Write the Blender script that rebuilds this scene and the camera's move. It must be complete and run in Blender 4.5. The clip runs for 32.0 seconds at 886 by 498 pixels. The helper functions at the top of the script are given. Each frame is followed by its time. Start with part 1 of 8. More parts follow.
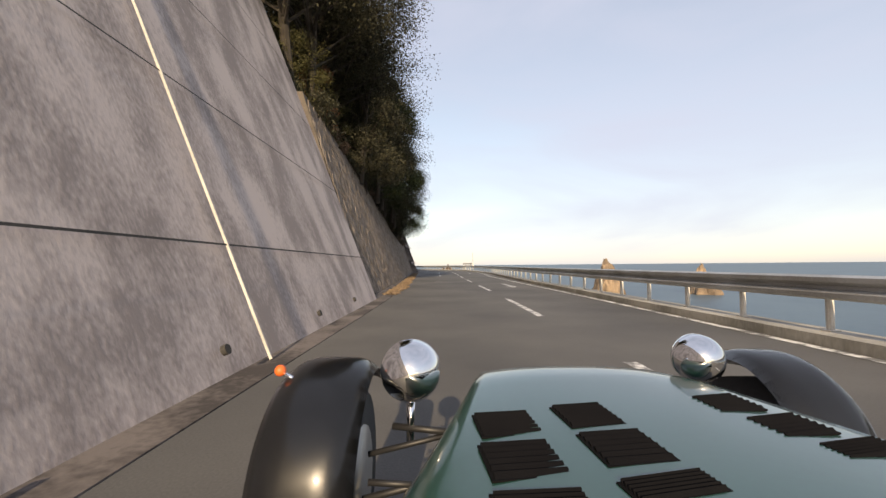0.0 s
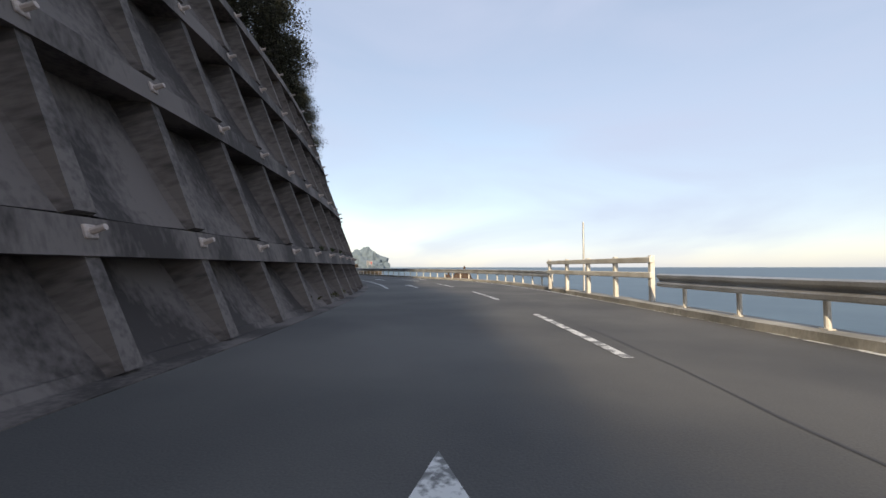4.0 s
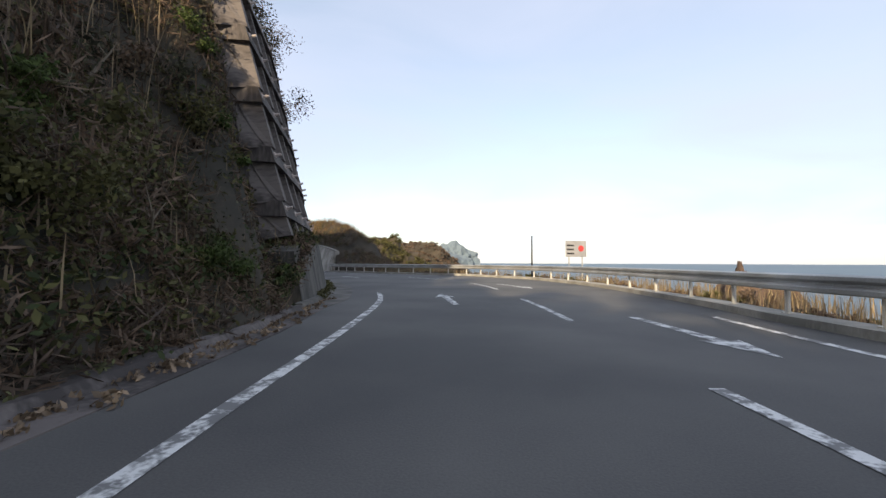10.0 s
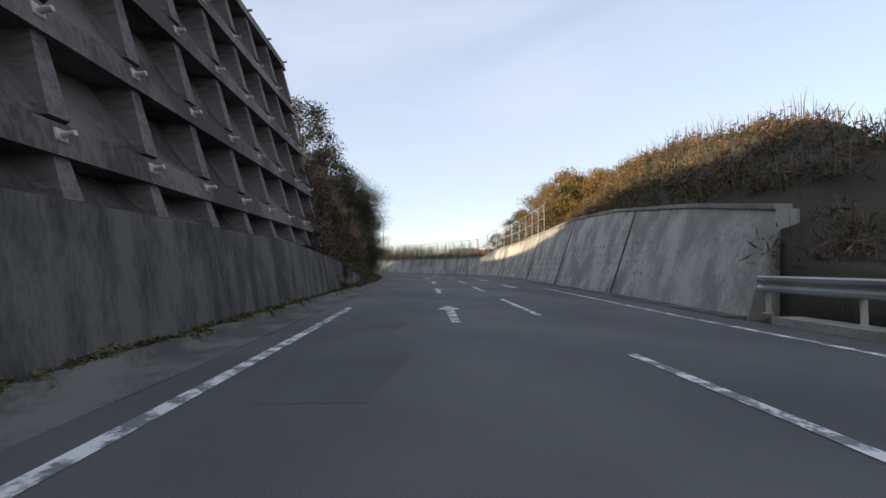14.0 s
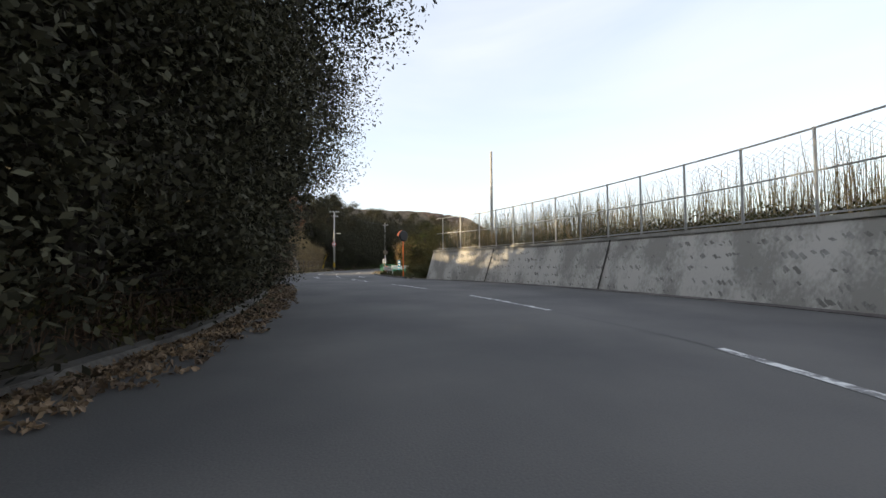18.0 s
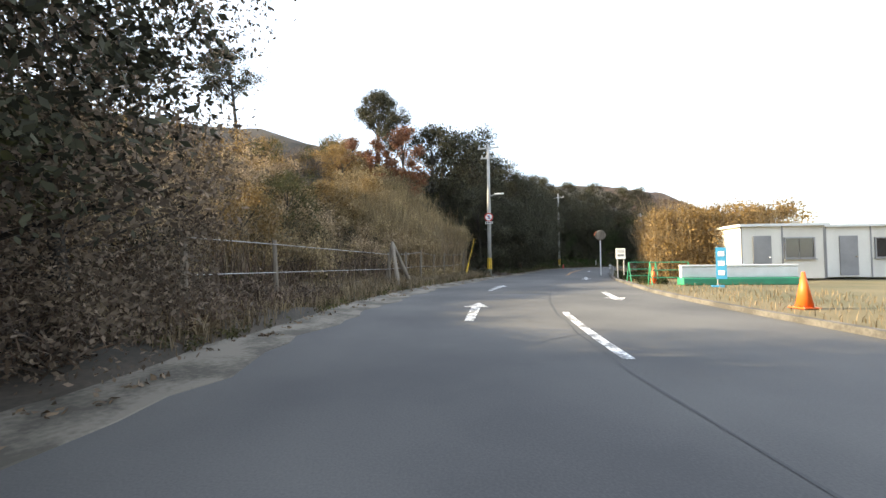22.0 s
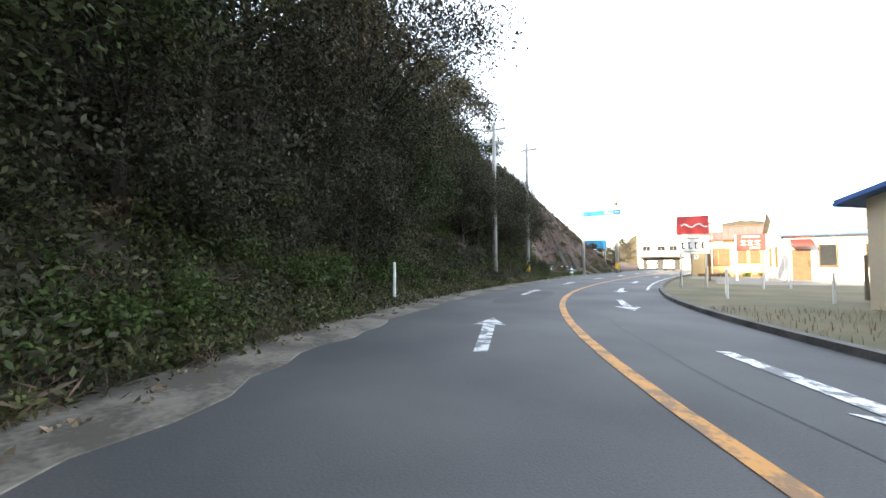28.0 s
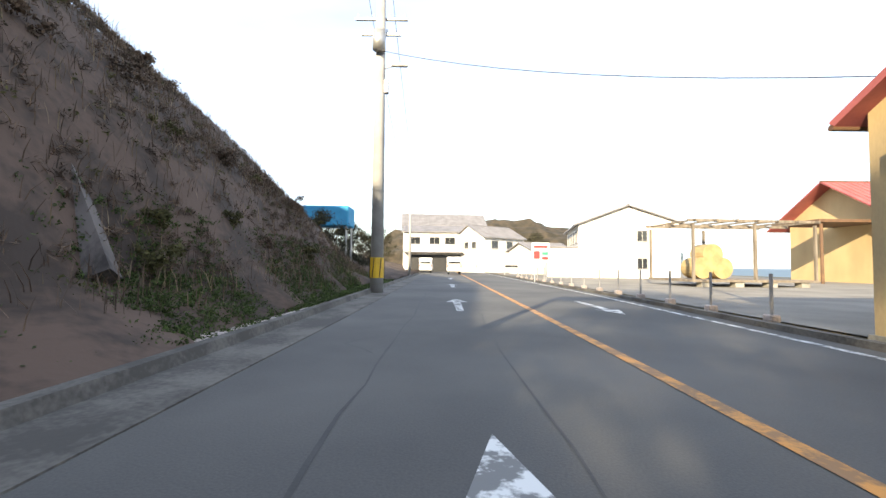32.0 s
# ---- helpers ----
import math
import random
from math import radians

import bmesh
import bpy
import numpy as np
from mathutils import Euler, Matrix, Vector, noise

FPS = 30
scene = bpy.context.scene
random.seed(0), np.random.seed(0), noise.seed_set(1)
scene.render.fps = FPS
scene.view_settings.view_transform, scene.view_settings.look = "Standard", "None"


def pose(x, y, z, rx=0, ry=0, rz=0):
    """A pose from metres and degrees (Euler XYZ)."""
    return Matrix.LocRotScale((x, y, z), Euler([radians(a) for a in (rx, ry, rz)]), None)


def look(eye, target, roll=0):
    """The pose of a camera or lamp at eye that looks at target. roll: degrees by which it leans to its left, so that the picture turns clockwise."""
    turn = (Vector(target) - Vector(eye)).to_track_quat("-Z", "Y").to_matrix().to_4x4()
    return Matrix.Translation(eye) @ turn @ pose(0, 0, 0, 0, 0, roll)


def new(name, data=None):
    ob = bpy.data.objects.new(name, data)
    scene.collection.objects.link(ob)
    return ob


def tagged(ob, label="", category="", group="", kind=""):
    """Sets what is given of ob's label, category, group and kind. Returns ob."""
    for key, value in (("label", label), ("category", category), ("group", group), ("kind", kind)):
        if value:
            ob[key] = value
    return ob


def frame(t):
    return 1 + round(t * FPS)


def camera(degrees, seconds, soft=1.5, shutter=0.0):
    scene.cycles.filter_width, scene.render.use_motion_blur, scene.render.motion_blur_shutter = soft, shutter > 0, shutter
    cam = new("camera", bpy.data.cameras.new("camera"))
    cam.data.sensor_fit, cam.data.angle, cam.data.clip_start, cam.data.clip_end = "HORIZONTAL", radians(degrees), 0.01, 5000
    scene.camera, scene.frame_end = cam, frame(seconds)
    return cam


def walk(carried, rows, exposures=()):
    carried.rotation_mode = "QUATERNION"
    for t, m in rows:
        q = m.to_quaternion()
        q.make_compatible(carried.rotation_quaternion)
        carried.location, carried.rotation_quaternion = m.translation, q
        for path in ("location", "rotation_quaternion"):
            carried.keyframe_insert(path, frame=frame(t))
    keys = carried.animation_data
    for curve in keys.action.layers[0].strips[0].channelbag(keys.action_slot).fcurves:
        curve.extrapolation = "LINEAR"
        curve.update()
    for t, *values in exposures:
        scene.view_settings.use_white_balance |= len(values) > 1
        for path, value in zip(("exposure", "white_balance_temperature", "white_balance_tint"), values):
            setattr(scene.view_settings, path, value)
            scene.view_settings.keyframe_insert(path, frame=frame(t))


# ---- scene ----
cam = camera(96.48, 32.0, soft=1.5, shutter=0.0)
EXPO = [(0.0, 1.12, 8400, 11), (2.0, 1.0, 7900, 9), (3.5, 1.05, 7500, 8), (5.5, 0.8, 7400, 8), (7.0, 1.1, 7600, 8), (9.0, 1.4, 7900, 8), (11.0, 1.2, 7600, 8), (13.0, 1.15, 7600, 8),
        (16.0, 1.7, 8200, 4), (18.0, 1.65, 8500, 6), (20.0, 2.1, 8200, 3), (21.0, 2.3, 8200, 3), (22.0, 2.5, 8000, 3), (23.0, 2.4, 8000, 3), (25.0, 2.6, 8000, 3), (28.0, 3.1, 8000, 3),
        (30.0, 2.9, 7900, 3), (31.0, 2.3, 7700, 3), (32.0, 2.1, 7500, 4)]
PATH = [
    (0.0, pose(0.000, 0.000, 1.05, 92.31, 0.50, 0.00)),
    (0.5, pose(-0.004, 6.500, 1.05, 92.11, 0.23, 0.34)),
    (1.0, pose(-0.042, 13.000, 1.05, 92.16, -0.26, 0.75)),
    (1.5, pose(-0.157, 19.499, 1.05, 92.20, -0.53, 1.37)),
    (2.0, pose(-0.287, 25.938, 1.05, 92.10, -0.24, 1.29)),
    (2.5, pose(-0.369, 32.287, 1.05, 92.13, 0.06, 0.72)),
    (3.0, pose(-0.390, 38.517, 1.05, 92.24, 0.24, 0.13)),
    (3.5, pose(-0.417, 44.657, 1.05, 92.53, 0.11, 0.35)),
    (4.0, pose(-0.523, 50.696, 1.05, 92.59, 0.03, 1.81)),
    (4.5, pose(-0.862, 56.626, 1.05, 92.54, -0.03, 4.56)),
    (5.0, pose(-1.515, 62.418, 1.05, 92.41, -0.08, 8.10)),
    (5.5, pose(-2.539, 68.065, 1.05, 92.15, -0.15, 11.87)),
    (6.0, pose(-4.005, 73.550, 1.05, 91.77, -0.19, 16.66)),
    (6.5, pose(-5.894, 78.905, 1.05, 91.64, -0.14, 21.80)),
    (7.0, pose(-8.226, 84.072, 1.05, 91.63, 0.16, 26.21)),
    (7.5, pose(-10.945, 89.024, 1.05, 91.80, 0.52, 29.52)),
    (8.0, pose(-13.888, 93.858, 1.05, 92.07, 0.66, 31.67)),
    (8.5, pose(-16.787, 98.660, 1.05, 92.38, 0.38, 30.06)),
    (9.0, pose(-19.244, 103.601, 1.05, 92.37, 0.05, 23.91)),
    (9.5, pose(-21.171, 108.856, 1.05, 91.98, 0.04, 17.19)),
    (10.0, pose(-22.652, 114.329, 1.05, 91.97, -0.20, 13.61)),
    (10.5, pose(-23.963, 119.619, 1.05, 92.14, -0.65, 14.49)),
    (11.0, pose(-25.398, 124.313, 1.05, 92.51, -1.05, 19.04)),
    (11.5, pose(-27.139, 128.393, 1.05, 92.64, -1.15, 26.49)),
    (12.0, pose(-29.447, 132.207, 1.05, 92.31, -0.97, 35.03)),
    (12.5, pose(-32.386, 135.858, 1.05, 92.27, -0.68, 42.42)),
    (13.0, pose(-35.695, 139.193, 1.05, 92.35, -0.39, 47.75)),
    (13.5, pose(-39.168, 142.207, 1.05, 92.46, -0.24, 51.24)),
    (14.0, pose(-42.906, 145.089, 1.05, 92.48, -0.14, 53.74)),
    (14.5, pose(-46.863, 147.910, 1.05, 92.48, -0.14, 55.45)),
    (15.0, pose(-50.995, 150.708, 1.05, 92.50, -0.24, 56.49)),
    (15.5, pose(-55.287, 153.537, 1.05, 92.57, -0.36, 56.93)),
    (16.0, pose(-59.696, 156.459, 1.05, 92.69, -0.34, 56.77)),
    (16.5, pose(-64.065, 159.353, 1.05, 92.76, -0.12, 57.20)),
    (17.0, pose(-68.414, 161.995, 1.05, 92.68, 0.27, 60.11)),
    (17.5, pose(-72.690, 164.128, 1.05, 92.40, 0.57, 66.15)),
    (18.0, pose(-76.835, 165.560, 1.05, 92.08, 0.42, 74.62)),
    (18.5, pose(-80.995, 166.365, 1.05, 92.00, 0.11, 83.14)),
    (19.0, pose(-85.193, 166.657, 1.05, 91.94, 0.05, 89.95)),
    (19.5, pose(-89.351, 166.578, 1.05, 91.91, 0.26, 93.91)),
    (20.0, pose(-93.617, 166.244, 1.05, 92.01, 0.19, 96.01)),
    (20.5, pose(-98.007, 165.730, 1.05, 92.14, 0.03, 97.41)),
    (21.0, pose(-102.517, 165.128, 1.05, 91.98, 0.50, 97.66)),
    (21.5, pose(-107.106, 164.511, 1.05, 91.92, 0.74, 96.50)),
    (22.0, pose(-111.784, 164.065, 1.05, 91.90, 0.59, 93.62)),
    (22.5, pose(-116.579, 163.887, 1.05, 91.88, 0.41, 89.10)),
    (23.0, pose(-121.360, 164.166, 1.05, 91.76, 0.51, 83.14)),
    (23.5, pose(-126.045, 164.938, 1.05, 91.88, 0.72, 77.67)),
    (24.0, pose(-130.555, 166.068, 1.05, 92.01, 0.86, 74.70)),
    (24.5, pose(-134.994, 167.274, 1.05, 92.26, 0.50, 74.04)),
    (25.0, pose(-139.375, 168.504, 1.05, 92.58, -0.34, 73.88)),
    (25.5, pose(-143.774, 169.779, 1.05, 92.59, -0.46, 73.35)),
    (26.0, pose(-148.231, 171.173, 1.05, 92.53, -0.31, 72.06)),
    (26.5, pose(-152.718, 172.730, 1.05, 92.47, -0.11, 69.89)),
    (27.0, pose(-157.209, 174.533, 1.05, 92.42, 0.06, 66.67)),
    (27.5, pose(-161.671, 176.696, 1.05, 92.37, 0.16, 62.10)),
    (28.0, pose(-166.012, 179.369, 1.05, 92.39, 0.15, 55.78)),
    (28.5, pose(-170.164, 182.688, 1.05, 92.33, 0.20, 48.10)),
    (29.0, pose(-173.873, 186.609, 1.05, 92.14, 0.26, 39.61)),
    (29.5, pose(-176.901, 190.905, 1.05, 91.87, 0.45, 31.95)),
    (30.0, pose(-179.635, 195.584, 1.05, 91.98, 0.13, 28.15)),
    (30.5, pose(-182.111, 200.461, 1.05, 92.13, -0.22, 25.90)),
    (31.0, pose(-184.361, 205.370, 1.05, 92.18, -0.41, 24.27)),
    (31.5, pose(-186.358, 210.117, 1.05, 92.22, -0.54, 23.10)),
    (32.0, pose(-188.284, 214.677, 1.05, 92.31, -0.57, 21.94)),
]
walk(cam, PATH, exposures=EXPO)

# ---- sky and sun ----
SUN_FROM = Vector((-0.07, -1.0, 0.0)).normalized()
SUN_HEIGHT = 22.0
world = bpy.data.worlds.new("world")
scene.world = world
world.use_nodes = True
wn = world.node_tree.nodes
sky = wn.new("ShaderNodeTexSky")
sky.sky_type = "NISHITA"
sky.sun_disc = False
sky.sun_elevation = radians(SUN_HEIGHT)
sky.sun_rotation = math.atan2(SUN_FROM.x, SUN_FROM.y)
sky.dust_density = 0.7
sky.air_density = 1.0
sky.ozone_density = 1.0
wn["Background"].inputs["Strength"].default_value = 0.115
# thin high cloud: a pale, faintly streaked veil over the clear blue
wl = world.node_tree.links
coord = wn.new("ShaderNodeTexCoord")
spread = wn.new("ShaderNodeMapping")
spread.inputs["Scale"].default_value = (1.3, 0.9, 4.0)
spread.inputs["Rotation"].default_value = (0.25, 0.1, 0.5)
wl.new(coord.outputs["Generated"], spread.inputs[0])
veil = wn.new("ShaderNodeTexNoise")
veil.inputs["Scale"].default_value = 1.3
veil.inputs["Detail"].default_value = 6.0
veil.inputs["Roughness"].default_value = 0.5
veil.inputs["Distortion"].default_value = 0.6
wl.new(spread.outputs[0], veil.inputs["Vector"])
amount = wn.new("ShaderNodeMapRange")
amount.inputs["From Min"].default_value = 0.30
amount.inputs["From Max"].default_value = 0.70
amount.inputs["To Min"].default_value = 0.46
amount.inputs["To Max"].default_value = 0.86
wl.new(veil.outputs[0], amount.inputs["Value"])
cloud = wn.new("ShaderNodeMix")
cloud.data_type = "RGBA"
cloud.inputs["B"].default_value = (2.5, 2.95, 4.3, 1)
wl.new(amount.outputs[0], cloud.inputs["Factor"])
wl.new(sky.outputs[0], cloud.inputs["A"])
wl.new(cloud.outputs["Result"], wn["Background"].inputs["Color"])
sun = new("sun", bpy.data.lights.new("sun", "SUN"))
sun.data.energy = 3.0
sun.data.angle = radians(0.6)
sun.data.color = (1.0, 0.87, 0.70)
e = radians(SUN_HEIGHT)
sun.matrix_world = look(Vector((0, 0, 50)) + 80 * (SUN_FROM * math.cos(e) + Vector((0, 0, math.sin(e)))), (0, 0, 50))


# ---- materials ----
def mat(name, color, color2=None, rough=0.8, scale=4.0, fine=40.0, bump=0.15, metal=0.0, island=0.0, coat=0.0, spec=0.5,
        stretch=(1, 1, 1), contrast=0.5, coords="Object", random=0.0, translucent=0.0):
    """A procedural surface: two colours mixed by noise at two scales, with relief."""
    m = bpy.data.materials.new(name)
    m.use_nodes = True
    nt = m.node_tree
    n, l = nt.nodes, nt.links
    b = n["Principled BSDF"]
    b.inputs["Roughness"].default_value = rough
    b.inputs["Metallic"].default_value = metal
    b.inputs["Coat Weight"].default_value = coat
    b.inputs["Coat Roughness"].default_value = 0.04
    b.inputs["Specular IOR Level"].default_value = spec
    c2 = color2 or tuple(0.7 * c for c in color)
    tc = n.new("ShaderNodeTexCoord")
    mp = n.new("ShaderNodeMapping")
    mp.inputs["Scale"].default_value = stretch
    l.new(tc.outputs[coords], mp.inputs[0])
    big = n.new("ShaderNodeTexNoise")
    big.inputs["Scale"].default_value = scale
    big.inputs["Detail"].default_value = 6.0
    l.new(mp.outputs[0], big.inputs["Vector"])
    small = n.new("ShaderNodeTexNoise")
    small.inputs["Scale"].default_value = fine
    small.inputs["Detail"].default_value = 3.0
    l.new(mp.outputs[0], small.inputs["Vector"])
    add = n.new("ShaderNodeMath")
    add.operation = "MULTIPLY_ADD"
    add.inputs[1].default_value = 0.35
    l.new(small.outputs[0], add.inputs[0])
    l.new(big.outputs[0], add.inputs[2])
    ramp = n.new("ShaderNodeMapRange")
    ramp.inputs["From Min"].default_value = 0.675 - 0.30 * (1.05 - contrast)
    ramp.inputs["From Max"].default_value = 0.675 + 0.30 * (1.05 - contrast)
    l.new(add.outputs[0], ramp.inputs["Value"])
    mix = n.new("ShaderNodeMix")
    mix.data_type = "RGBA"
    mix.inputs["A"].default_value = (*color, 1)
    mix.inputs["B"].default_value = (*c2, 1)
    l.new(ramp.outputs[0], mix.inputs["Factor"])
    out = mix.outputs["Result"]
    if island or random:
        if island:
            src = n.new("ShaderNodeNewGeometry").outputs["Random Per Island"]
        else:
            src = n.new("ShaderNodeObjectInfo").outputs["Random"]
        mr = n.new("ShaderNodeMapRange")
        amount = island or random
        mr.inputs["To Min"].default_value = 1.0 - amount
        mr.inputs["To Max"].default_value = 1.0 + amount
        l.new(src, mr.inputs["Value"])
        hv = n.new("ShaderNodeHueSaturation")
        l.new(mr.outputs[0], hv.inputs["Value"])
        l.new(out, hv.inputs["Color"])
        out = hv.outputs[0]
    l.new(out, b.inputs["Base Color"])
    if bump:
        bp = n.new("ShaderNodeBump")
        bp.inputs["Strength"].default_value = bump
        bp.inputs["Distance"].default_value = 0.02
        l.new(add.outputs[0], bp.inputs["Height"])
        l.new(bp.outputs[0], b.inputs["Normal"])
    if translucent:
        t = n.new("ShaderNodeBsdfTranslucent")
        l.new(out, t.inputs["Color"])
        mx = n.new("ShaderNodeMixShader")
        mx.inputs[0].default_value = translucent
        l.new(b.outputs[0], mx.inputs[1])
        l.new(t.outputs[0], mx.inputs[2])
        l.new(mx.outputs[0], n["Material Output"].inputs[0])
    return m


M = {}
M["asphalt"] = mat("asphalt", (0.108, 0.104, 0.098), (0.058, 0.057, 0.057), 0.82, 0.35, 60, 0.3, contrast=0.5)
M["concrete"] = mat("concrete", (0.52, 0.44, 0.40), (0.27, 0.225, 0.205), 0.9, 1.3, 26, 0.4, stretch=(1, 1, 0.35), contrast=0.70)
M["dark_concrete"] = mat("dark_concrete", (0.140, 0.120, 0.112), (0.042, 0.035, 0.033), 0.92, 0.9, 14, 0.45, stretch=(1, 1, 0.22), contrast=0.72)
M["mossy_concrete"] = mat("mossy_concrete", (0.105, 0.095, 0.086), (0.036, 0.034, 0.029), 0.95, 2.2, 22, 0.5, stretch=(1, 1, 0.18), contrast=0.66)
M["pale_concrete"] = mat("pale_concrete", (0.36, 0.34, 0.30), (0.20, 0.19, 0.165), 0.9, 0.9, 22, 0.4, stretch=(1, 1, 0.4), contrast=0.6)
M["block"] = mat("block_stone", (0.230, 0.185, 0.148), (0.115, 0.092, 0.073), 0.9, 3.0, 40, 0.5, random=0.3)
M["block_far"] = mat("block_stone_far", (0.230, 0.185, 0.148), (0.115, 0.092, 0.073), 0.9, 3.0, 40, 0.5, island=0.3)
M["mortar"] = mat("mortar", (0.125, 0.105, 0.088), (0.075, 0.063, 0.053), 0.95, 2.0, 30, 0.2)
M["joint"] = mat("joint_filler", (0.55, 0.53, 0.48), (0.38, 0.36, 0.33), 0.8, 2.0, 30, 0.1)
M["groove"] = mat("groove", (0.05, 0.045, 0.04), (0.03, 0.03, 0.028), 0.95, 3, 30, 0.1)
M["white_paint"] = mat("white_road_paint", (0.68, 0.68, 0.66), (0.17, 0.17, 0.168), 0.7, 4.5, 26, 0.1, contrast=0.86)
M["yellow_paint"] = mat("yellow_road_paint", (0.58, 0.26, 0.06), (0.26, 0.14, 0.06), 0.7, 4.0, 28, 0.1, contrast=0.8)
M["steel"] = mat("galvanised_steel", (0.50, 0.50, 0.49), (0.34, 0.33, 0.31), 0.45, 1.2, 30, 0.05, metal=0.6)
M["rail_white"] = mat("white_rail_paint", (0.62, 0.60, 0.55), (0.42, 0.39, 0.34), 0.5, 1.5, 30, 0.08)
M["soil"] = mat("soil", (0.085, 0.066, 0.048), (0.036, 0.030, 0.022), 0.95, 0.8, 14, 0.6, contrast=0.6)
M["bank"] = mat("bank_soil", (0.062, 0.048, 0.034), (0.026, 0.023, 0.016), 0.95, 0.45, 9, 0.8, contrast=0.6)
M["cliff"] = mat("brown_cliff", (0.098, 0.062, 0.045), (0.042, 0.028, 0.021), 0.95, 0.8, 7, 1.0, contrast=0.75)
M["rock"] = mat("sea_rock", (0.30, 0.22, 0.15), (0.12, 0.09, 0.065), 0.9, 0.35, 5, 0.9, contrast=0.6)
M["shore"] = mat("shore_gravel", (0.26, 0.22, 0.17), (0.13, 0.115, 0.09), 0.95, 0.3, 12, 0.6, contrast=0.6)
M["lawn"] = mat("dry_lawn", (0.150, 0.118, 0.062), (0.078, 0.075, 0.034), 0.95, 0.5, 22, 0.5, contrast=0.5)
M["gravel"] = mat("gravel_lot", (0.24, 0.22, 0.19), (0.16, 0.145, 0.125), 0.95, 0.5, 30, 0.4)
M["water"] = mat("sea_water", (0.070, 0.115, 0.145), (0.048, 0.085, 0.115), 0.42, 0.05, 1.1, 1.0, spec=0.22)
M["leaf_dark"] = mat("dark_evergreen_leaf", (0.072, 0.070, 0.043), (0.034, 0.032, 0.022), 0.7, 1.5, 8, 0, island=0.55, translucent=0.12, spec=0.15)
M["leaf_green"] = mat("green_leaf", (0.070, 0.100, 0.030), (0.045, 0.062, 0.020), 0.7, 1.5, 8, 0, island=0.5, translucent=0.2, spec=0.15)
M["leaf_olive"] = mat("olive_leaf", (0.105, 0.098, 0.040), (0.062, 0.058, 0.026), 0.75, 1.5, 8, 0, island=0.5, translucent=0.2, spec=0.15)
M["leaf_gold"] = mat("golden_leaf", (0.27, 0.165, 0.055), (0.14, 0.088, 0.032), 0.6, 1.2, 8, 0, island=0.45, translucent=0.3)
M["leaf_rust"] = mat("rust_red_leaf", (0.26, 0.10, 0.045), (0.15, 0.065, 0.03), 0.6, 1.2, 8, 0, island=0.4, translucent=0.25)
M["brush"] = mat("brown_brush", (0.150, 0.098, 0.064), (0.062, 0.042, 0.030), 0.8, 1.5, 8, 0, island=0.5, translucent=0.15)
M["reed"] = mat("dry_reed", (0.25, 0.185, 0.105), (0.14, 0.10, 0.058), 0.7, 1.5, 8, 0, island=0.4, translucent=0.2)
M["litter"] = mat("leaf_litter", (0.26, 0.18, 0.11), (0.11, 0.075, 0.05), 0.8, 1.5, 8, 0, island=0.5)
M["bark"] = mat("bark", (0.050, 0.041, 0.033), (0.026, 0.021, 0.017), 0.9, 4, 30, 0.6, stretch=(1, 1, 0.25))
M["pole_concrete"] = mat("pole_concrete", (0.40, 0.39, 0.37), (0.29, 0.28, 0.265), 0.85, 1.5, 40, 0.15)
M["wood"] = mat("weathered_wood", (0.24, 0.20, 0.155), (0.13, 0.105, 0.08), 0.85, 6, 50, 0.4, stretch=(1, 1, 0.15))
M["yellow"] = mat("yellow_plastic", (0.75, 0.46, 0.03), (0.60, 0.36, 0.03), 0.5, 3, 30, 0.05)
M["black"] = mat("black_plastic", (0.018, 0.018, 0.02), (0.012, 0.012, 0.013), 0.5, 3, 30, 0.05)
M["orange"] = mat("orange_plastic", (0.80, 0.16, 0.03), (0.62, 0.12, 0.03), 0.5, 3, 30, 0.05)
M["red"] = mat("red_enamel", (0.55, 0.045, 0.045), (0.42, 0.04, 0.04), 0.45, 2, 30, 0.05)
M["blue"] = mat("blue_enamel", (0.05, 0.30, 0.50), (0.04, 0.24, 0.43), 0.75, 2, 30, 0.05, spec=0.2)
M["green"] = mat("green_paint", (0.03, 0.32, 0.17), (0.025, 0.24, 0.13), 0.5, 2, 30, 0.05)
M["white"] = mat("white_enamel", (0.78, 0.78, 0.76), (0.66, 0.66, 0.63), 0.5, 1.5, 30, 0.05)
M["plaster"] = mat("white_plaster", (0.78, 0.75, 0.69), (0.62, 0.59, 0.53), 0.9, 0.6, 30, 0.15, stretch=(1, 1, 0.4))
M["cream"] = mat("cream_plaster", (0.66, 0.55, 0.40), (0.54, 0.45, 0.33), 0.9, 0.6, 30, 0.15, stretch=(1, 1, 0.4))
M["ochre"] = mat("ochre_plaster", (0.55, 0.41, 0.22), (0.44, 0.32, 0.17), 0.9, 0.6, 30, 0.15, stretch=(1, 1, 0.4))
M["roof_grey"] = mat("grey_roof", (0.22, 0.21, 0.22), (0.15, 0.145, 0.15), 0.7, 1, 20, 0.2)
M["roof_red"] = mat("red_roof", (0.40, 0.105, 0.095), (0.28, 0.075, 0.07), 0.6, 1, 20, 0.15)
M["roof_blue"] = mat("blue_roof", (0.07, 0.16, 0.42), (0.055, 0.13, 0.34), 0.5, 1, 20, 0.1)
M["window"] = mat("dark_window", (0.035, 0.038, 0.042), (0.02, 0.022, 0.025), 0.06, 1, 10, 0.0, spec=0.8)
M["shutter"] = mat("grey_shutter", (0.30, 0.29, 0.29), (0.22, 0.215, 0.215), 0.6, 1, 30, 0.1)
M["brown"] = mat("brown_wood", (0.16, 0.085, 0.045), (0.10, 0.055, 0.03), 0.7, 3, 30, 0.2)
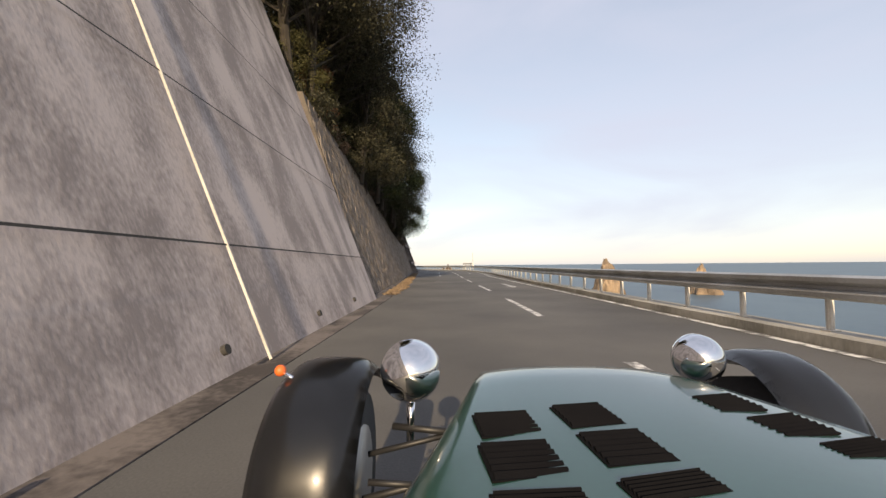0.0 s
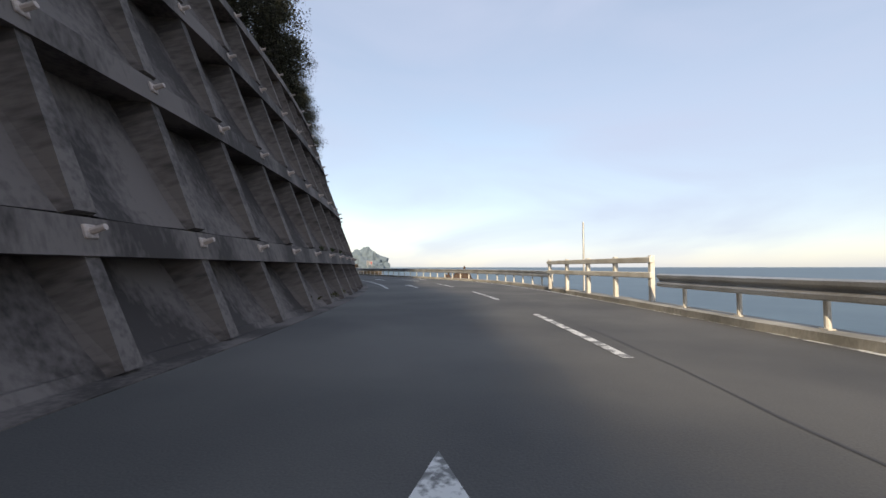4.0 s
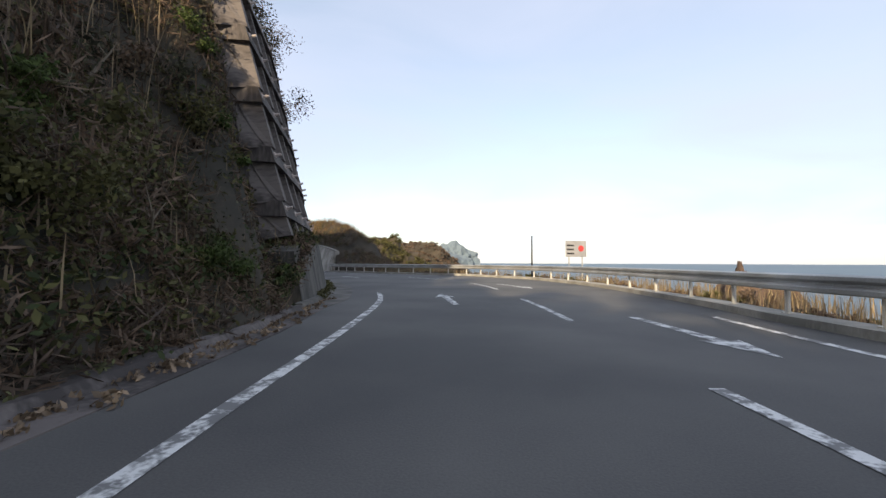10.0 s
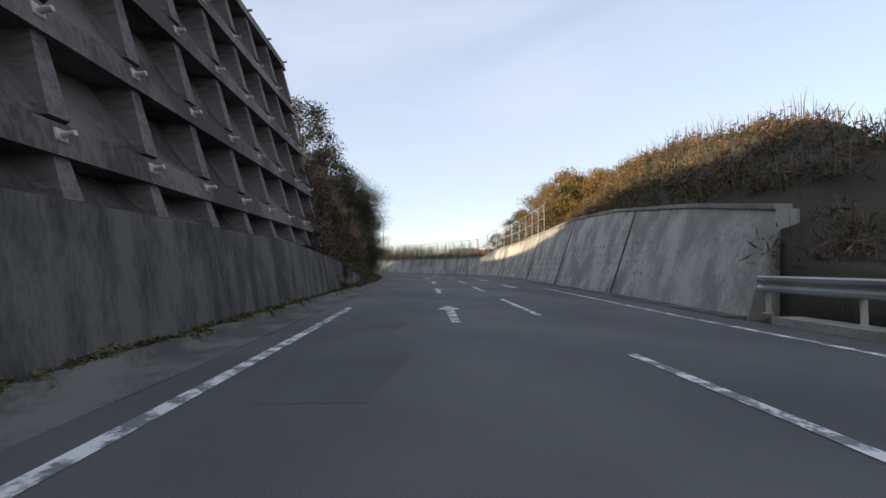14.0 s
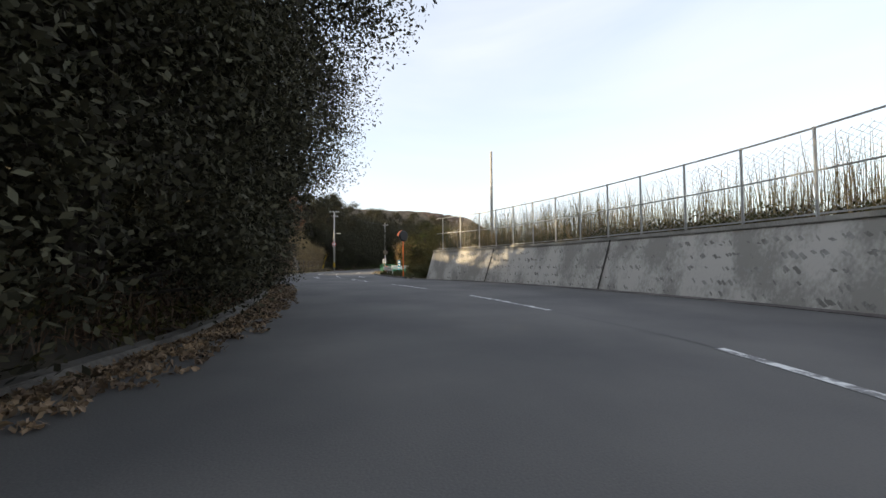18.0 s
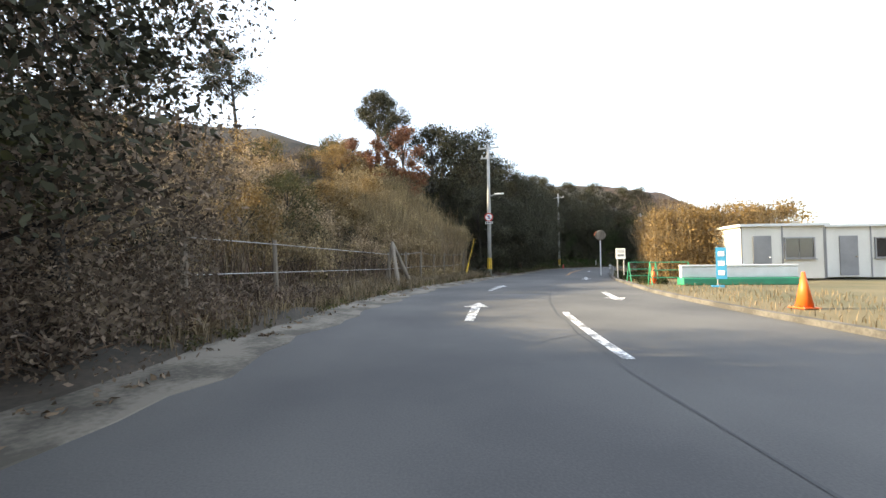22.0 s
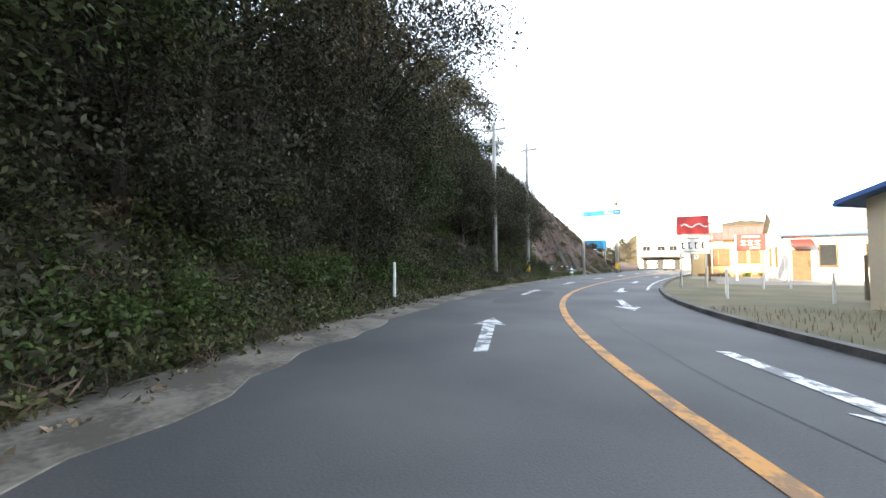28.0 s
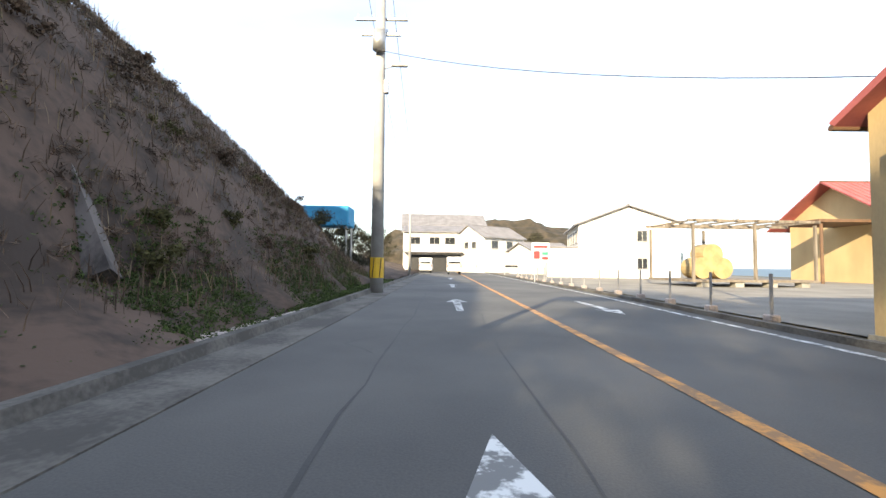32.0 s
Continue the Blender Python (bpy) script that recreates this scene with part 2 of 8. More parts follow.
M["car_green"] = mat("car_green_paint", (0.014, 0.062, 0.048), (0.011, 0.050, 0.038), 0.35, 0.8, 60, 0.0, coat=1.0)
M["car_black"] = mat("gloss_black_fender", (0.016, 0.017, 0.020), (0.013, 0.014, 0.017), 0.3, 0.8, 60, 0.0, coat=1.0)
M["chrome"] = mat("chrome", (0.86, 0.86, 0.86), (0.80, 0.80, 0.80), 0.06, 1, 20, 0.0, metal=1.0)
M["rubber"] = mat("rubber", (0.025, 0.025, 0.026), (0.018, 0.018, 0.019), 0.8, 3, 60, 0.2)
M["mirror"] = mat("mirror", (0.85, 0.87, 0.88), (0.82, 0.84, 0.85), 0.03, 1, 20, 0.0, metal=1.0)
M["insulator"] = mat("insulator", (0.55, 0.56, 0.58), (0.45, 0.46, 0.48), 0.3, 3, 30, 0)
M["sea_wall"] = mat("sea_wall_concrete", (0.47, 0.445, 0.40), (0.27, 0.255, 0.228), 0.92, 1.1, 14, 0.7, stretch=(1, 1, 0.5), contrast=0.72)
M["verge_dirt"] = mat("verge_dirt", (0.20, 0.175, 0.14), (0.085, 0.075, 0.058), 0.95, 1.4, 18, 0.6, contrast=0.75)
# a white board toned down to grey, so that its face looks shaded
M["board_grey"] = mat("shade_grey_board", (0.30, 0.30, 0.31), (0.22, 0.22, 0.23), 0.7, 1.5, 30, 0.05)
# near-black that stands in for the shade inside the bonnet's louvre slots
M["louvre"] = mat("louvre_slot_shade", (0.005, 0.005, 0.006), (0.003, 0.003, 0.004), 0.9, 3, 30, 0.0, spec=0.1)
M["tar"] = mat("tar_seam", (0.048, 0.047, 0.047), (0.034, 0.034, 0.034), 0.7, 3, 40, 0.2)
M["patch"] = mat("asphalt_patch", (0.090, 0.088, 0.084), (0.060, 0.059, 0.058), 0.88, 0.6, 70, 0.3)
M["lichen"] = mat("lichen_streak", (0.30, 0.29, 0.265), (0.17, 0.16, 0.145), 0.95, 2.5, 30, 0.2, stretch=(1, 1, 0.3), contrast=0.7)
M["gutter"] = mat("gutter_concrete", (0.145, 0.134, 0.12), (0.066, 0.061, 0.055), 0.92, 1.2, 20, 0.4, contrast=0.7)
M["bamboo"] = mat("dry_bamboo_leaf", (0.38, 0.285, 0.155), (0.22, 0.165, 0.095), 0.7, 1.2, 8, 0, island=0.4, translucent=0.3, spec=0.2)
M["pampas"] = mat("pale_pampas", (0.46, 0.34, 0.22), (0.28, 0.20, 0.12), 0.75, 1.2, 8, 0, island=0.35, translucent=0.25, spec=0.2)
M["bank_leaf"] = mat("pale_weed_leaf", (0.125, 0.130, 0.058), (0.075, 0.075, 0.036), 0.7, 1.5, 8, 0, island=0.55, translucent=0.2, spec=0.2)
M["brown_leaf"] = mat("dull_brown_leaf", (0.23, 0.172, 0.125), (0.10, 0.076, 0.056), 0.75, 1.5, 8, 0, island=0.5, translucent=0.2, spec=0.15)
M["hay"] = mat("straw", (0.42, 0.31, 0.15), (0.30, 0.21, 0.10), 0.9, 2, 30, 0.5)


# ---- plan: the driven lane, by heading every 8 m ----
HEADING = [-0.03, 0.12, 1.07, 1.23, 0.4, 0.04, 0.84, 4.26, 9.18, 15.65, 22.19, 29.0, 32.6, 28.1, 17.91, 12.96, 17.07, 31.4, 43.93, 50.95, 54.99, 56.72, 56.24, 57.24, 65.86, 81.65, 92.45, 97.02, 98.1, 94.49, 85.69, 75.52, 74.48, 73.66, 70.9, 65.78, 56.58, 44.83, 32.59, 27.44, 23.67, 22.49, 22.0]
S_MIN, S_MAX, STEP = -60.0, 560.0, 0.5
_ss = np.arange(S_MIN, S_MAX + STEP, STEP)
_hh = np.radians(np.interp(_ss, np.arange(len(HEADING)) * 8.0, HEADING))
_mid = (_hh[1:] + _hh[:-1]) / 2
_x = np.concatenate(([0], np.cumsum(-np.sin(_mid) * STEP)))
_y = np.concatenate(([0], np.cumsum(np.cos(_mid) * STEP)))
_x -= np.interp(0, _ss, _x)
_y -= np.interp(0, _ss, _y)


def heading(s):
    return float(np.interp(s, _ss, _hh))


def at(s, d, z=0.0):
    """The place s metres along the lane, d metres to its right, z up."""
    h = heading(s)
    return Vector((float(np.interp(s, _ss, _x)) + d * math.cos(h), float(np.interp(s, _ss, _y)) + d * math.sin(h), z))


def turned(s, d, z=0.0, turn=0.0):
    """A pose at (s, d, z) whose y looks along the lane, turned left by some degrees."""
    return pose(*at(s, d, z), 0, 0, math.degrees(heading(s)) + turn)


def line(*pairs):
    xs, ys = [p[0] for p in pairs], [p[1] for p in pairs]
    return lambda s: float(np.interp(s, xs, ys))


LEFT = line((-60, -2.2), (12, -2.1), (20, -2.2), (30, -2.5), (45, -3.2), (52, -3.3), (62, -2.7), (72, -2.1), (84, -1.85), (95, -1.95),
            (100, -2.6), (105, -3.5), (112, -3.0), (125, -2.8), (132, -3.1), (144, -2.9), (154, -3.2), (165, -3.4), (185, -3.4),
            (197, -3.5), (203, -3.0), (213, -3.1), (221, -3.2), (229, -2.8), (248, -2.8), (256, -2.45), (264, -1.75), (272, -1.7),
            (285, -2.6), (290, -2.7), (298, -2.3), (306, -2.0), (315, -2.15), (325, -2.4), (331, -2.6), (339, -2.5), (560, -2.5))
CENTRE = line((-60, 2.0), (48, 1.95), (60, 2.4), (75, 2.75), (80, 2.65), (93, 2.4), (101, 1.85), (110, 1.95), (118, 2.2), (125, 2.35),
              (130, 2.7), (137, 3.9), (142, 4.4), (147, 3.9), (152, 3.1), (158, 2.5), (163, 2.25), (186, 2.3), (195, 3.1), (201, 3.7),
              (211, 3.1), (215, 2.7), (219, 2.15), (228, 1.68), (232, 1.75), (245, 2.1), (255, 2.2), (276, 2.1), (288, 1.58),
              (306, 1.5), (314, 1.75), (322, 1.95), (336, 2.1), (560, 2.3))
RIGHT = line((-60, 4.6), (36, 4.55), (44, 5.0), (58, 5.4), (75, 6.2), (82, 5.9), (91, 5.1), (102, 4.4), (106, 4.5), (114, 4.9), (124, 5.0),
             (133, 6.6), (142, 8.2), (150, 7.0), (157, 5.4), (165, 5.2), (178, 5.6), (186, 5.9), (195, 6.8), (203, 7.2), (213, 6.6),
             (221, 5.6), (228, 5.4), (238, 5.5), (248, 5.1), (256, 4.8), (266, 5.1), (280, 5.6), (288, 4.3), (304, 4.5), (316, 4.9),
             (327, 5.2), (346, 6.0), (560, 6.0))
RAIL = line((-60, 5.0), (10, 5.0), (20, 5.2), (33, 5.65), (46, 6.0), (52, 5.8), (57, 5.6), (63, 5.9), (70, 6.7), (75, 7.0), (80, 6.5),
            (91, 5.5), (102, 4.85), (106, 4.9), (115, 5.4), (120, 5.9), (126, 6.4), (131, 7.5), (135, 8.7), (140, 9.9), (147, 9.8),
            (152, 7.9), (156, 6.9), (160, 6.6), (165, 6.4))
RWALL = line((165, 6.5), (172, 7.0), (178, 7.2), (185, 7.7), (191, 8.4), (198, 9.1), (205, 9.1), (212, 8.7), (218, 7.9), (222, 6.3))
RTOP = line((165, 2.3), (168, 2.8), (174, 3.5), (180, 3.8), (189, 3.5), (195, 2.9), (197.2, 2.8), (198.8, 2.0), (222, 1.85))


# ---- builders ----
def link_mesh(name, verts, faces, material, smooth=False):
    me = bpy.data.meshes.new(name)
    me.from_pydata([tuple(v) for v in verts], [], faces)
    me.materials.append(material)
    if smooth:
        me.polygons.foreach_set("use_smooth", [True] * len(me.polygons))
    me.update()
    return new(name, me)


def thing(name, m=None, label="", category="", group="", kind=""):
    ob = new(name)
    ob.matrix_world = m or Matrix()
    return tagged(ob, label, category, group, kind)


def child(ob, parent, label=""):
    ob.parent = parent
    return tagged(ob, label)


def part(name, bm, material, parent, label="", smooth=False):
    """Links a bmesh as one mesh object under a thing or a part, in the parent's own space."""
    me = bpy.data.meshes.new(name)
    bm.to_mesh(me)
    bm.free()
    me.materials.append(material)
    if smooth:
        me.polygons.foreach_set("use_smooth", [True] * len(me.polygons))
    ob = new(name, me)
    ob.parent = parent
    return tagged(ob, label)


def box(sx, sy, sz, x=0.0, y=0.0, z=0.0, bevel=0.0, m=None):
    """A box whose base centre stands at (x, y, z)."""
    bm = bmesh.new()
    bmesh.ops.create_cube(bm, size=1.0)
    bmesh.ops.scale(bm, vec=(sx, sy, sz), verts=bm.verts)
    bmesh.ops.translate(bm, vec=(x, y, z + sz / 2), verts=bm.verts)
    if bevel:
        bmesh.ops.bevel(bm, geom=bm.edges[:], offset=bevel, segments=1, affect="EDGES")
    if m:
        bmesh.ops.transform(bm, matrix=m, verts=bm.verts)
    return bm


def rod(r1, r2, length, x=0.0, y=0.0, z=0.0, m=None, seg=10):
    """A round bar from (x, y, z) upwards, r1 wide below, r2 above."""
    bm = bmesh.new()
    bmesh.ops.create_cone(bm, cap_ends=True, segments=seg, radius1=r1, radius2=r2, depth=length)
    bmesh.ops.translate(bm, vec=(0, 0, length / 2), verts=bm.verts)
    if m:
        bmesh.ops.transform(bm, matrix=m, verts=bm.verts)
    bmesh.ops.translate(bm, vec=(x, y, z), verts=bm.verts)
    return bm


def bar(a, b, r, r2=None, seg=8):
    """A round bar between two points."""
    a, b = Vector(a), Vector(b)
    bm = bmesh.new()
    bmesh.ops.create_cone(bm, cap_ends=True, segments=seg, radius1=r, radius2=r2 if r2 is not None else r, depth=(b - a).length)
    q = (b - a).to_track_quat("Z", "Y").to_matrix().to_4x4()
    bmesh.ops.transform(bm, matrix=Matrix.Translation((a + b) / 2) @ q, verts=bm.verts)
    return bm


def sphere(r, x, y, z, sx=1, sy=1, sz=1, u=16, v=10):
    bm = bmesh.new()
    bmesh.ops.create_uvsphere(bm, u_segments=u, v_segments=v, radius=r)
    bmesh.ops.scale(bm, vec=(sx, sy, sz), verts=bm.verts)
    bmesh.ops.translate(bm, vec=(x, y, z), verts=bm.verts)
    return bm


def prism(outline, depth, m=None):
    """An outline in x, z pushed along y by depth, centred."""
    bm = bmesh.new()
    f = [bm.verts.new((p[0], -depth / 2, p[1])) for p in outline]
    b = [bm.verts.new((p[0], depth / 2, p[1])) for p in outline]
    bm.faces.new(f)
    bm.faces.new(b[::-1])
    k = len(outline)
    for i in range(k):
        bm.faces.new((f[i], b[i], b[(i + 1) % k], f[(i + 1) % k]))
    bmesh.ops.recalc_face_normals(bm, faces=bm.faces[:])
    if m:
        bmesh.ops.transform(bm, matrix=m, verts=bm.verts)
    return bm


def joined(*meshes):
    bm = bmesh.new()
    for b in meshes:
        me = bpy.data.meshes.new("tmp")
        b.to_mesh(me)
        b.free()
        bm.from_mesh(me)
        bpy.data.meshes.remove(me)
    return bm


def sweep(name, s0, s1, ds, profile, material, closed=False, rough=0.0, smooth=False, parent=None):
    """A sheet or closed bar along the lane: profile(s) gives its (d, z) stations."""
    n = max(2, int(math.ceil((s1 - s0) / ds)) + 1)
    verts, faces = [], []
    k = None
    for i, s in enumerate(np.linspace(s0, s1, n)):
        pr = profile(s)
        k = len(pr)
        for j, (d, z) in enumerate(pr):
            p = at(s, d, z)
            if rough and 0 < j:
                nz = noise.noise(p * 0.35) + 0.5 * noise.noise(p * 1.1)
                p = p + Vector((nz * rough * 0.5, nz * rough * 0.3, nz * rough))
            verts.append(p)
        if i:
            a, b = (i - 1) * k, i * k
            for j in range(k if closed else k - 1):
                j2 = (j + 1) % k
                faces.append((a + j, a + j2, b + j2, b + j))
    if closed:
        faces.append(tuple(range(k))[::-1])
        faces.append(tuple(range((n - 1) * k, n * k)))
    ob = link_mesh(name, verts, faces, material, smooth)
    if parent:
        ob.parent = parent
    return ob


def frames_from(s, d0, z0, d1, z1):
    """A pose on a battered face: x along the lane, y up the face, z out of it towards the road."""
    a, b = at(s, d0, z0), at(s, d1, z1)
    up = (b - a).normalized()
    along = Vector((-math.sin(heading(s)), math.cos(heading(s)), 0))
    out = along.cross(up).normalized()
    m = Matrix((along, up, out)).transposed().to_4x4()
    m.translation = a
    return m, (b - a).length


# ---- sea, ground, road ----
tagged(link_mesh("water", [(-4500, -4500, -5.2), (4500, -4500, -5.2), (4500, 4500, -5.2), (-4500, 4500, -5.2)], [(0, 1, 2, 3)], M["water"]),
       "calm grey-blue sea reaching to the horizon", "sea", kind="structure")


def road_right(s):
    if s < 165:
        return RAIL(s) - 0.28
    if s < 222:
        return RWALL(s) - 0.45
    return RIGHT(s)


def flat(z, *ds):
    return lambda s: [(d(s), z) for d in ds]


tagged(sweep("road", -58, 470, 1.0, lambda s: [(LEFT(s) + 0.42 + (road_right(s) - LEFT(s) - 0.42) * k / 6, 0.0) for k in range(7)], M["asphalt"]),
       "dark grey asphalt coast road with worn wheel tracks", "road", kind="structure")


tagged(sweep("verge_bed", -58, 470, 1.5, lambda s: [(LEFT(s) - 9.0, -0.16), (LEFT(s) - 3.0, -0.15), (LEFT(s) + 0.8, -0.14)], M["soil"]),
       "bare soil under the road's edge", "ground", kind="structure")


def gutter_profile(s):
    d = LEFT(s)
    return [(d - 0.25, -0.2), (d - 0.25, 0.10), (d - 0.02, 0.10), (d + 0.06, 0.012), (d + 0.43, 0.012), (d + 0.43, -0.2)]


def broad_gutter(s):
    k = min(1.0, max(0.0, (s - 128) / 3.0)) * min(1.0, max(0.0, (182 - s) / 12.0))
    d, g = LEFT(s) + 0.18 * k, 0.40 + 0.25 * k
    return [(d - 0.35, -0.2), (d - 0.35, 0.07), (d - 0.20, 0.13), (d - 0.02, 0.13), (d + 0.03, 0.02), (d + g, 0.014), (d + g, -0.2)]


def wide_gutter(s):
    k = min(1.0, max(0.0, (s - 318) / 6.0))
    d = LEFT(s)
    return [(d - 0.32, -0.2), (d - 0.32, 0.13), (d - 0.14, 0.14), (d - 0.10, 0.022), (d + 0.43 + 0.16 * k, 0.013), (d + 0.43 + 0.16 * k, -0.2)]


for a, b, pr in ((-58, 128, gutter_profile), (128, 200, broad_gutter), (200, 229, gutter_profile), (318, 470, wide_gutter)):
    tagged(sweep("gutter", a, b, 1.0, pr, M["gutter" if a > 100 else "dark_concrete"], closed=True),
           "concrete kerb and gutter along the road's foot", "kerb", kind="structure")


def verge_edge(s):
    d = LEFT(s)
    w = 0.19 + 0.10 * math.sin(s * 1.9) + 0.08 * math.sin(s * 4.7)
    return [(d - 0.3, -0.2), (d - 0.3, 0.05), (d + 0.1, 0.035), (d + 0.40 + w, 0.008), (d + 0.46 + w, -0.06), (d + 0.46 + w, -0.2)]


for a, b in ((229, 262.5), (265.5, 318)):
    tagged(sweep("dirt_verge", a, b, 0.5, verge_edge, M["verge_dirt"], closed=True), "pale dirt and dust along the road's ragged edge", "verge", kind="structure")


def kerb_profile(s):
    d = RAIL(s)
    return [(d - 0.30, -0.6), (d - 0.28, 0.14), (d + 0.30, 0.14), (d + 0.34, -0.6)]


tagged(sweep("sea_kerb", -58, 164, 1.0, kerb_profile, M["pale_concrete"], closed=True),
       "pale concrete kerb below the guardrail", "kerb", kind="structure")


def edge_profile(s):
    d = RIGHT(s)
    return [(d - 0.02, -0.2), (d, 0.10), (d + 0.16, 0.10), (d + 0.18, -0.2)]


tagged(sweep("right_kerb", 224, 470, 1.0, edge_profile, M["gutter"], closed=True),
       "low concrete kerb beside the lawn", "kerb", kind="structure")


def shore_profile(s):
    d = RAIL(s)
    w = 1.0 if s < 118 else max(0.0, 1 - (s - 118) / 20)
    v = 1 - w
    return [(d + 0.3, -0.05), (d + 1.2, -0.4 + 0.1 * v), (d + 3, -2.6 * w - 0.7 * v), (d + 6, -4.7 * w - 1.6 * v), (d + 11, -5.0 * w - 3.2 * v),
            (d + 17, -5.1 * w - 5.0 * v), (d + 26, -5.6), (d + 34, -6.5)]


tagged(sweep("shore", -58, 170, 1.5, shore_profile, M["shore"], rough=0.5, smooth=True),
       "gravelly shore falling from the road to the sea", "shore", kind="structure")
tagged(sweep("ground", 218, 470, 2.0, lambda s: [(RIGHT(s) + 0.1, -0.03), (RIGHT(s) + 3, 0.0), (RIGHT(s) + 12, 0.0), (RIGHT(s) + 26, -0.05), (RIGHT(s) + 46, -0.3), (RIGHT(s) + 60, -5.6)],
             M["lawn"]), "dry lawn and verge beside the road", "lawn", kind="structure")
lot = sweep("car_park", 316, 470, 2.0, lambda s: [(RIGHT(s) + (2.6 if s < 325 else 0.9), 0.012), (RIGHT(s) + 14, 0.012), (RIGHT(s) + 30, 0.012)], M["gravel"])
tagged(lot, "grey car park surface in front of the restaurants", "car park", kind="structure")

# ---- road markings ----

def marking(name, pts_lr, material, label):
    """A thin painted slab between a left and a right edge given as rows of (s, d_left, d_right)."""
    z = 0.006
    verts, faces = [], []
    for s, a, b in pts_lr:
        verts += [at(s, a, z), at(s, b, z)]
    for i in range(len(pts_lr) - 1):
        faces.append((2 * i, 2 * i + 1, 2 * i + 3, 2 * i + 2))
    return tagged(link_mesh(name, verts, faces, material), label, "road marking", kind="structure")


for k in range(-6, 33):
    a = 8.0 + 7.87 * k
    b = a + 4.1
    if b < 243:
        rows = [(s, CENTRE(s) - 0.07, CENTRE(s) + 0.07) for s in np.linspace(a, b, 5)]
        marking("lane_dash", rows, M["white_paint"], "worn white centre line dash")
marking("yellow_line", [(s, CENTRE(s) - 0.075, CENTRE(s) + 0.075) for s in np.arange(262, 470, 1.5)], M["yellow_paint"],
        "solid orange-yellow centre line")
marking("edge_line", [(s, RIGHT(s) - 0.07, RIGHT(s) + 0.07) for s in np.arange(-58, 128, 1.5)], M["white_paint"], "white edge line on the sea side")
marking("edge_line", [(s, RIGHT(s) - 0.07, RIGHT(s) + 0.07) for s in np.arange(150, 176, 1.5)], M["white_paint"], "white edge line on the sea side")
marking("edge_line", [(s, RIGHT(s) - 0.5, RIGHT(s) - 0.38) for s in np.arange(308, 470, 1.5)], M["white_paint"], "thin white edge line beside the kerb")
LLINE = line((70, -0.85), (82, -0.76), (91, -0.92), (100, -1.45), (112, -1.5), (122, -1.55), (130, -1.35), (142, -1.4), (150, -1.4), (157, -2.0), (170, -2.1))
marking("edge_line", [(s, LLINE(s) - 0.075, LLINE(s) + 0.075) for s in np.arange(70, 134, 1.0)], M["white_paint"], "chipped white edge line below the hillside")
marking("edge_line", [(s, LLINE(s) - 0.075, LLINE(s) + 0.075) for s in np.arange(147, 168, 1.0)], M["white_paint"], "chipped white edge line below the wall")


def arrow(s, d, forward=True):
    f = 1 if forward else -1
    t = 0.0065
    outline = [(0, 0.0), (0.30, -1.0), (0.11, -0.92), (0.085, -3.2), (-0.085, -3.2), (-0.11, -0.92), (-0.30, -1.0)]
    verts = [at(s + f * y, d + f * x, t) for x, y in outline]
    faces = [(0, 1, 2), (0, 2, 5), (0, 5, 6), (2, 3, 4, 5)]
    tagged(link_mesh("lane_arrow", verts, [fc[::-1] for fc in faces], M["white_paint"]), "white lane arrow painted on the asphalt", "road marking", kind="structure")


for s, d in ((40.5, 0.1), (53, 0.0), (74, 0.7), (84.9, 0.8), (95.8, 0.4), (107.7, 0.1), (120.7, 0.4), (132, 0.6), (149.7, 0.7), (158.5, 0.4), (167.5, 0.4),
             (175.5, 0.4), (183.6, 0.4), (192, 0.6), (231.1, 0.0), (242.1, 0.1), (249.5, -0.1), (288, 0.0), (297, 0.1), (306.6, 0.0), (315.1, 0.1), (324.1, 0.2),
             (333.8, 0.3), (343.6, 0.4), (353, 0.5), (363.5, 0.6)):
    arrow(s, d)
for s, d in ((18, 3.4), (46.7, 3.7), (82, 4.3), (110.3, 3.4), (123.3, 3.8), (134, 5.0), (176, 4.2), (184.5, 4.3), (228, 3.4), (243, 3.7), (255.5, 3.4), (272.6, 3.4),
             (291, 3.0), (299, 3.1), (306, 3.2), (315, 3.4), (327, 3.7), (340, 4.0)):
    arrow(s, d, False)

# repairs in the asphalt: tar seams and patches
rng = random.Random(21)


def seam(name, rows, w, material, label, z=0.0035):
    verts, faces = [], []
    for i, (s, d) in enumerate(rows):
        k = w * rng.uniform(0.5, 1.4)
        verts += [at(s, d - k, z), at(s, d + k, z)]
        if i:
            faces.append((2 * i - 2, 2 * i - 1, 2 * i + 1, 2 * i))
    tagged(link_mesh(name, verts, faces, material), label, "road repair", kind="structure")


for s0, ln, off in ((14, 30, -0.55), (52, 26, 0.5), (86, 34, -0.4), (128, 22, -0.3), (168, 26, -0.45), (196, 24, 0.4), (228, 34, 0.35), (268, 30, 1.2), (300, 40, -1.0), (318, 36, -2.6)):
    d = off
    rows = []
    for s in np.arange(s0, s0 + ln, 0.7):
        d += rng.uniform(-0.05, 0.05)
        rows.append((s, CENTRE(s) - 0.35 + d))
    seam("tar_seam", rows, 0.015, M["tar"], "dark tar seam along the asphalt")
for s0, d0 in ((30, 0.9), (66, 0.2), (99, 1.0), (118, -0.4), (146, 1.6), (182, 1.2), (226, 0.6), (237, 1.6), (246, -0.9), (259, 0.4), (283, 0.7), (303, 0.2), (322, 1.0), (336, -0.8)):
    rows = [(s0 + 0.28 * k, d0 + 0.5 * math.sin(k * 0.8 + s0) + rng.uniform(-0.12, 0.12)) for k in range(10)]
    seam("crack", rows, 0.010, M["tar"], "thin crack in the asphalt")
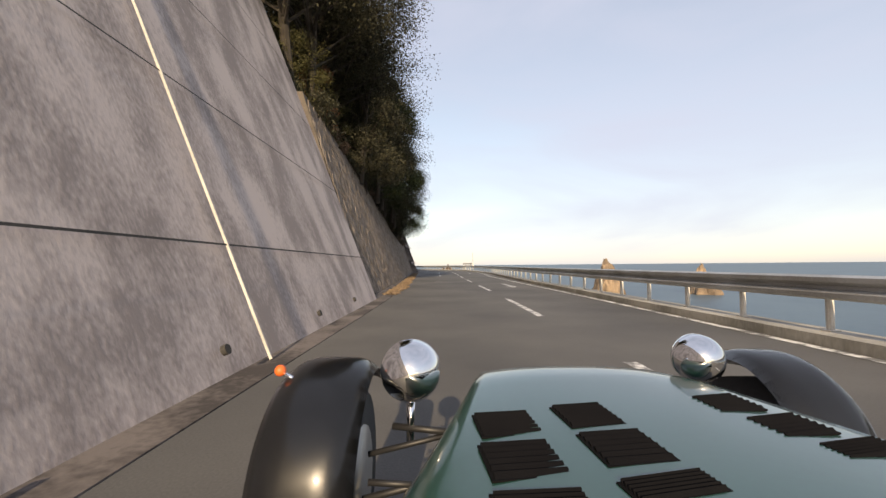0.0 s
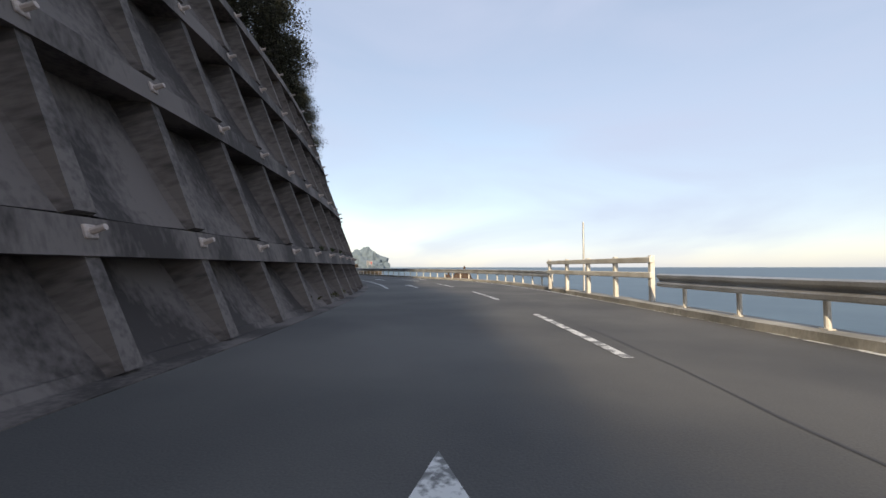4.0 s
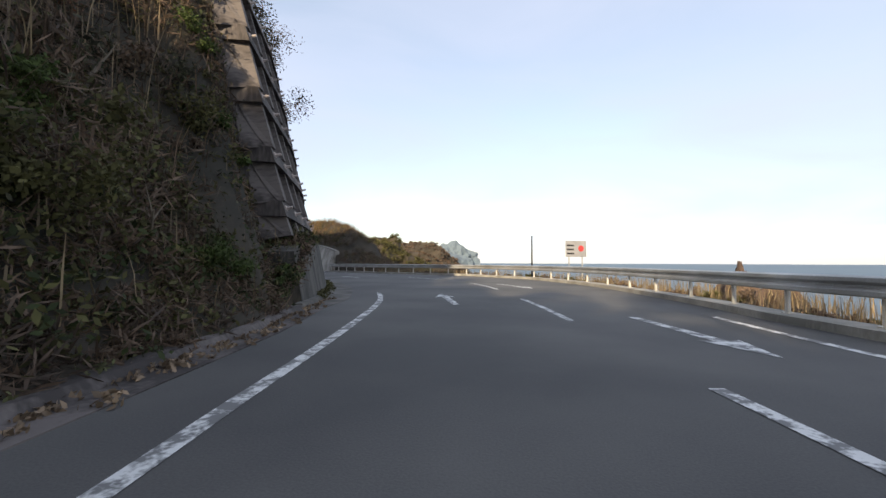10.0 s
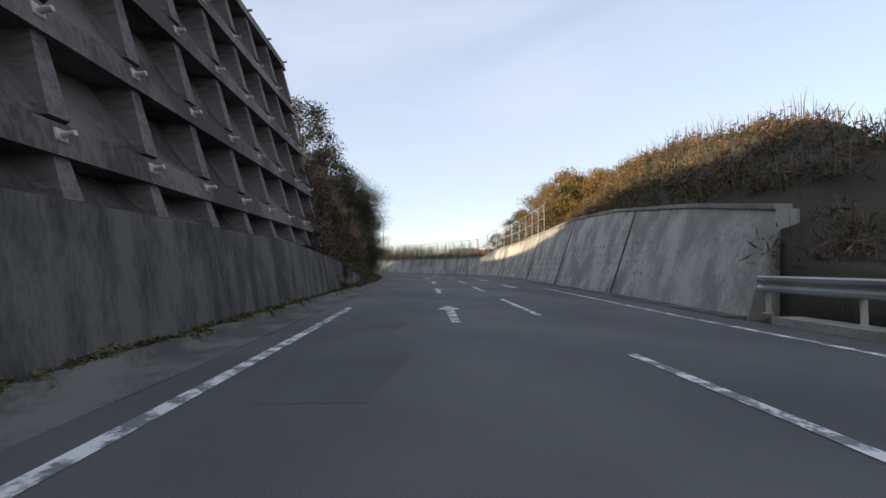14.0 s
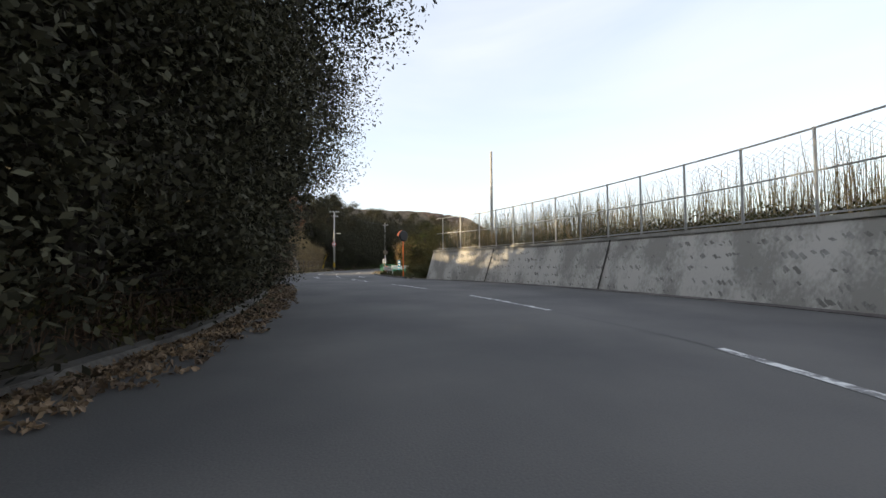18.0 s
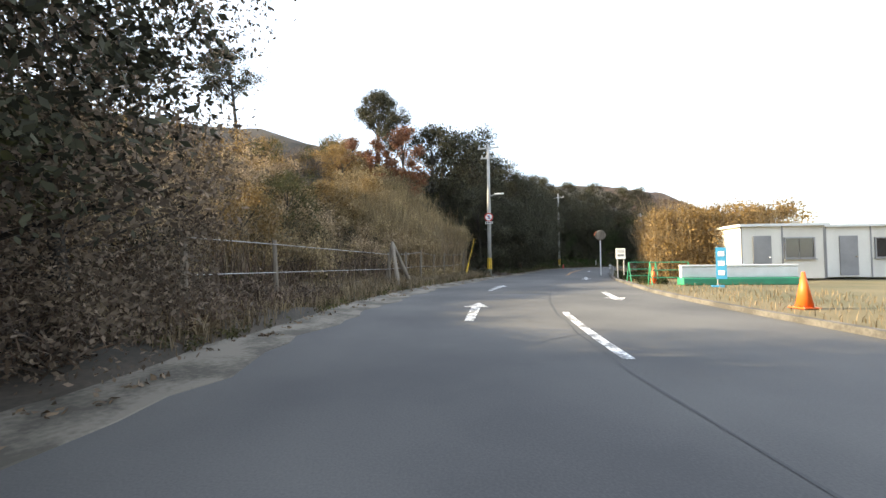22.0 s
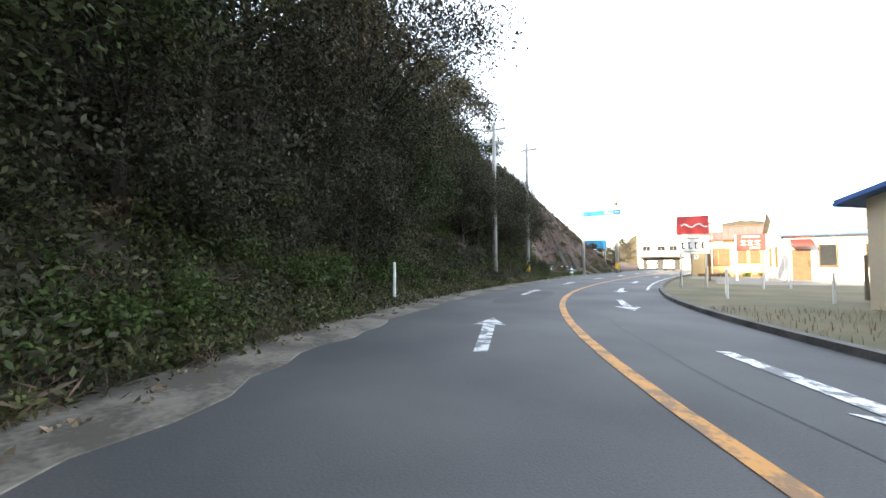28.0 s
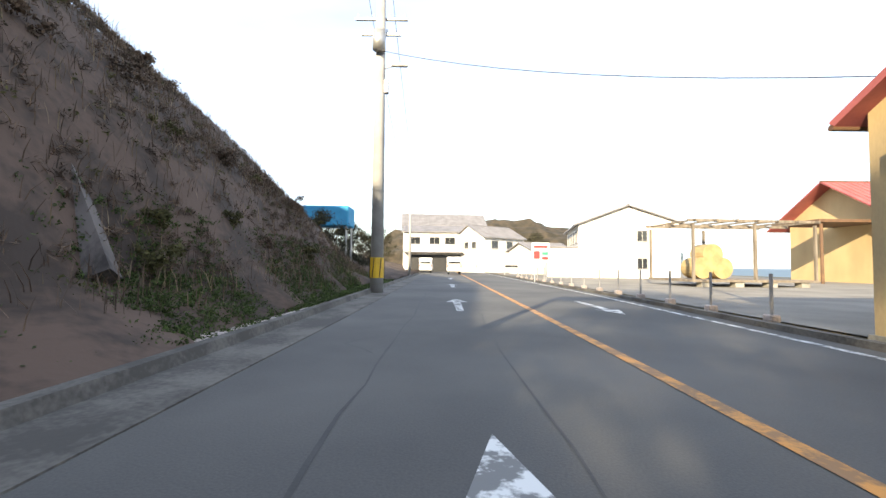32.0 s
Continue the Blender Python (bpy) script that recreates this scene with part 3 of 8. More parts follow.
for s0, d0, ln, w in ((24, -0.7, 5.0, 0.7), (90, 0.9, 4.0, 0.6), (160, -1.0, 6.5, 0.5), (224, 2.8, 5.0, 1.0), (245, 1.0, 3.0, 0.9), (300, 0.2, 6.0, 0.6), (328, 2.9, 5.0, 0.8)):
    seam("asphalt_patch", [(s0 + k * ln / 4, d0) for k in range(5)], w, M["patch"], "darker rectangular asphalt repair", 0.0025)

# ---- left walls ----
WALL_B_TOP = line((12.4, 6.6), (22, 5.6), (28, 5.2), (34, 4.3), (40, 3.9), (46, 3.5), (52, 3.7))


def wall_profile(base, top, ratio, depth=0.6, lift=-0.3):
    def f(s):
        b, h = base(s), top(s) if callable(top) else top
        return [(b, lift), (b - ratio * h, h), (b - ratio * h - depth, h), (b - depth - ratio * h, lift)]
    return f


A_BASE = lambda s: -1.92
wall_a = tagged(sweep("wall_1", -58, 12.4, 1.0, wall_profile(A_BASE, 10.2, 0.395), M["concrete"], closed=True),
                "tall battered concrete retaining wall with stained panels", "retaining wall", kind="structure")
# panel joints: horizontal pour lines every 2.1 m, pale filled vertical joints
for z in (1.3, 3.3, 5.3, 7.3, 9.2):
    ob = sweep("pour_joint", -58, 12.38, 1.2, lambda s, z=z: [(-1.92 - 0.395 * z + 0.010, z - 0.011), (-1.92 - 0.395 * (z + 0.02) + 0.010, z + 0.011)], M["groove"], parent=wall_a)
for s0 in (-55.8, -45.5, -35.5, -25.5, -15.5, -5.5, 4.45):
    m, ln = frames_from(s0, -1.92, 0.02, -1.92 - 0.395 * 10.2, 10.2)
    part("panel_joint", box(0.020, ln, 0.03, 0, ln / 2, -0.016, m=m), M["joint"], wall_a, "pale filled joint")
for s0 in (-8, -5.5, -3, -0.4, 1.2, 3.7, 6.5, 9.1):
    m, ln = frames_from(s0, -1.92, 0.02, -1.92 - 0.395 * 10.2, 10.2)
    part("weep_hole", rod(0.05, 0.05, 0.05, 0, 0.28, -0.02, seg=12, m=None), M["groove"], wall_a).matrix_world = m

wall_b = tagged(sweep("wall_2", 12.4, 52.5, 1.0, wall_profile(lambda s: LEFT(s) - 0.10, WALL_B_TOP, 0.33), M["mortar"], closed=True),
                "brown herringbone stone block retaining wall", "retaining wall", kind="structure")


def block_mesh(name, lean):
    """One slanted block of the herringbone wall, with a raised, chamfered face."""
    bm = bmesh.new()
    w, h, t = 0.155, 0.225, lean * 0.20
    base = [(-w, -h / 2 - t), (w, -h / 2 + t), (w, h / 2 + t), (-w, h / 2 - t)]
    lo = [bm.verts.new((x * 0.97, y * 0.96, 0.0)) for x, y in base]
    hi = [bm.verts.new((x * 0.82, y * 0.80, 0.022)) for x, y in base]
    bm.faces.new(hi)
    for i in range(4):
        bm.faces.new((lo[i], lo[(i + 1) % 4], hi[(i + 1) % 4], hi[i]))
    bmesh.ops.recalc_face_normals(bm, faces=bm.faces[:])
    me = bpy.data.meshes.new(name)
    bm.to_mesh(me)
    bm.free()
    me.materials.append(M["block"])
    return me


BLOCKS = (block_mesh("block_up", 1), block_mesh("block_down", -1))
rng = random.Random(5)
far_v, far_f = [], []
count = 0
for ci in range(int((52.4 - 12.6) / 0.318)):
    s = 12.62 + ci * 0.318
    h = WALL_B_TOP(s) - 0.06
    b = LEFT(s) - 0.10
    m, ln = frames_from(s, b, 0.0, b - 0.33 * h, h)
    for ri in range(int(ln / 0.255)):
        y = 0.13 + ri * 0.255 + (0.0 if ci % 2 else 0.04)
        mm = m @ Matrix.Translation((0, y, rng.uniform(-0.012, 0.008))) @ Euler((rng.uniform(-.05, .05), rng.uniform(-.05, .05), rng.uniform(-.04, .04))).to_matrix().to_4x4()
        me = BLOCKS[ci % 2]
        if 14.0 < s < 22 and ri < 12 and count < 300:
            ob = new("block", me)
            ob.parent = wall_b
            ob.matrix_world = mm
            count += 1
        else:
            k = len(far_v)
            far_v += [mm @ v.co for v in me.vertices]
            far_f += [tuple(k + i for i in p.vertices) for p in me.polygons]
far = tagged(link_mesh("block_field", far_v, far_f, M["block_far"]), "brown herringbone wall blocks", kind="stuff")
far.parent = wall_b

def lattice(tag, s0, s1, bay, zs, base, ratio, material, z_foot, label):
    """A slope frame: sloping back sheet, level beams, tapered ribs and anchor heads, bay by bay."""
    face = lambda s, z: base(s) - ratio * z
    top = zs[-1] + 1.2
    root = tagged(sweep(tag, s0, s1, 1.0, lambda s: [(face(s, z_foot) - 0.5, z_foot - 0.3), (face(s, top) - 0.5, top), (face(s, top) - 1.0, top), (face(s, z_foot) - 1.0, z_foot - 0.3)],
                        M["dark_concrete"], closed=True), label, "slope frame", kind="structure")
    for z in zs:
        sweep("beam", s0, s1, 0.95, lambda s, z=z: [(face(s, z) - 0.6, z - 0.22), (face(s, z) + 0.20, z - 0.22), (face(s, z) + 0.07, z + 0.17), (face(s, z) - 0.6, z + 0.24)],
              material, closed=True, parent=root)
    for lo, hi in zip([z_foot] + [z + 0.2 for z in zs], [z - 0.18 for z in zs] + [top]):
        def infill(s, lo=lo, hi=hi):
            u = abs(((s - s0 - 0.3) / bay) % 1.0 - 0.5) * 2
            w = noise.noise(Vector((s * 1.3, lo * 2.0, 3.0))) * 0.10
            out = []
            for k in (0.0, 0.25, 0.5, 0.75, 1.0):
                sag = 0.04 + 0.44 * k ** 0.75 - 0.20 * u ** 3 * (1 - k)
                z = lo + (hi - lo) * k
                out.append((face(s, z) - sag + w * (0.4 + k * (1 - k) * 2), z))
            return out
        sweep("infill", s0 + 0.05, s1 - 0.05, 0.37, infill, material, smooth=True, parent=root)
    n = int((s1 - s0) / bay)
    meshes = {}
    for i in range(n + 1):
        s = s0 + 0.3 + i * bay
        if s > s1:
            break
        lows = [z_foot] + list(zs[:-1])
        for j, z in enumerate(zs):
            lo = lows[j] + (0.18 if j else 0.0)
            m, ln = frames_from(s, face(s, lo), lo, face(s, z), z)
            if j not in meshes:
                bm = bmesh.new()
                wb, wt = 0.42, 0.10
                lo4 = [(-wb, 0, -0.56), (wb, 0, -0.56), (0.13, 0, 0.15), (-0.13, 0, 0.15)]
                hi4 = [(-wt - 0.05, ln, -0.56), (wt + 0.05, ln, -0.56), (0.08, ln, 0.06), (-0.08, ln, 0.06)]
                a = [bm.verts.new(v) for v in lo4]
                b = [bm.verts.new(v) for v in hi4]
                bm.faces.new(a)
                bm.faces.new(b[::-1])
                for q in range(4):
                    bm.faces.new((a[q], b[q], b[(q + 1) % 4], a[(q + 1) % 4]))
                bmesh.ops.recalc_face_normals(bm, faces=bm.faces[:])
                me = bpy.data.meshes.new("rib")
                bm.to_mesh(me)
                bm.free()
                me.materials.append(material)
                hd = joined(box(0.15, 0.15, 0.04, 0, 0, 0.05, 0.01), rod(0.04, 0.035, 0.14, 0, 0, 0.09, seg=8))
                mh = bpy.data.meshes.new("anchor_head")
                hd.to_mesh(mh)
                hd.free()
                mh.materials.append(M["concrete"])
                meshes[j] = (me, mh)
            rib = new("rib", meshes[j][0])
            rib.parent = root
            rib.matrix_world = m
            head = new("anchor_head", meshes[j][1])
            head.parent = root
            m2, _ = frames_from(s, face(s, z) + 0.06, z, face(s, z + 1) + 0.06, z + 1)
            head.matrix_world = m2
    return root


lattice("slope_frame_1", 52.6, 101.0, 1.85, (1.38, 3.65, 6.0, 8.1), lambda s: LEFT(s) + 0.03, 0.34, M["dark_concrete"], 0.0,
        "dark concrete slope frame with ribs, beams and anchor heads")
lattice("slope_frame_2", 129.5, 172.0, 1.5, (2.45, 3.85, 5.4, 7.0, 8.7), lambda s: LEFT(s) - 0.39, 0.22, M["dark_concrete"], 1.72,
        "concrete slope frame of beams and ribs above a plain wall")
tagged(sweep("wall_3", 128.5, 178, 1.0, wall_profile(lambda s: LEFT(s) - 0.05, line((128.5, 1.3), (131, 1.75), (168, 1.7), (173, 1.3), (178, 0.5)), 0.22), M["mossy_concrete"], closed=True),
       "stained plain concrete retaining wall at the slope's foot", "retaining wall", kind="structure")
tagged(sweep("concrete_apron", 100.8, 106.5, 0.8, lambda s: [(LEFT(s) - 0.35, -0.1), (LEFT(s) - 0.9, 0.6), (LEFT(s) - 1.9, 2.4 - 0.30 * (s - 100.8)), (LEFT(s) - 2.6, 2.4 - 0.30 * (s - 100.8))], M["concrete"]),
       "smooth sprayed concrete slope beside the frame", "retaining wall", kind="structure")


# ---- hillsides: cross sections keyed along the lane, as offset from the road's foot and height ----
HILL = []


def hill(s, *st):
    HILL.append((s, np.array(st, float)))


hill(-60, (-5.2, 10.1), (-6.5, 10.6), (-9, 13), (-13, 16), (-19, 19), (-27, 22))
hill(12.2, (-4.6, 10.1), (-6.0, 10.4), (-8.5, 12), (-13, 15), (-19, 18), (-27, 20))
hill(12.8, (-2.6, 6.4), (-3.6, 7.4), (-6, 10), (-10, 13), (-16, 16), (-25, 18))
hill(28, (-2.1, 5.1), (-3.4, 6.2), (-6, 9), (-10, 12), (-16, 14), (-25, 16))
hill(46, (-1.5, 3.4), (-3.0, 5.0), (-6, 8), (-10, 11), (-16, 13), (-25, 15))
hill(52, (-1.5, 3.6), (-3.6, 8.8), (-6, 10.5), (-10, 13), (-16, 15), (-25, 17))
hill(54, (-3.4, 9.0), (-4.4, 9.6), (-6.5, 11), (-10, 13.5), (-16, 16), (-25, 18))
hill(99, (-3.6, 9.0), (-4.4, 9.6), (-6.5, 11.5), (-10, 14.5), (-15, 18), (-23, 22))
hill(102, (-0.5, 0.3), (-2.0, 3.0), (-4.2, 6.0), (-7.5, 10.2), (-12, 14.8), (-20, 20))
hill(113, (-0.2, 0.0), (-1.5, 1.5), (-3.6, 4.4), (-6.5, 8.2), (-10.5, 12.6), (-18, 17))
hill(127, (-0.2, 0.0), (-1.4, 1.6), (-3.2, 4.4), (-5.5, 7.6), (-9, 11.0), (-16, 15))
hill(130, (-1.9, 1.6), (-3.3, 9.8), (-3.9, 11.2), (-6.5, 14.0), (-10, 17), (-17, 19))
hill(142, (-1.9, 1.6), (-3.3, 9.8), (-3.9, 11.4), (-6.5, 14.2), (-10, 17), (-17, 19))
hill(168, (-1.9, 1.5), (-3.3, 9.8), (-3.9, 10.8), (-6.5, 12.4), (-10, 14), (-17, 15))
# upper stations of the next two raised to keep sun off the seaward wall
hill(174, (-0.3, 0.1), (-1.0, 1.1), (-2.4, 4.2), (-5.0, 8.4), (-10, 12.5), (-18, 16))
hill(190, (-0.3, 0.08), (-1.0, 0.8), (-2.5, 3.2), (-5.5, 6.8), (-11, 10.5), (-18, 14.5))
hill(203, (-0.5, 0.1), (-1.6, 0.7), (-3.4, 2.0), (-7, 4.0), (-12, 6.0), (-18, 7))
hill(216, (-0.5, 0.0), (-1.6, 0.4), (-3.4, 1.4), (-7, 3.2), (-12, 6.5), (-19, 10))
# back heights added behind the trees, up to 231, to shade the wall's end
hill(219, (-0.3, 0.02), (-3, 0.05), (-7, 0.3), (-10, 2.2), (-14, 6.5), (-21, 14.5))
hill(228, (-0.3, 0.02), (-3, 0.05), (-6, 0.4), (-10, 2.4), (-14, 6.5), (-21, 14))
hill(231, (-0.4, 0.05), (-1.6, 0.4), (-3.5, 1.0), (-7, 2.8), (-12, 6.5), (-22, 13))
hill(241, (-0.4, 0.03), (-2.0, 0.15), (-4.5, 0.5), (-8, 2.0), (-14, 5.5), (-24, 10))
hill(254, (-0.4, 0.03), (-1.8, 0.15), (-3.6, 0.7), (-7, 3.0), (-13, 7.0), (-24, 12))
hill(262, (-0.3, 0.03), (-1.2, 0.25), (-3.2, 1.6), (-6.5, 5.0), (-12, 9.5), (-24, 14))
hill(285, (-0.3, 0.05), (-1.2, 0.5), (-3.2, 2.6), (-6.5, 6.5), (-12, 11), (-24, 16))
hill(314, (-0.3, 0.05), (-1.2, 0.5), (-3.0, 2.4), (-6.5, 6.8), (-11, 12), (-22, 18))
hill(321, (-0.6, 0.03), (-2.2, 0.8), (-3.5, 3.0), (-6.2, 7.8), (-10.5, 13), (-19, 18))
hill(329, (-0.6, 0.03), (-2.9, 0.08), (-4.0, 2.2), (-6.4, 7.2), (-10.4, 12.5), (-19, 17.5))
hill(336, (-0.6, 0.03), (-2.3, 0.8), (-3.4, 3.2), (-6.0, 7.4), (-9.8, 12), (-18, 17))
hill(350, (-1.2, 0.03), (-2.4, 1.0), (-4.0, 3.2), (-7, 6.2), (-11, 9.0), (-20, 12))
hill(362, (-1.0, 0.03), (-3.0, 0.3), (-5, 1.2), (-8, 2.4), (-12, 3.6), (-20, 5))
hill(470, (-1.0, 0.03), (-4.0, 0.05), (-7, 0.1), (-10, 0.4), (-14, 1.0), (-20, 2))


def hill_stations(s):
    for (a, p), (b, q) in zip(HILL, HILL[1:]):
        if a <= s <= b:
            k = (s - a) / (b - a)
            return [(LEFT(s) + d, z) for d, z in p * (1 - k) + q * k]
    return [(LEFT(s) + d, z) for d, z in HILL[-1][1]]


def hill_at(s, off):
    """The hillside's height at an offset from the road's foot (negative: up the slope)."""
    st = hill_stations(s)
    d = LEFT(s) + off
    xs = [p[0] for p in st][::-1]
    zs = [p[1] for p in st][::-1]
    return d, float(np.interp(d, xs, zs))


def hill_sheet(s):
    st = hill_stations(s)
    foot = (LEFT(s) - 0.16, 0.03) if st[0][1] < 1.3 and st[0][0] > LEFT(s) - 0.65 else (st[0][0] + 0.01, st[0][1] - 0.05)
    return [foot] + st


for i, (a, b, m, lab) in enumerate(((-58, 101.5, "bank", "steep wooded hillside above the retaining walls"), (101.5, 130, "bank", "steep brown brush-covered hillside"),
                                    (130, 218, "bank", "overgrown hillside above the wall"), (218, 318, "soil", "wooded bank beside the road"),
                                    (318, 470, "cliff", "bare brown eroded hillside"))):
    tagged(sweep("hillside_%d" % (i + 1), a, b, 1.2, hill_sheet, M[m], rough=0.28 if i != 4 else 0.35, smooth=True), lab, "hillside", kind="structure")

# ---- right wall, its hill and field ----
wall_r = tagged(sweep("wall_4", 165, 222, 1.0, wall_profile(RWALL, RTOP, -0.34, -0.5), M["sea_wall"], closed=True),
                "sunlit pale concrete retaining wall with rough surface", "retaining wall", kind="structure")
for s0 in (172, 179.5, 187, 194.5, 202, 209.5, 217):
    m, ln = frames_from(s0, RWALL(s0), 0.0, RWALL(s0) + 0.34 * RTOP(s0), RTOP(s0))
    part("wall_joint", box(0.06, ln, 0.03, 0, ln / 2, -0.015, m=m), M["mossy_concrete"], wall_r, "dark stained vertical joint")
tagged(sweep("wall_cap", 165, 222, 1.0, lambda s: [(RWALL(s) + 0.34 * RTOP(s) - 0.06, RTOP(s) - 0.02), (RWALL(s) + 0.34 * RTOP(s) - 0.06, RTOP(s) + 0.10), (RWALL(s) + 0.34 * RTOP(s) + 0.35, RTOP(s) + 0.10),
                                                 (RWALL(s) + 0.34 * RTOP(s) + 0.35, RTOP(s) - 0.02)], M["pale_concrete"], closed=True), "concrete cap on the retaining wall", "coping", kind="structure")
tagged(sweep("wall_gutter", 165, 224, 1.0, lambda s: [(RWALL(s) - 0.46, -0.2), (RWALL(s) - 0.46, 0.015), (RWALL(s) + 0.06, 0.015), (RWALL(s) + 0.06, -0.2)], M["dark_concrete"], closed=True),
       "concrete gutter below the seaward wall", "kerb", kind="structure")
rngl = random.Random(6)
lv, lf = [], []
for i in range(1500):
    s0 = rngl.uniform(170, 221)
    row = rngl.randrange(6)
    z0 = 0.12 + row * 0.36 + rngl.uniform(-0.05, 0.05)
    if z0 > RTOP(s0) - 0.25:
        continue
    w, h = rngl.uniform(0.02, 0.07), rngl.uniform(0.03, 0.10)
    k = len(lv)
    for a, b in ((-w, -h * 0.4), (w * 0.3, -h), (w, h * 0.5), (-w * 0.2, h)):
        zz = z0 + b
        ss = s0 + a + b * 0.5
        lv.append(at(ss, RWALL(ss) + 0.34 * RTOP(ss) * (zz + 0.3) / (RTOP(ss) + 0.3) - 0.005, zz))
    lf.append((k, k + 1, k + 2, k + 3))
lich = tagged(link_mesh("lichen_patches", lv, lf, M["lichen"]), "pale weathered patches in rows on the wall", kind="stuff")
lich.parent = wall_r
RHILL = line((156, 0.0), (163, 0.6), (168, 2.6), (174, 3.2), (181, 3.3), (188, 2.2), (196, 0.8), (205, 0.2), (222, 0.0))


W = line((156, 14), (180, 17), (200, 34), (229, 34))


def rhill_profile(s):
    t = RTOP(s)
    k = RHILL(s)
    if s < 165.2:
        d = RAIL(min(s, 164.9)) + 0.5
        t = -0.35 + 1.6 * max(0.0, (s - 157) / 8.2)
    else:
        d = RWALL(min(s, 222)) + 0.34 * RTOP(s) + 0.3
    if s > 222:
        t *= max(0.0, 1 - (s - 222) / 3)
    return [(d - 0.03, min(-0.1, t - 0.1)), (d, t - 0.04), (d + 1.2, t + 0.35 * k), (d + 3.0, t + k), (d + 5.5, t + (0.45 if s < 182 else 0.8) * k), (d + W(s) * 0.42, t * 0.6 + 0.35 * k - 0.2), (d + W(s) * 0.7, -1.0), (d + W(s), -5.6)]


tagged(sweep("hillside_6", 156, 229, 1.2, rhill_profile, M["bank"], rough=0.25, smooth=True), "grassy hill above the seaward wall", "hillside", kind="structure")


# ---- plants ----
M["leaf_green2"] = mat("deep_green_leaf", (0.048, 0.062, 0.024), (0.027, 0.034, 0.015), 0.7, 1.5, 8, 0, island=0.55, translucent=0.15, spec=0.15)


def leaf_cloud(rng, centres, per, size, flat_z=0.75, wide=0.36):
    """Numpy arrays of pointed leaf blades round clump centres, each (x, y, z, radius)."""
    v, f = [], []
    for cx, cy, cz, r in centres:
        n = per
        u = rng.normal(size=(n, 3))
        u /= np.linalg.norm(u, axis=1)[:, None]
        rad = r * rng.uniform(0.05, 1.0, n) ** 0.7
        p = u * rad[:, None] * (1, 1, flat_z) + (cx, cy, cz)
        a = rng.normal(size=(n, 3))
        a /= np.linalg.norm(a, axis=1)[:, None]
        b = np.cross(a, u + 0.3 * rng.normal(size=(n, 3)))
        b /= np.linalg.norm(b, axis=1)[:, None] + 1e-9
        sz = (size * rng.uniform(0.6, 1.35, n))[:, None]
        leaf = np.stack([p + a * sz * 0.62, p + a * sz * 0.08 + b * sz * wide * 0.8, p - a * sz * 0.50, p - a * sz * 0.02 - b * sz * wide * 0.8], 1)
        v.append(leaf.reshape(-1, 3))
    v = np.concatenate(v)
    return v, np.arange(len(v)).reshape(-1, 4)


def mesh_np(name, v, f, material):
    me = bpy.data.meshes.new(name)
    k = f.shape[1]
    me.vertices.add(len(v))
    me.vertices.foreach_set("co", np.ascontiguousarray(v, dtype=np.float32).ravel())
    me.loops.add(f.size)
    me.loops.foreach_set("vertex_index", np.ascontiguousarray(f, dtype=np.int32).ravel())
    me.polygons.add(len(f))
    me.polygons.foreach_set("loop_start", np.arange(0, f.size, k, dtype=np.int32))
    me.update(calc_edges=True)
    me.validate()
    me.materials.append(material)
    return me


def tree_meshes(seed, height, spread, trunk, leaf, low=0.35, clumps=26, per=62, size=0.34):
    """Trunk with limbs, and a crown of leaf clumps with gaps."""
    rng = np.random.default_rng(seed)
    bms = [rod(trunk, trunk * 0.45, height * 0.72, seg=8)]
    cen = []
    for i in range(clumps):
        ang = rng.uniform(0, 2 * math.pi)
        k = (i + 0.5) / clumps
        z = height * (low + (1 - low) * k)
        env = math.sin(math.pi * min(1.0, 0.18 + 0.80 * k)) ** 0.7
        r = spread * env * rng.uniform(0.45, 1.0)
        cr = spread * rng.uniform(0.26, 0.44)
        c = (r * math.cos(ang), r * math.sin(ang), z, cr)
        cen.append(c)
        if i % 2 == 0:
            bms.append(bar((0, 0, z * 0.66), (c[0] * 0.9, c[1] * 0.9, z * 0.97), trunk * 0.30, 0.02, seg=5))
    tb = joined(*bms)
    me_t = bpy.data.meshes.new("trunk")
    tb.to_mesh(me_t)
    tb.free()
    me_t.materials.append(M["bark"])
    v, f = leaf_cloud(rng, cen, per, size)
    return me_t, mesh_np("crown", v, f, M[leaf])


def make_tree(kind, m, label, group):
    root = thing("tree", m, label, "tree", group)
    for nm, me in zip(("trunk", "crown"), kind):
        ob = new(nm, me)
        ob.parent = root
    return root


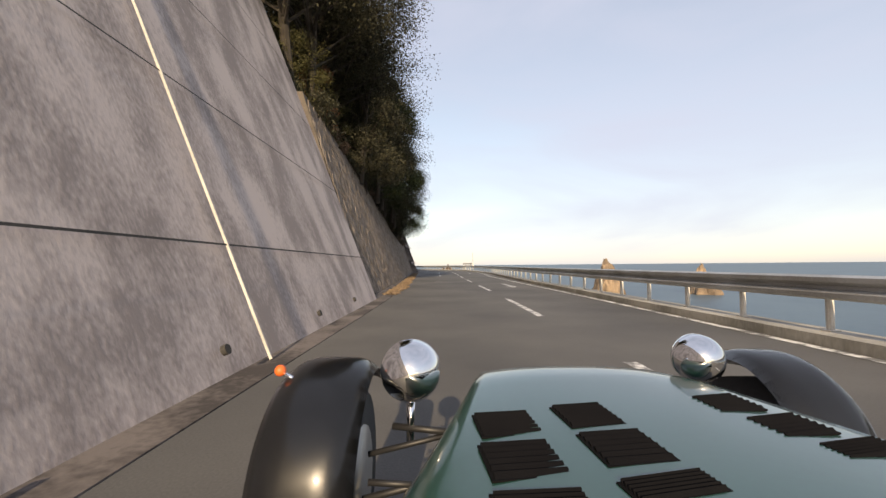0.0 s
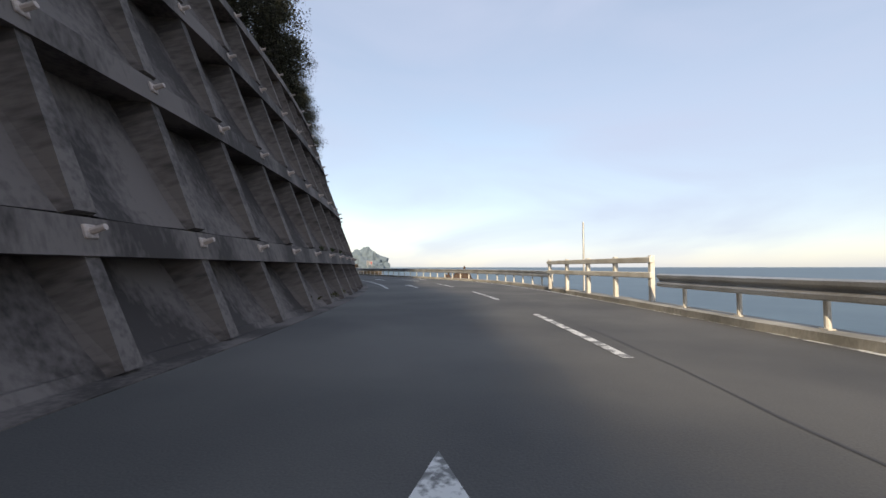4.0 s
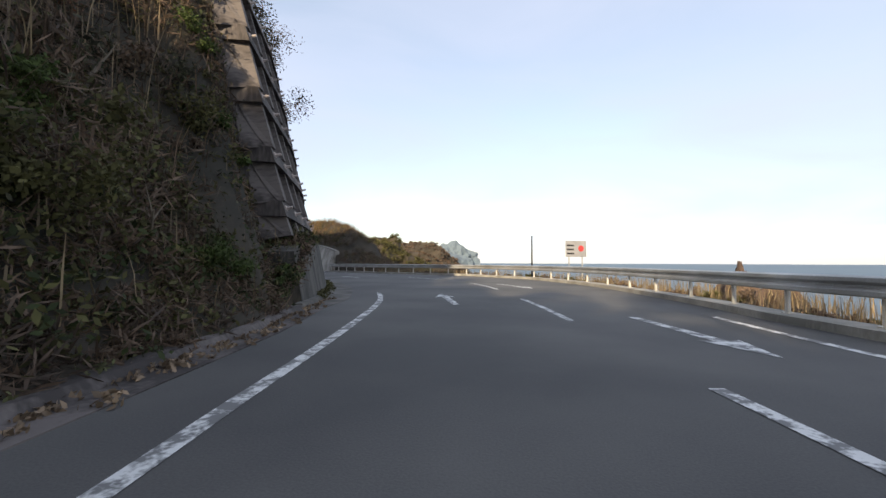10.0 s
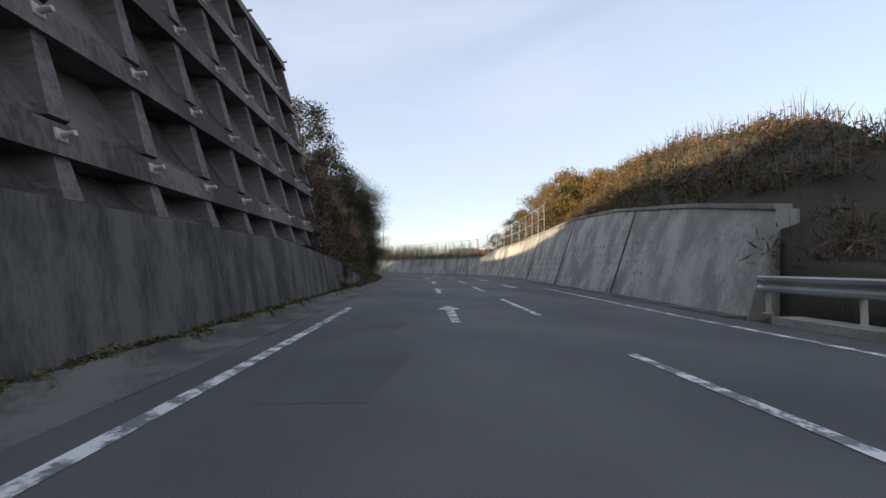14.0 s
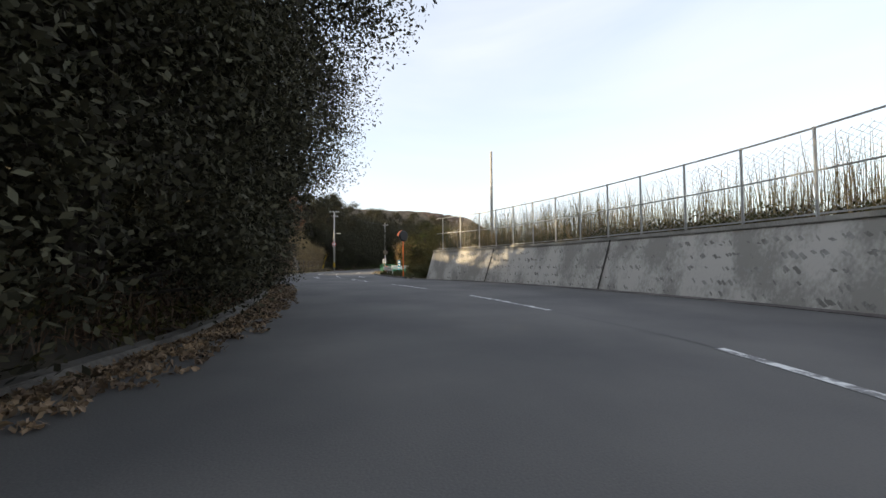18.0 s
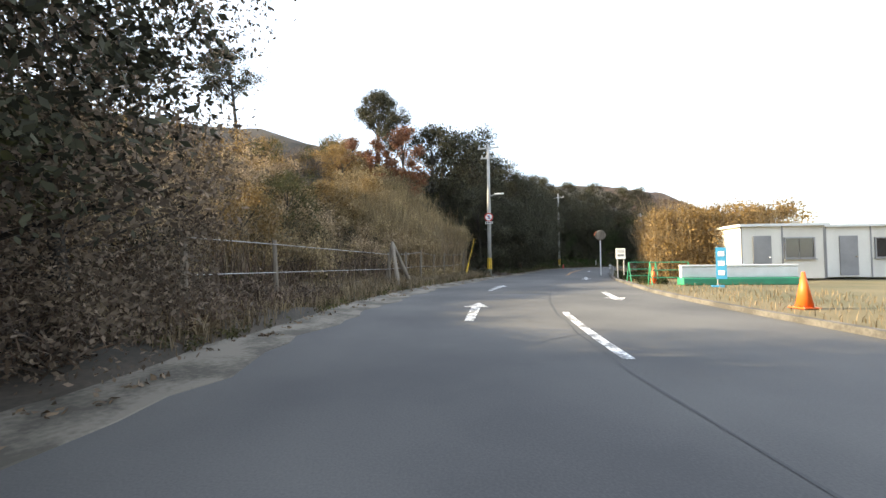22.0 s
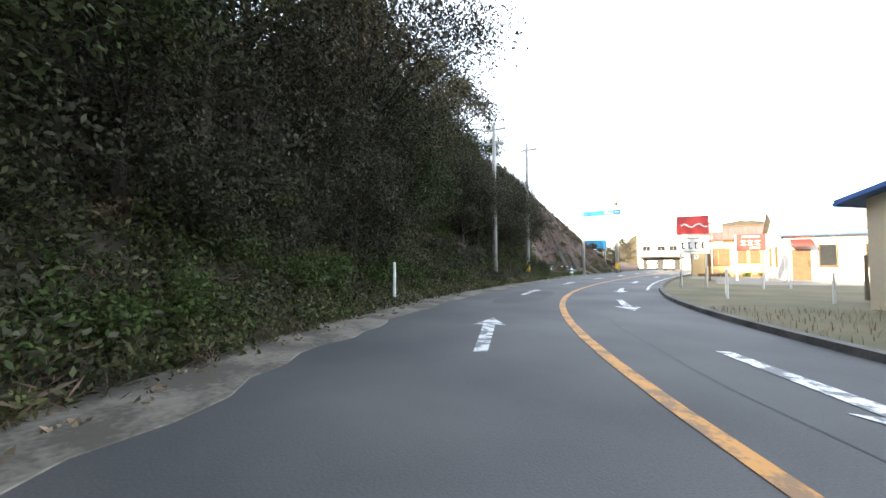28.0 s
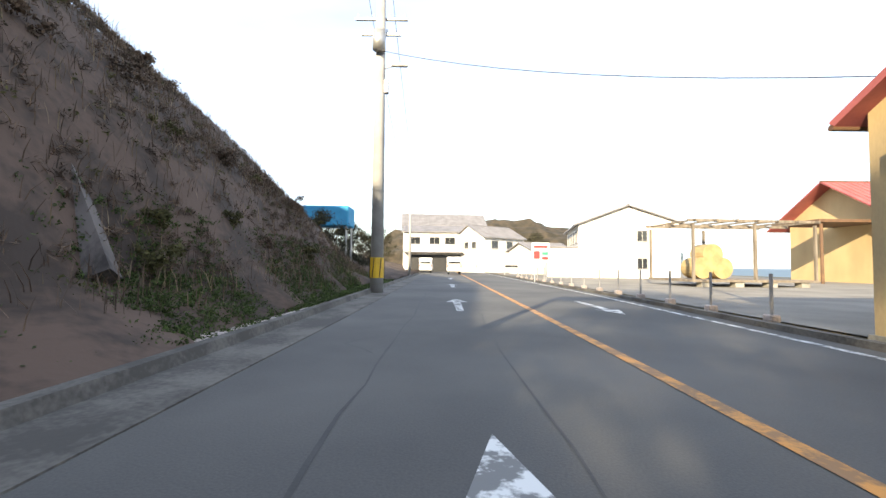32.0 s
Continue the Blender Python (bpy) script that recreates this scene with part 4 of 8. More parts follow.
TREES = {
    "dark1": tree_meshes(1, 8.0, 3.3, 0.20, "leaf_dark", 0.12, 40, 240, 0.17),
    "dark2": tree_meshes(2, 7.0, 3.0, 0.17, "leaf_dark", 0.10, 36, 240, 0.17),
    "dark3": tree_meshes(3, 9.5, 3.6, 0.22, "leaf_dark", 0.2, 42, 240, 0.17),
    "near1": tree_meshes(14, 7.6, 2.9, 0.17, "leaf_dark", 0.06, 50, 760, 0.075),
    "near2": tree_meshes(15, 6.8, 2.7, 0.15, "leaf_dark", 0.08, 48, 760, 0.075),
    "near3": tree_meshes(17, 7.0, 2.7, 0.15, "leaf_green2", 0.08, 46, 760, 0.075),
    "arch": tree_meshes(16, 12.0, 4.7, 0.24, "leaf_dark", 0.42, 70, 640, 0.10),
    "lean": tree_meshes(18, 6.8, 3.3, 0.16, "leaf_dark", 0.30, 60, 760, 0.078),
    "brown1": tree_meshes(19, 6.8, 3.0, 0.16, "brown_leaf", 0.06, 56, 900, 0.06),
    "green1": tree_meshes(4, 6.5, 2.8, 0.15, "leaf_green", 0.10, 32, 230, 0.18),
    "olive1": tree_meshes(5, 6.0, 2.8, 0.15, "leaf_olive", 0.08, 36, 400, 0.095),
    "gold1": tree_meshes(6, 5.0, 2.5, 0.12, "leaf_gold", 0.06, 34, 320, 0.12),
    "rust1": tree_meshes(7, 7.0, 2.2, 0.15, "leaf_rust", 0.15, 32, 260, 0.17),
    "pine1": tree_meshes(8, 10.5, 3.2, 0.22, "leaf_dark", 0.60, 28, 380, 0.16),
}


def shrub_mesh(seed, r, h, leaf, clumps=9, per=220, size=0.075):
    rng = np.random.default_rng(seed)
    cen = [(rng.normal() * r * 0.45, rng.normal() * r * 0.45, h * rng.uniform(0.15, 0.75), r * rng.uniform(0.35, 0.55)) for _ in range(clumps)]
    v, f = leaf_cloud(rng, cen, per, size)
    return mesh_np("shrub", v, f, M[leaf])


SHRUBS = {
    "dark": [shrub_mesh(20 + i, 1.1, 1.5, "leaf_dark") for i in range(2)],
    "green": [shrub_mesh(30 + i, 0.9, 1.1, "leaf_green") for i in range(2)],
    "olive": [shrub_mesh(40 + i, 1.0, 1.3, "leaf_olive") for i in range(2)],
    "brush": [shrub_mesh(50 + i, 1.1, 1.4, "brush", 9, 220, 0.085) for i in range(2)],
    "gold": [shrub_mesh(60 + i, 1.1, 1.5, "leaf_gold") for i in range(2)],
}


def blades(rng, pts, height, width, lean=0.25, seg=2):
    """Thin bent blades rising from points."""
    n = len(pts)
    ang = rng.uniform(0, 2 * math.pi, n)
    h = height * rng.uniform(0.55, 1.2, n)
    side = np.stack([np.cos(ang), np.sin(ang), np.zeros(n)], 1)
    fall = np.stack([-np.sin(ang), np.cos(ang), np.zeros(n)], 1) * (rng.uniform(-1, 1, n) * lean * h)[:, None]
    w = width * rng.uniform(0.6, 1.3, n)
    b0, b1 = pts - side * w[:, None], pts + side * w[:, None]
    mid = pts + fall * 0.35 + np.stack([np.zeros(n), np.zeros(n), h * 0.6], 1)
    top = pts + fall + np.stack([np.zeros(n), np.zeros(n), h], 1)
    v = np.stack([b0, b1, mid + side * w[:, None] * 0.8, mid - side * w[:, None] * 0.8, top + side * w[:, None] * 0.2, top - side * w[:, None] * 0.2], 1).reshape(-1, 3)
    k = np.arange(n)[:, None] * 6
    f = np.concatenate([k + np.array([[0, 1, 2, 3]]), k + np.array([[3, 2, 4, 5]])])
    return v, f


def stuff(name, me, label, category):
    return tagged(new(name, me), label, category, kind="stuff")


def scatter_hill(rng, n, s0, s1, o0, o1):
    """Random places on the left hillside between offsets o0 and o1."""
    out = np.empty((n, 3))
    for i in range(n):
        s = rng.uniform(s0, s1)
        d, z = hill_at(s, rng.uniform(o1, o0))
        out[i] = at(s, d, z)
    return out


def undergrowth(seed, n, s0, s1, o0, o1, leaf, size, puff, label):
    """Leafy cover over the slope: small puffs of leaves, all one mesh."""
    rng = np.random.default_rng(seed)
    p = scatter_hill(rng, n, s0, s1, o0, o1)
    cen = [(x, y, z + puff * 0.35, puff * rng.uniform(0.6, 1.2)) for x, y, z in p]
    twiggy = leaf == "brush"
    v, f = leaf_cloud(rng, cen, 30, size * (1.05 if twiggy else 0.46), 0.75, 0.07 if twiggy else 0.32)
    stuff("undergrowth", mesh_np("undergrowth", v, f, M[leaf]), label, "undergrowth")


def reeds(seed, n, s0, s1, o0, o1, height, mt, label, width=0.022, lean=0.3):
    rng = np.random.default_rng(seed)
    v, f = blades(rng, scatter_hill(rng, n, s0, s1, o0, o1), height, width, lean)
    stuff("reeds", mesh_np("reeds", v, f, M[mt]), label, "reeds")


def bushes(seed, rows, leaf, size, label, per=200):
    """Many shrubs joined into one mesh; rows of (s, d, z, scale)."""
    r = np.random.default_rng(seed)
    cen = []
    for s, d, z, k in rows:
        p = at(s, d, z)
        cen += [(p.x + r.normal() * 0.48 * k, p.y + r.normal() * 0.48 * k, p.z + k * r.uniform(0.1, 1.05), k * r.uniform(0.34, 0.58)) for _ in range(8)]
    v, f = leaf_cloud(r, cen, per, size)
    stuff("bushes", mesh_np("bushes", v, f, M[leaf]), label, "bushes")


def slope_rows(seed, n, s0, s1, o0, o1, k0, k1, sink=0.15):
    r = np.random.default_rng(seed)
    out = []
    for _ in range(n):
        s = r.uniform(s0, s1)
        d, z = hill_at(s, r.uniform(o1, o0))
        out.append((s, d, z - sink, r.uniform(k0, k1)))
    return out


rng = np.random.default_rng(11)


def plant(kinds, s, d, z, scale, label, group, turn=None):
    k = kinds[int(rng.integers(len(kinds)))]
    a = rng.uniform(0, 360) if turn is None else turn
    root = thing("tree", pose(*at(s, d, z), rng.uniform(-5, 5), rng.uniform(-5, 5), a) @ Matrix.Scale(scale, 4), label, "tree", group)
    for nm, me in zip(("trunk", "crown"), TREES[k]):
        ob = new(nm, me)
        ob.parent = root


def shrub(kind, s, d, z, scale, label, group):
    me = SHRUBS[kind][int(rng.integers(2))]
    ob = new("shrub", me)
    ob.matrix_world = pose(*at(s, d, z - 0.1), 0, 0, rng.uniform(0, 360)) @ Matrix.Scale(scale, 4)
    tagged(ob, label, "shrub", group)


# over the first walls: dark evergreens leaning over the road
for s in np.arange(20, 53, 2.0):
    d, z = hill_at(s, rng.uniform(-1.9, -0.9) if s < 39 else rng.uniform(-3.2, -2.5))
    plant(("near1", "near2", "near3"), s, d, z - 0.6, rng.uniform(0.85, 1.1) if s < 39 else rng.uniform(0.75, 0.9), "dark evergreen tree leaning over the wall", "trees above the walls")
for s in (13.6, 15.4, 17.2, 19.4, 21.6, 24.0, 27.5, 31.0, 35.0):
    d, z = hill_at(s, -3.0)
    plant(("arch",), s, d, z - 0.8, rng.uniform(0.86, 0.96), "tall dark tree arching over the road", "trees above the walls")
for s in np.arange(22, 56, 3.2):
    d, z = hill_at(s, rng.uniform(-8, -5.5))
    plant(("dark1", "dark3"), s, d, z - 0.3, rng.uniform(0.9, 1.15), "dark evergreen tree on the hillside", "trees above the walls")
for s in (14.0, 15.6, 17.2, 18.6):
    d, z = hill_at(s, -3.4)
    plant(("rust1", "olive1"), s, d, z - 0.4, 0.48, "small rust-brown tree on the wall's edge", "trees above the walls")
for s in np.arange(14, 52.5, 1.15):
    d, z = hill_at(s, -0.33 * WALL_B_TOP(s) - 0.25)
    shrub("brush" if rng.uniform() < 0.3 else "dark", s, d, WALL_B_TOP(s) - 0.1, rng.uniform(0.5, 0.85), "dark shrub hanging over the wall", "shrubs over the wall")
undergrowth(101, 1300, 13, 54, -2.0, -12, "leaf_dark", 0.34, 0.8, "dark leafy cover above the wall")
# above the first slope frame
for s in np.arange(56, 90, 3.6):
    d, z = hill_at(s, rng.uniform(-6.5, -4.5))
    plant(("dark2", "dark1"), s, d, z - 0.3, rng.uniform(0.5, 0.7), "dark evergreen tree above the slope frame", "trees above the frame")
undergrowth(102, 800, 54, 101, -3.8, -12, "leaf_dark", 0.30, 0.7, "dark leafy cover above the slope frame")
undergrowth(146, 300, 56, 101, -3.6, -6, "brush", 0.30, 0.5, "brown dry brush above the slope frame")
# brown brush slope
undergrowth(103, 3600, 101, 131, -1.6, -16, "brush", 0.26, 0.55, "brown dry brush on the slope")
undergrowth(147, 700, 101, 131, -1.0, -14, "leaf_dark", 0.26, 0.55, "dark evergreen patches on the slope")
undergrowth(104, 900, 101, 131, -0.3, -4.5, "leaf_olive", 0.22, 0.42, "olive undergrowth low on the slope")
undergrowth(105, 420, 101, 131, -0.2, -3.2, "leaf_green2", 0.22, 0.42, "green leafy patches on the slope")
undergrowth(148, 900, 101, 131, -0.15, -1.6, "brush", 0.18, 0.22, "dead leaves and twigs at the slope's foot")
reeds(106, 7000, 100, 131, -1.8, -15, 0.95, "brush", "dry brown stalks on the slope", 0.012, 0.7)
reeds(107, 1300, 103, 131, -0.4, -9, 0.75, "reed", "pale dry grass on the slope", 0.010, 0.9)
rngb = random.Random(14)
for i in range(22):
    sb = rngb.uniform(103, 129)
    ob_ = rngb.uniform(-5.5, -0.9)
    d, z = hill_at(sb, ob_)
    a = at(sb, d, z + 0.1)
    lng = rngb.uniform(0.8, 2.4)
    b = a + Vector((rngb.uniform(-0.5, 0.6) * lng, rngb.uniform(-0.7, 0.7) * lng, rngb.uniform(0.25, 0.9) * lng))
    t = thing("dead_branch", Matrix(), "bare grey-brown branch lying on the brush slope", "branch", "dead branches")
    part("limb", bar(a, b, 0.032, 0.012, 6), M["wood"], t)
    for q in range(3):
        p = a.lerp(b, 0.4 + 0.2 * q)
        part("twig", bar(p, p + Vector((rngb.uniform(-.4, .4), rngb.uniform(-.4, .4), rngb.uniform(0.05, .5))), 0.012, 0.004, 5), M["wood"], t)
rng2 = np.random.default_rng(108)
cen = [(*at(q, LEFT(q) - rng2.uniform(0.05, 0.4), 0.16), 0.16) for q in rng2.uniform(60, 101, 260)]
v, f = leaf_cloud(rng2, cen, 34, 0.08)
stuff("weeds", mesh_np("weeds", v, f, M["leaf_olive"]), "weeds at the foot of the slope frame", "weeds")
cen = [(*at(q, LEFT(q) + rng2.uniform(-0.1, 0.15), 0.12), 0.14) for q in rng2.uniform(130, 176, 150)]
v, f = leaf_cloud(rng2, cen, 34, 0.07)
stuff("weeds", mesh_np("weeds", v, f, M["leaf_olive"]), "weeds in the gutter below the wall", "weeds")
# above the second frame, then reed banks
undergrowth(109, 1500, 128, 176, -4.6, -14, "brush", 0.26, 0.5, "brown brush above the slope frame")
undergrowth(149, 350, 128, 176, -4.4, -9, "leaf_dark", 0.26, 0.6, "dark shrubs above the slope frame")
reeds(110, 3500, 128, 178, -4.4, -12, 1.0, "brush", "dry stalks above the slope frame", 0.012, 0.6)
undergrowth(111, 2600, 172, 200, -1.2, -14, "brush", 0.28, 0.6, "brown brush on the bank")
undergrowth(112, 1100, 172, 205, -0.3, -6, "leaf_olive", 0.22, 0.45, "olive undergrowth on the bank")
undergrowth(156, 700, 174, 200, -1.4, -8, "leaf_dark", 0.26, 0.6, "dark leafy shrubs on the bank")
undergrowth(157, 2200, 174, 200, -0.1, -1.4, "leaf_olive", 0.16, 0.2, "low green weeds on the mossy bank")
reeds(113, 7500, 174, 198, -1.6, -9, 1.6, "pampas", "tall tan pampas reeds on the bank", 0.012, 0.9)
reeds(158, 3500, 174, 200, -1.0, -9, 1.3, "brush", "brown stalks on the bank", 0.012, 0.6)
for s in np.arange(191, 199, 1.8):
    d, z = hill_at(s, -2.0)
    plant(("near3", "olive1", "brown1"), s, d, z - 0.6, rng.uniform(0.42, 0.55), "dark tree at the end of the bank", "trees beside the bend")
# dark wood inside the bend
for s in np.arange(197.5, 218, 1.9):
    d, z = hill_at(s, rng.uniform(-1.9, -1.2))
    plant(("near1", "near2", "near1"), s, d, z - 0.4, rng.uniform(0.85, 1.1), "dark tree overhanging the bend", "trees beside the bend")
for s in (213.0, 214.6, 216.2, 217.6):
    d, z = hill_at(s, -1.9)
    plant(("brown1",), s, d, z - 0.3, 0.98, "brown twiggy tree with low branches over the bend", "trees beside the bend")
for s in (203.0, 206.5, 210.0, 213.5):
    d, z = hill_at(s, -1.5)
    plant(("arch",), s, d, z - 0.6, rng.uniform(0.86, 0.98), "tall dark tree arching over the bend", "trees beside the bend")
for s in np.arange(196, 219, 2.6):
    d, z = hill_at(s, rng.uniform(-7, -4.5))
    plant(("dark1", "dark3"), s, d, z - 0.3, rng.uniform(0.9, 1.15), "dark evergreen tree in the wood", "trees beside the bend")
undergrowth(114, 1300, 195, 218, -0.9, -6, "leaf_dark", 0.22, 0.6, "dark undergrowth below the trees")
undergrowth(159, 700, 196, 218, -0.4, -2.6, "brush", 0.2, 0.35, "brown twigs below the trees")
reeds(115, 2500, 196, 218, -0.3, -2.5, 0.55, "brush", "dry stalks under the trees", 0.010, 0.8)


def litter(seed, n, s0, s1, d0, d1):
    rng = np.random.default_rng(seed)
    s = rng.uniform(s0, s1, n)
    k = rng.beta(1.2, 2.6, n)
    cen = []
    for a, b in zip(s, k):
        cen.append((*at(a, LEFT(a) + d0 + (d1 - d0) * b, 0.03), 0.10))
    v, f = leaf_cloud(rng, cen, 8, 0.07, 0.25)
    stuff("leaf_litter", mesh_np("leaf_litter", v, f, M["litter"]), "fallen brown leaves along the gutter", "leaf litter")


litter(120, 6500, 196, 219, -0.8, 1.1)
litter(121, 1500, 14, 50, 0.05, 0.75)
litter(122, 500, 102, 131, -0.3, 0.5)
litter(123, 900, 228, 300, -0.6, 0.5)
# beyond the side lane: a mound of dead vines, dark trees, then fence and reeds
for s, d, k, sc in ((231.0, -5.6, "olive1", 0.85), (233.0, -5.0, "olive1", 0.95), (230.5, -8.0, "olive1", 1.0), (233.6, -4.4, "near1", 0.84), (235.2, -4.7, "brown1", 0.86), (237.0, -5.4, "brown1", 0.72),
                    (236.5, -8.0, "dark1", 0.6), (232.5, -8.5, "dark1", 0.85)):
    dz = hill_at(s, d - LEFT(s))[1]
    plant((k,), s, d, dz - 0.5, sc, "tangled dull tree beside the road" if k == "olive1" else "dark bushy tree beside the road", "trees by the side lane")
for s in np.arange(219, 236, 2.6):
    d, z = hill_at(s, rng.uniform(-13, -9))
    plant(("dark3", "olive1", "dark1"), s, d, z - 0.3, rng.uniform(1.1, 1.35), "leafy tree behind the side lane", "trees by the side lane")
rngv = np.random.default_rng(130)
pv = []
while len(pv) < 9000:
    q, o, h = rngv.uniform(229.6, 233.8), rngv.uniform(-6.5, -0.5), rngv.uniform(0.8, 6.0)
    if h < 1.6 + 2.6 * abs(o + 0.4) ** 0.8:
        pv.append(at(q, LEFT(q) + o, h))
v, f = blades(rngv, np.array(pv), -1.3, 0.010, 0.30)
stuff("dead_vines", mesh_np("dead_vines", v, f, M["pampas"]), "curtain of dead pale vines hanging from the trees", "vines")
v, f = blades(rngv, np.array(pv[:2600]) + 0.2, -0.9, 0.014, 0.5)
stuff("dead_vines", mesh_np("dead_vines", v, f, M["brush"]), "brown vine stems hanging over the thicket", "vines")
cen = [(p[0], p[1], p[2], 0.4) for p in pv[:900]]
v, f = leaf_cloud(rngv, cen, 30, 0.12)
stuff("undergrowth", mesh_np("undergrowth", v, f, M["brown_leaf"]), "brown tangle beside the road", "undergrowth")
undergrowth(131, 800, 229.5, 242, -0.6, -4, "brush", 0.22, 0.45, "brown twigs below the vines")
reeds(132, 5000, 251.8, 258.0, -1.9, -5.0, 2.6, "reed", "tall golden reeds behind the fence", 0.008, 0.5)
reeds(172, 3000, 250.5, 258.0, -1.8, -4.5, 2.0, "pampas", "brown stalks among the reeds", 0.008, 0.7)
undergrowth(173, 700, 250.5, 258.0, -1.8, -4.0, "bamboo", 0.24, 0.7, "brown tangle among the reeds")
undergrowth(133, 1500, 238, 258, -3.0, -11, "leaf_olive", 0.24, 0.6, "olive undergrowth behind the fence")
undergrowth(160, 1900, 238, 262, -2.6, -16, "brown_leaf", 0.26, 0.7, "brown brush behind the fence")
undergrowth(161, 400, 238, 250, -3.4, -10, "leaf_dark", 0.26, 0.75, "dark shrubs behind the fence")
reeds(162, 2500, 238, 252, -2.2, -6, 1.2, "brush", "dull brown stalks behind the fence", 0.010, 0.8)
reeds(134, 6500, 236, 258, -0.2, -3.0, 0.4, "reed", "dry grass verge by the fence", 0.008, 0.7)
undergrowth(163, 600, 236, 258, -0.2, -1.9, "leaf_olive", 0.12, 0.16, "low weeds on the fence verge")
for s, d, k, sc in ((263.5, -8.8, "pine1", 0.70), (262.5, -10.8, "pine1", 0.66), (263, -13.6, "pine1", 0.66), (266, -15.5, "pine1", 0.7), (260, -9.8, "rust1", 0.92), (259.0, -11.8, "rust1", 0.62),
                    (258, -13.0, "rust1", 0.55), (262, -7.4, "dark1", 0.5), (265, -7.4, "dark3", 0.5), (256, -12.5, "gold1", 0.75), (253, -9.5, "gold1", 0.7), (250, -9.5, "gold1", 0.65), (246, -8.5, "olive1", 0.6), (243, -7.5, "gold1", 0.6), (256, -22, "pine1", 0.72)):
    dz = hill_at(s, d - LEFT(s))[1]
    plant((k,), s, d, dz - 0.3, sc, {"pine1": "tall dark pine on the hill", "rust1": "rust-red autumn tree on the hill"}.get(k, "leafy tree on the hill behind the fence"), "trees on the hill")
# dark wood to the restaurants
for s in np.arange(261.5, 316, 1.9):
    d, z = hill_at(s, rng.uniform(-2.6, -1.9) - (0.0 if s < 303 else 1.1))
    plant(("near1", "near2", "near3", "near1"), s, d, z - 0.4, rng.uniform(0.75, 0.98), "dark evergreen tree overhanging the road", "trees along the bank")
for s in (272.5, 276.0, 279.5, 284.0, 287.0, 290.5, 295.0, 299.5):
    d, z = hill_at(s, -2.3 if s > 281 else -1.5)
    plant(("arch",), s, d, z - 0.8, 0.84, "tall dark tree arching over the road", "trees along the bank")
for s, o, k in ((264.6, -1.3, 0.80), (266.2, -1.0, 0.88), (267.8, -0.9, 0.92), (269.6, -1.0, 0.95), (271.6, -1.0, 1.0), (274.0, -1.0, 1.0), (277.0, -1.1, 1.0), (280.5, -1.2, 1.0), (308.5, -2.3, 0.8), (311.0, -2.5, 0.8), (313.0, -2.4, 0.8), (314.8, -2.3, 0.82), (316.4, -2.3, 0.8), (318.0, -2.4, 0.72)):
    d, z = hill_at(s, o)
    plant(("lean",), s, d, z - 0.2, k, "dark tree with low branches over the road", "trees along the bank")
for s in np.arange(264, 316, 3.0):
    d, z = hill_at(s, rng.uniform(-8, -5))
    plant(("dark1", "dark3"), s, d, z - 0.4, rng.uniform(0.85, 1.0), "dark evergreen tree on the bank", "trees along the bank")
undergrowth(140, 2600, 258, 318, -0.6, -5, "leaf_dark", 0.20, 0.5, "dark undergrowth on the bank")
undergrowth(141, 1100, 283, 322, -0.15, -2.2, "leaf_green2", 0.15, 0.35, "green weeds at the foot of the bank")
undergrowth(142, 700, 262, 322, -0.15, -2.2, "leaf_olive", 0.15, 0.3, "yellowed weeds at the foot of the bank")
undergrowth(164, 900, 260, 318, -0.1, -2.0, "brush", 0.15, 0.25, "dead leaves and twigs on the bank")
for s in np.arange(262.5, 318, 0.8):
    o = rng.uniform(-2.0, -0.9)
    d, z = hill_at(s, o)
    shrub("dark" if s < 283 or rng.uniform() < 0.6 else "green", s, d, z, rng.uniform(0.8, 1.25) if s < 283 else rng.uniform(0.6, 1.0), "dark leafy shrub on the roadside bank", "shrubs along the bank")
for s in (222.8, 224.0, 225.4):
    for d in (7.2, 8.6, 10.0):
        shrub("olive" if d < 9 else "brush", s, d, 0.1, rng.uniform(0.7, 1.1), "olive shrub at the end of the wall", "shrubs by the wall")
# bare hillside at the end
reeds(143, 15000, 317, 356, -1.2, -14, 0.42, "brush", "sparse dry grass on the brown hillside", 0.008, 0.8)
reeds(165, 2500, 320, 356, -1.6, -9, 0.4, "reed", "pale dry grass on the brown hillside", 0.007, 0.9)
undergrowth(144, 3000, 333, 356, -0.5, -3.0, "leaf_green", 0.10, 0.13, "short green grass at the hillside's foot")
undergrowth(166, 2600, 316, 334, -0.5, -3.4, "leaf_green", 0.14, 0.22, "green weeds at the hillside's foot")
undergrowth(145, 4200, 317, 356, -2.2, -14, "brush", 0.16, 0.22, "brown scrub on the hillside")
undergrowth(167, 700, 317, 356, -1.8, -9, "leaf_olive", 0.13, 0.18, "olive scrub on the hillside")


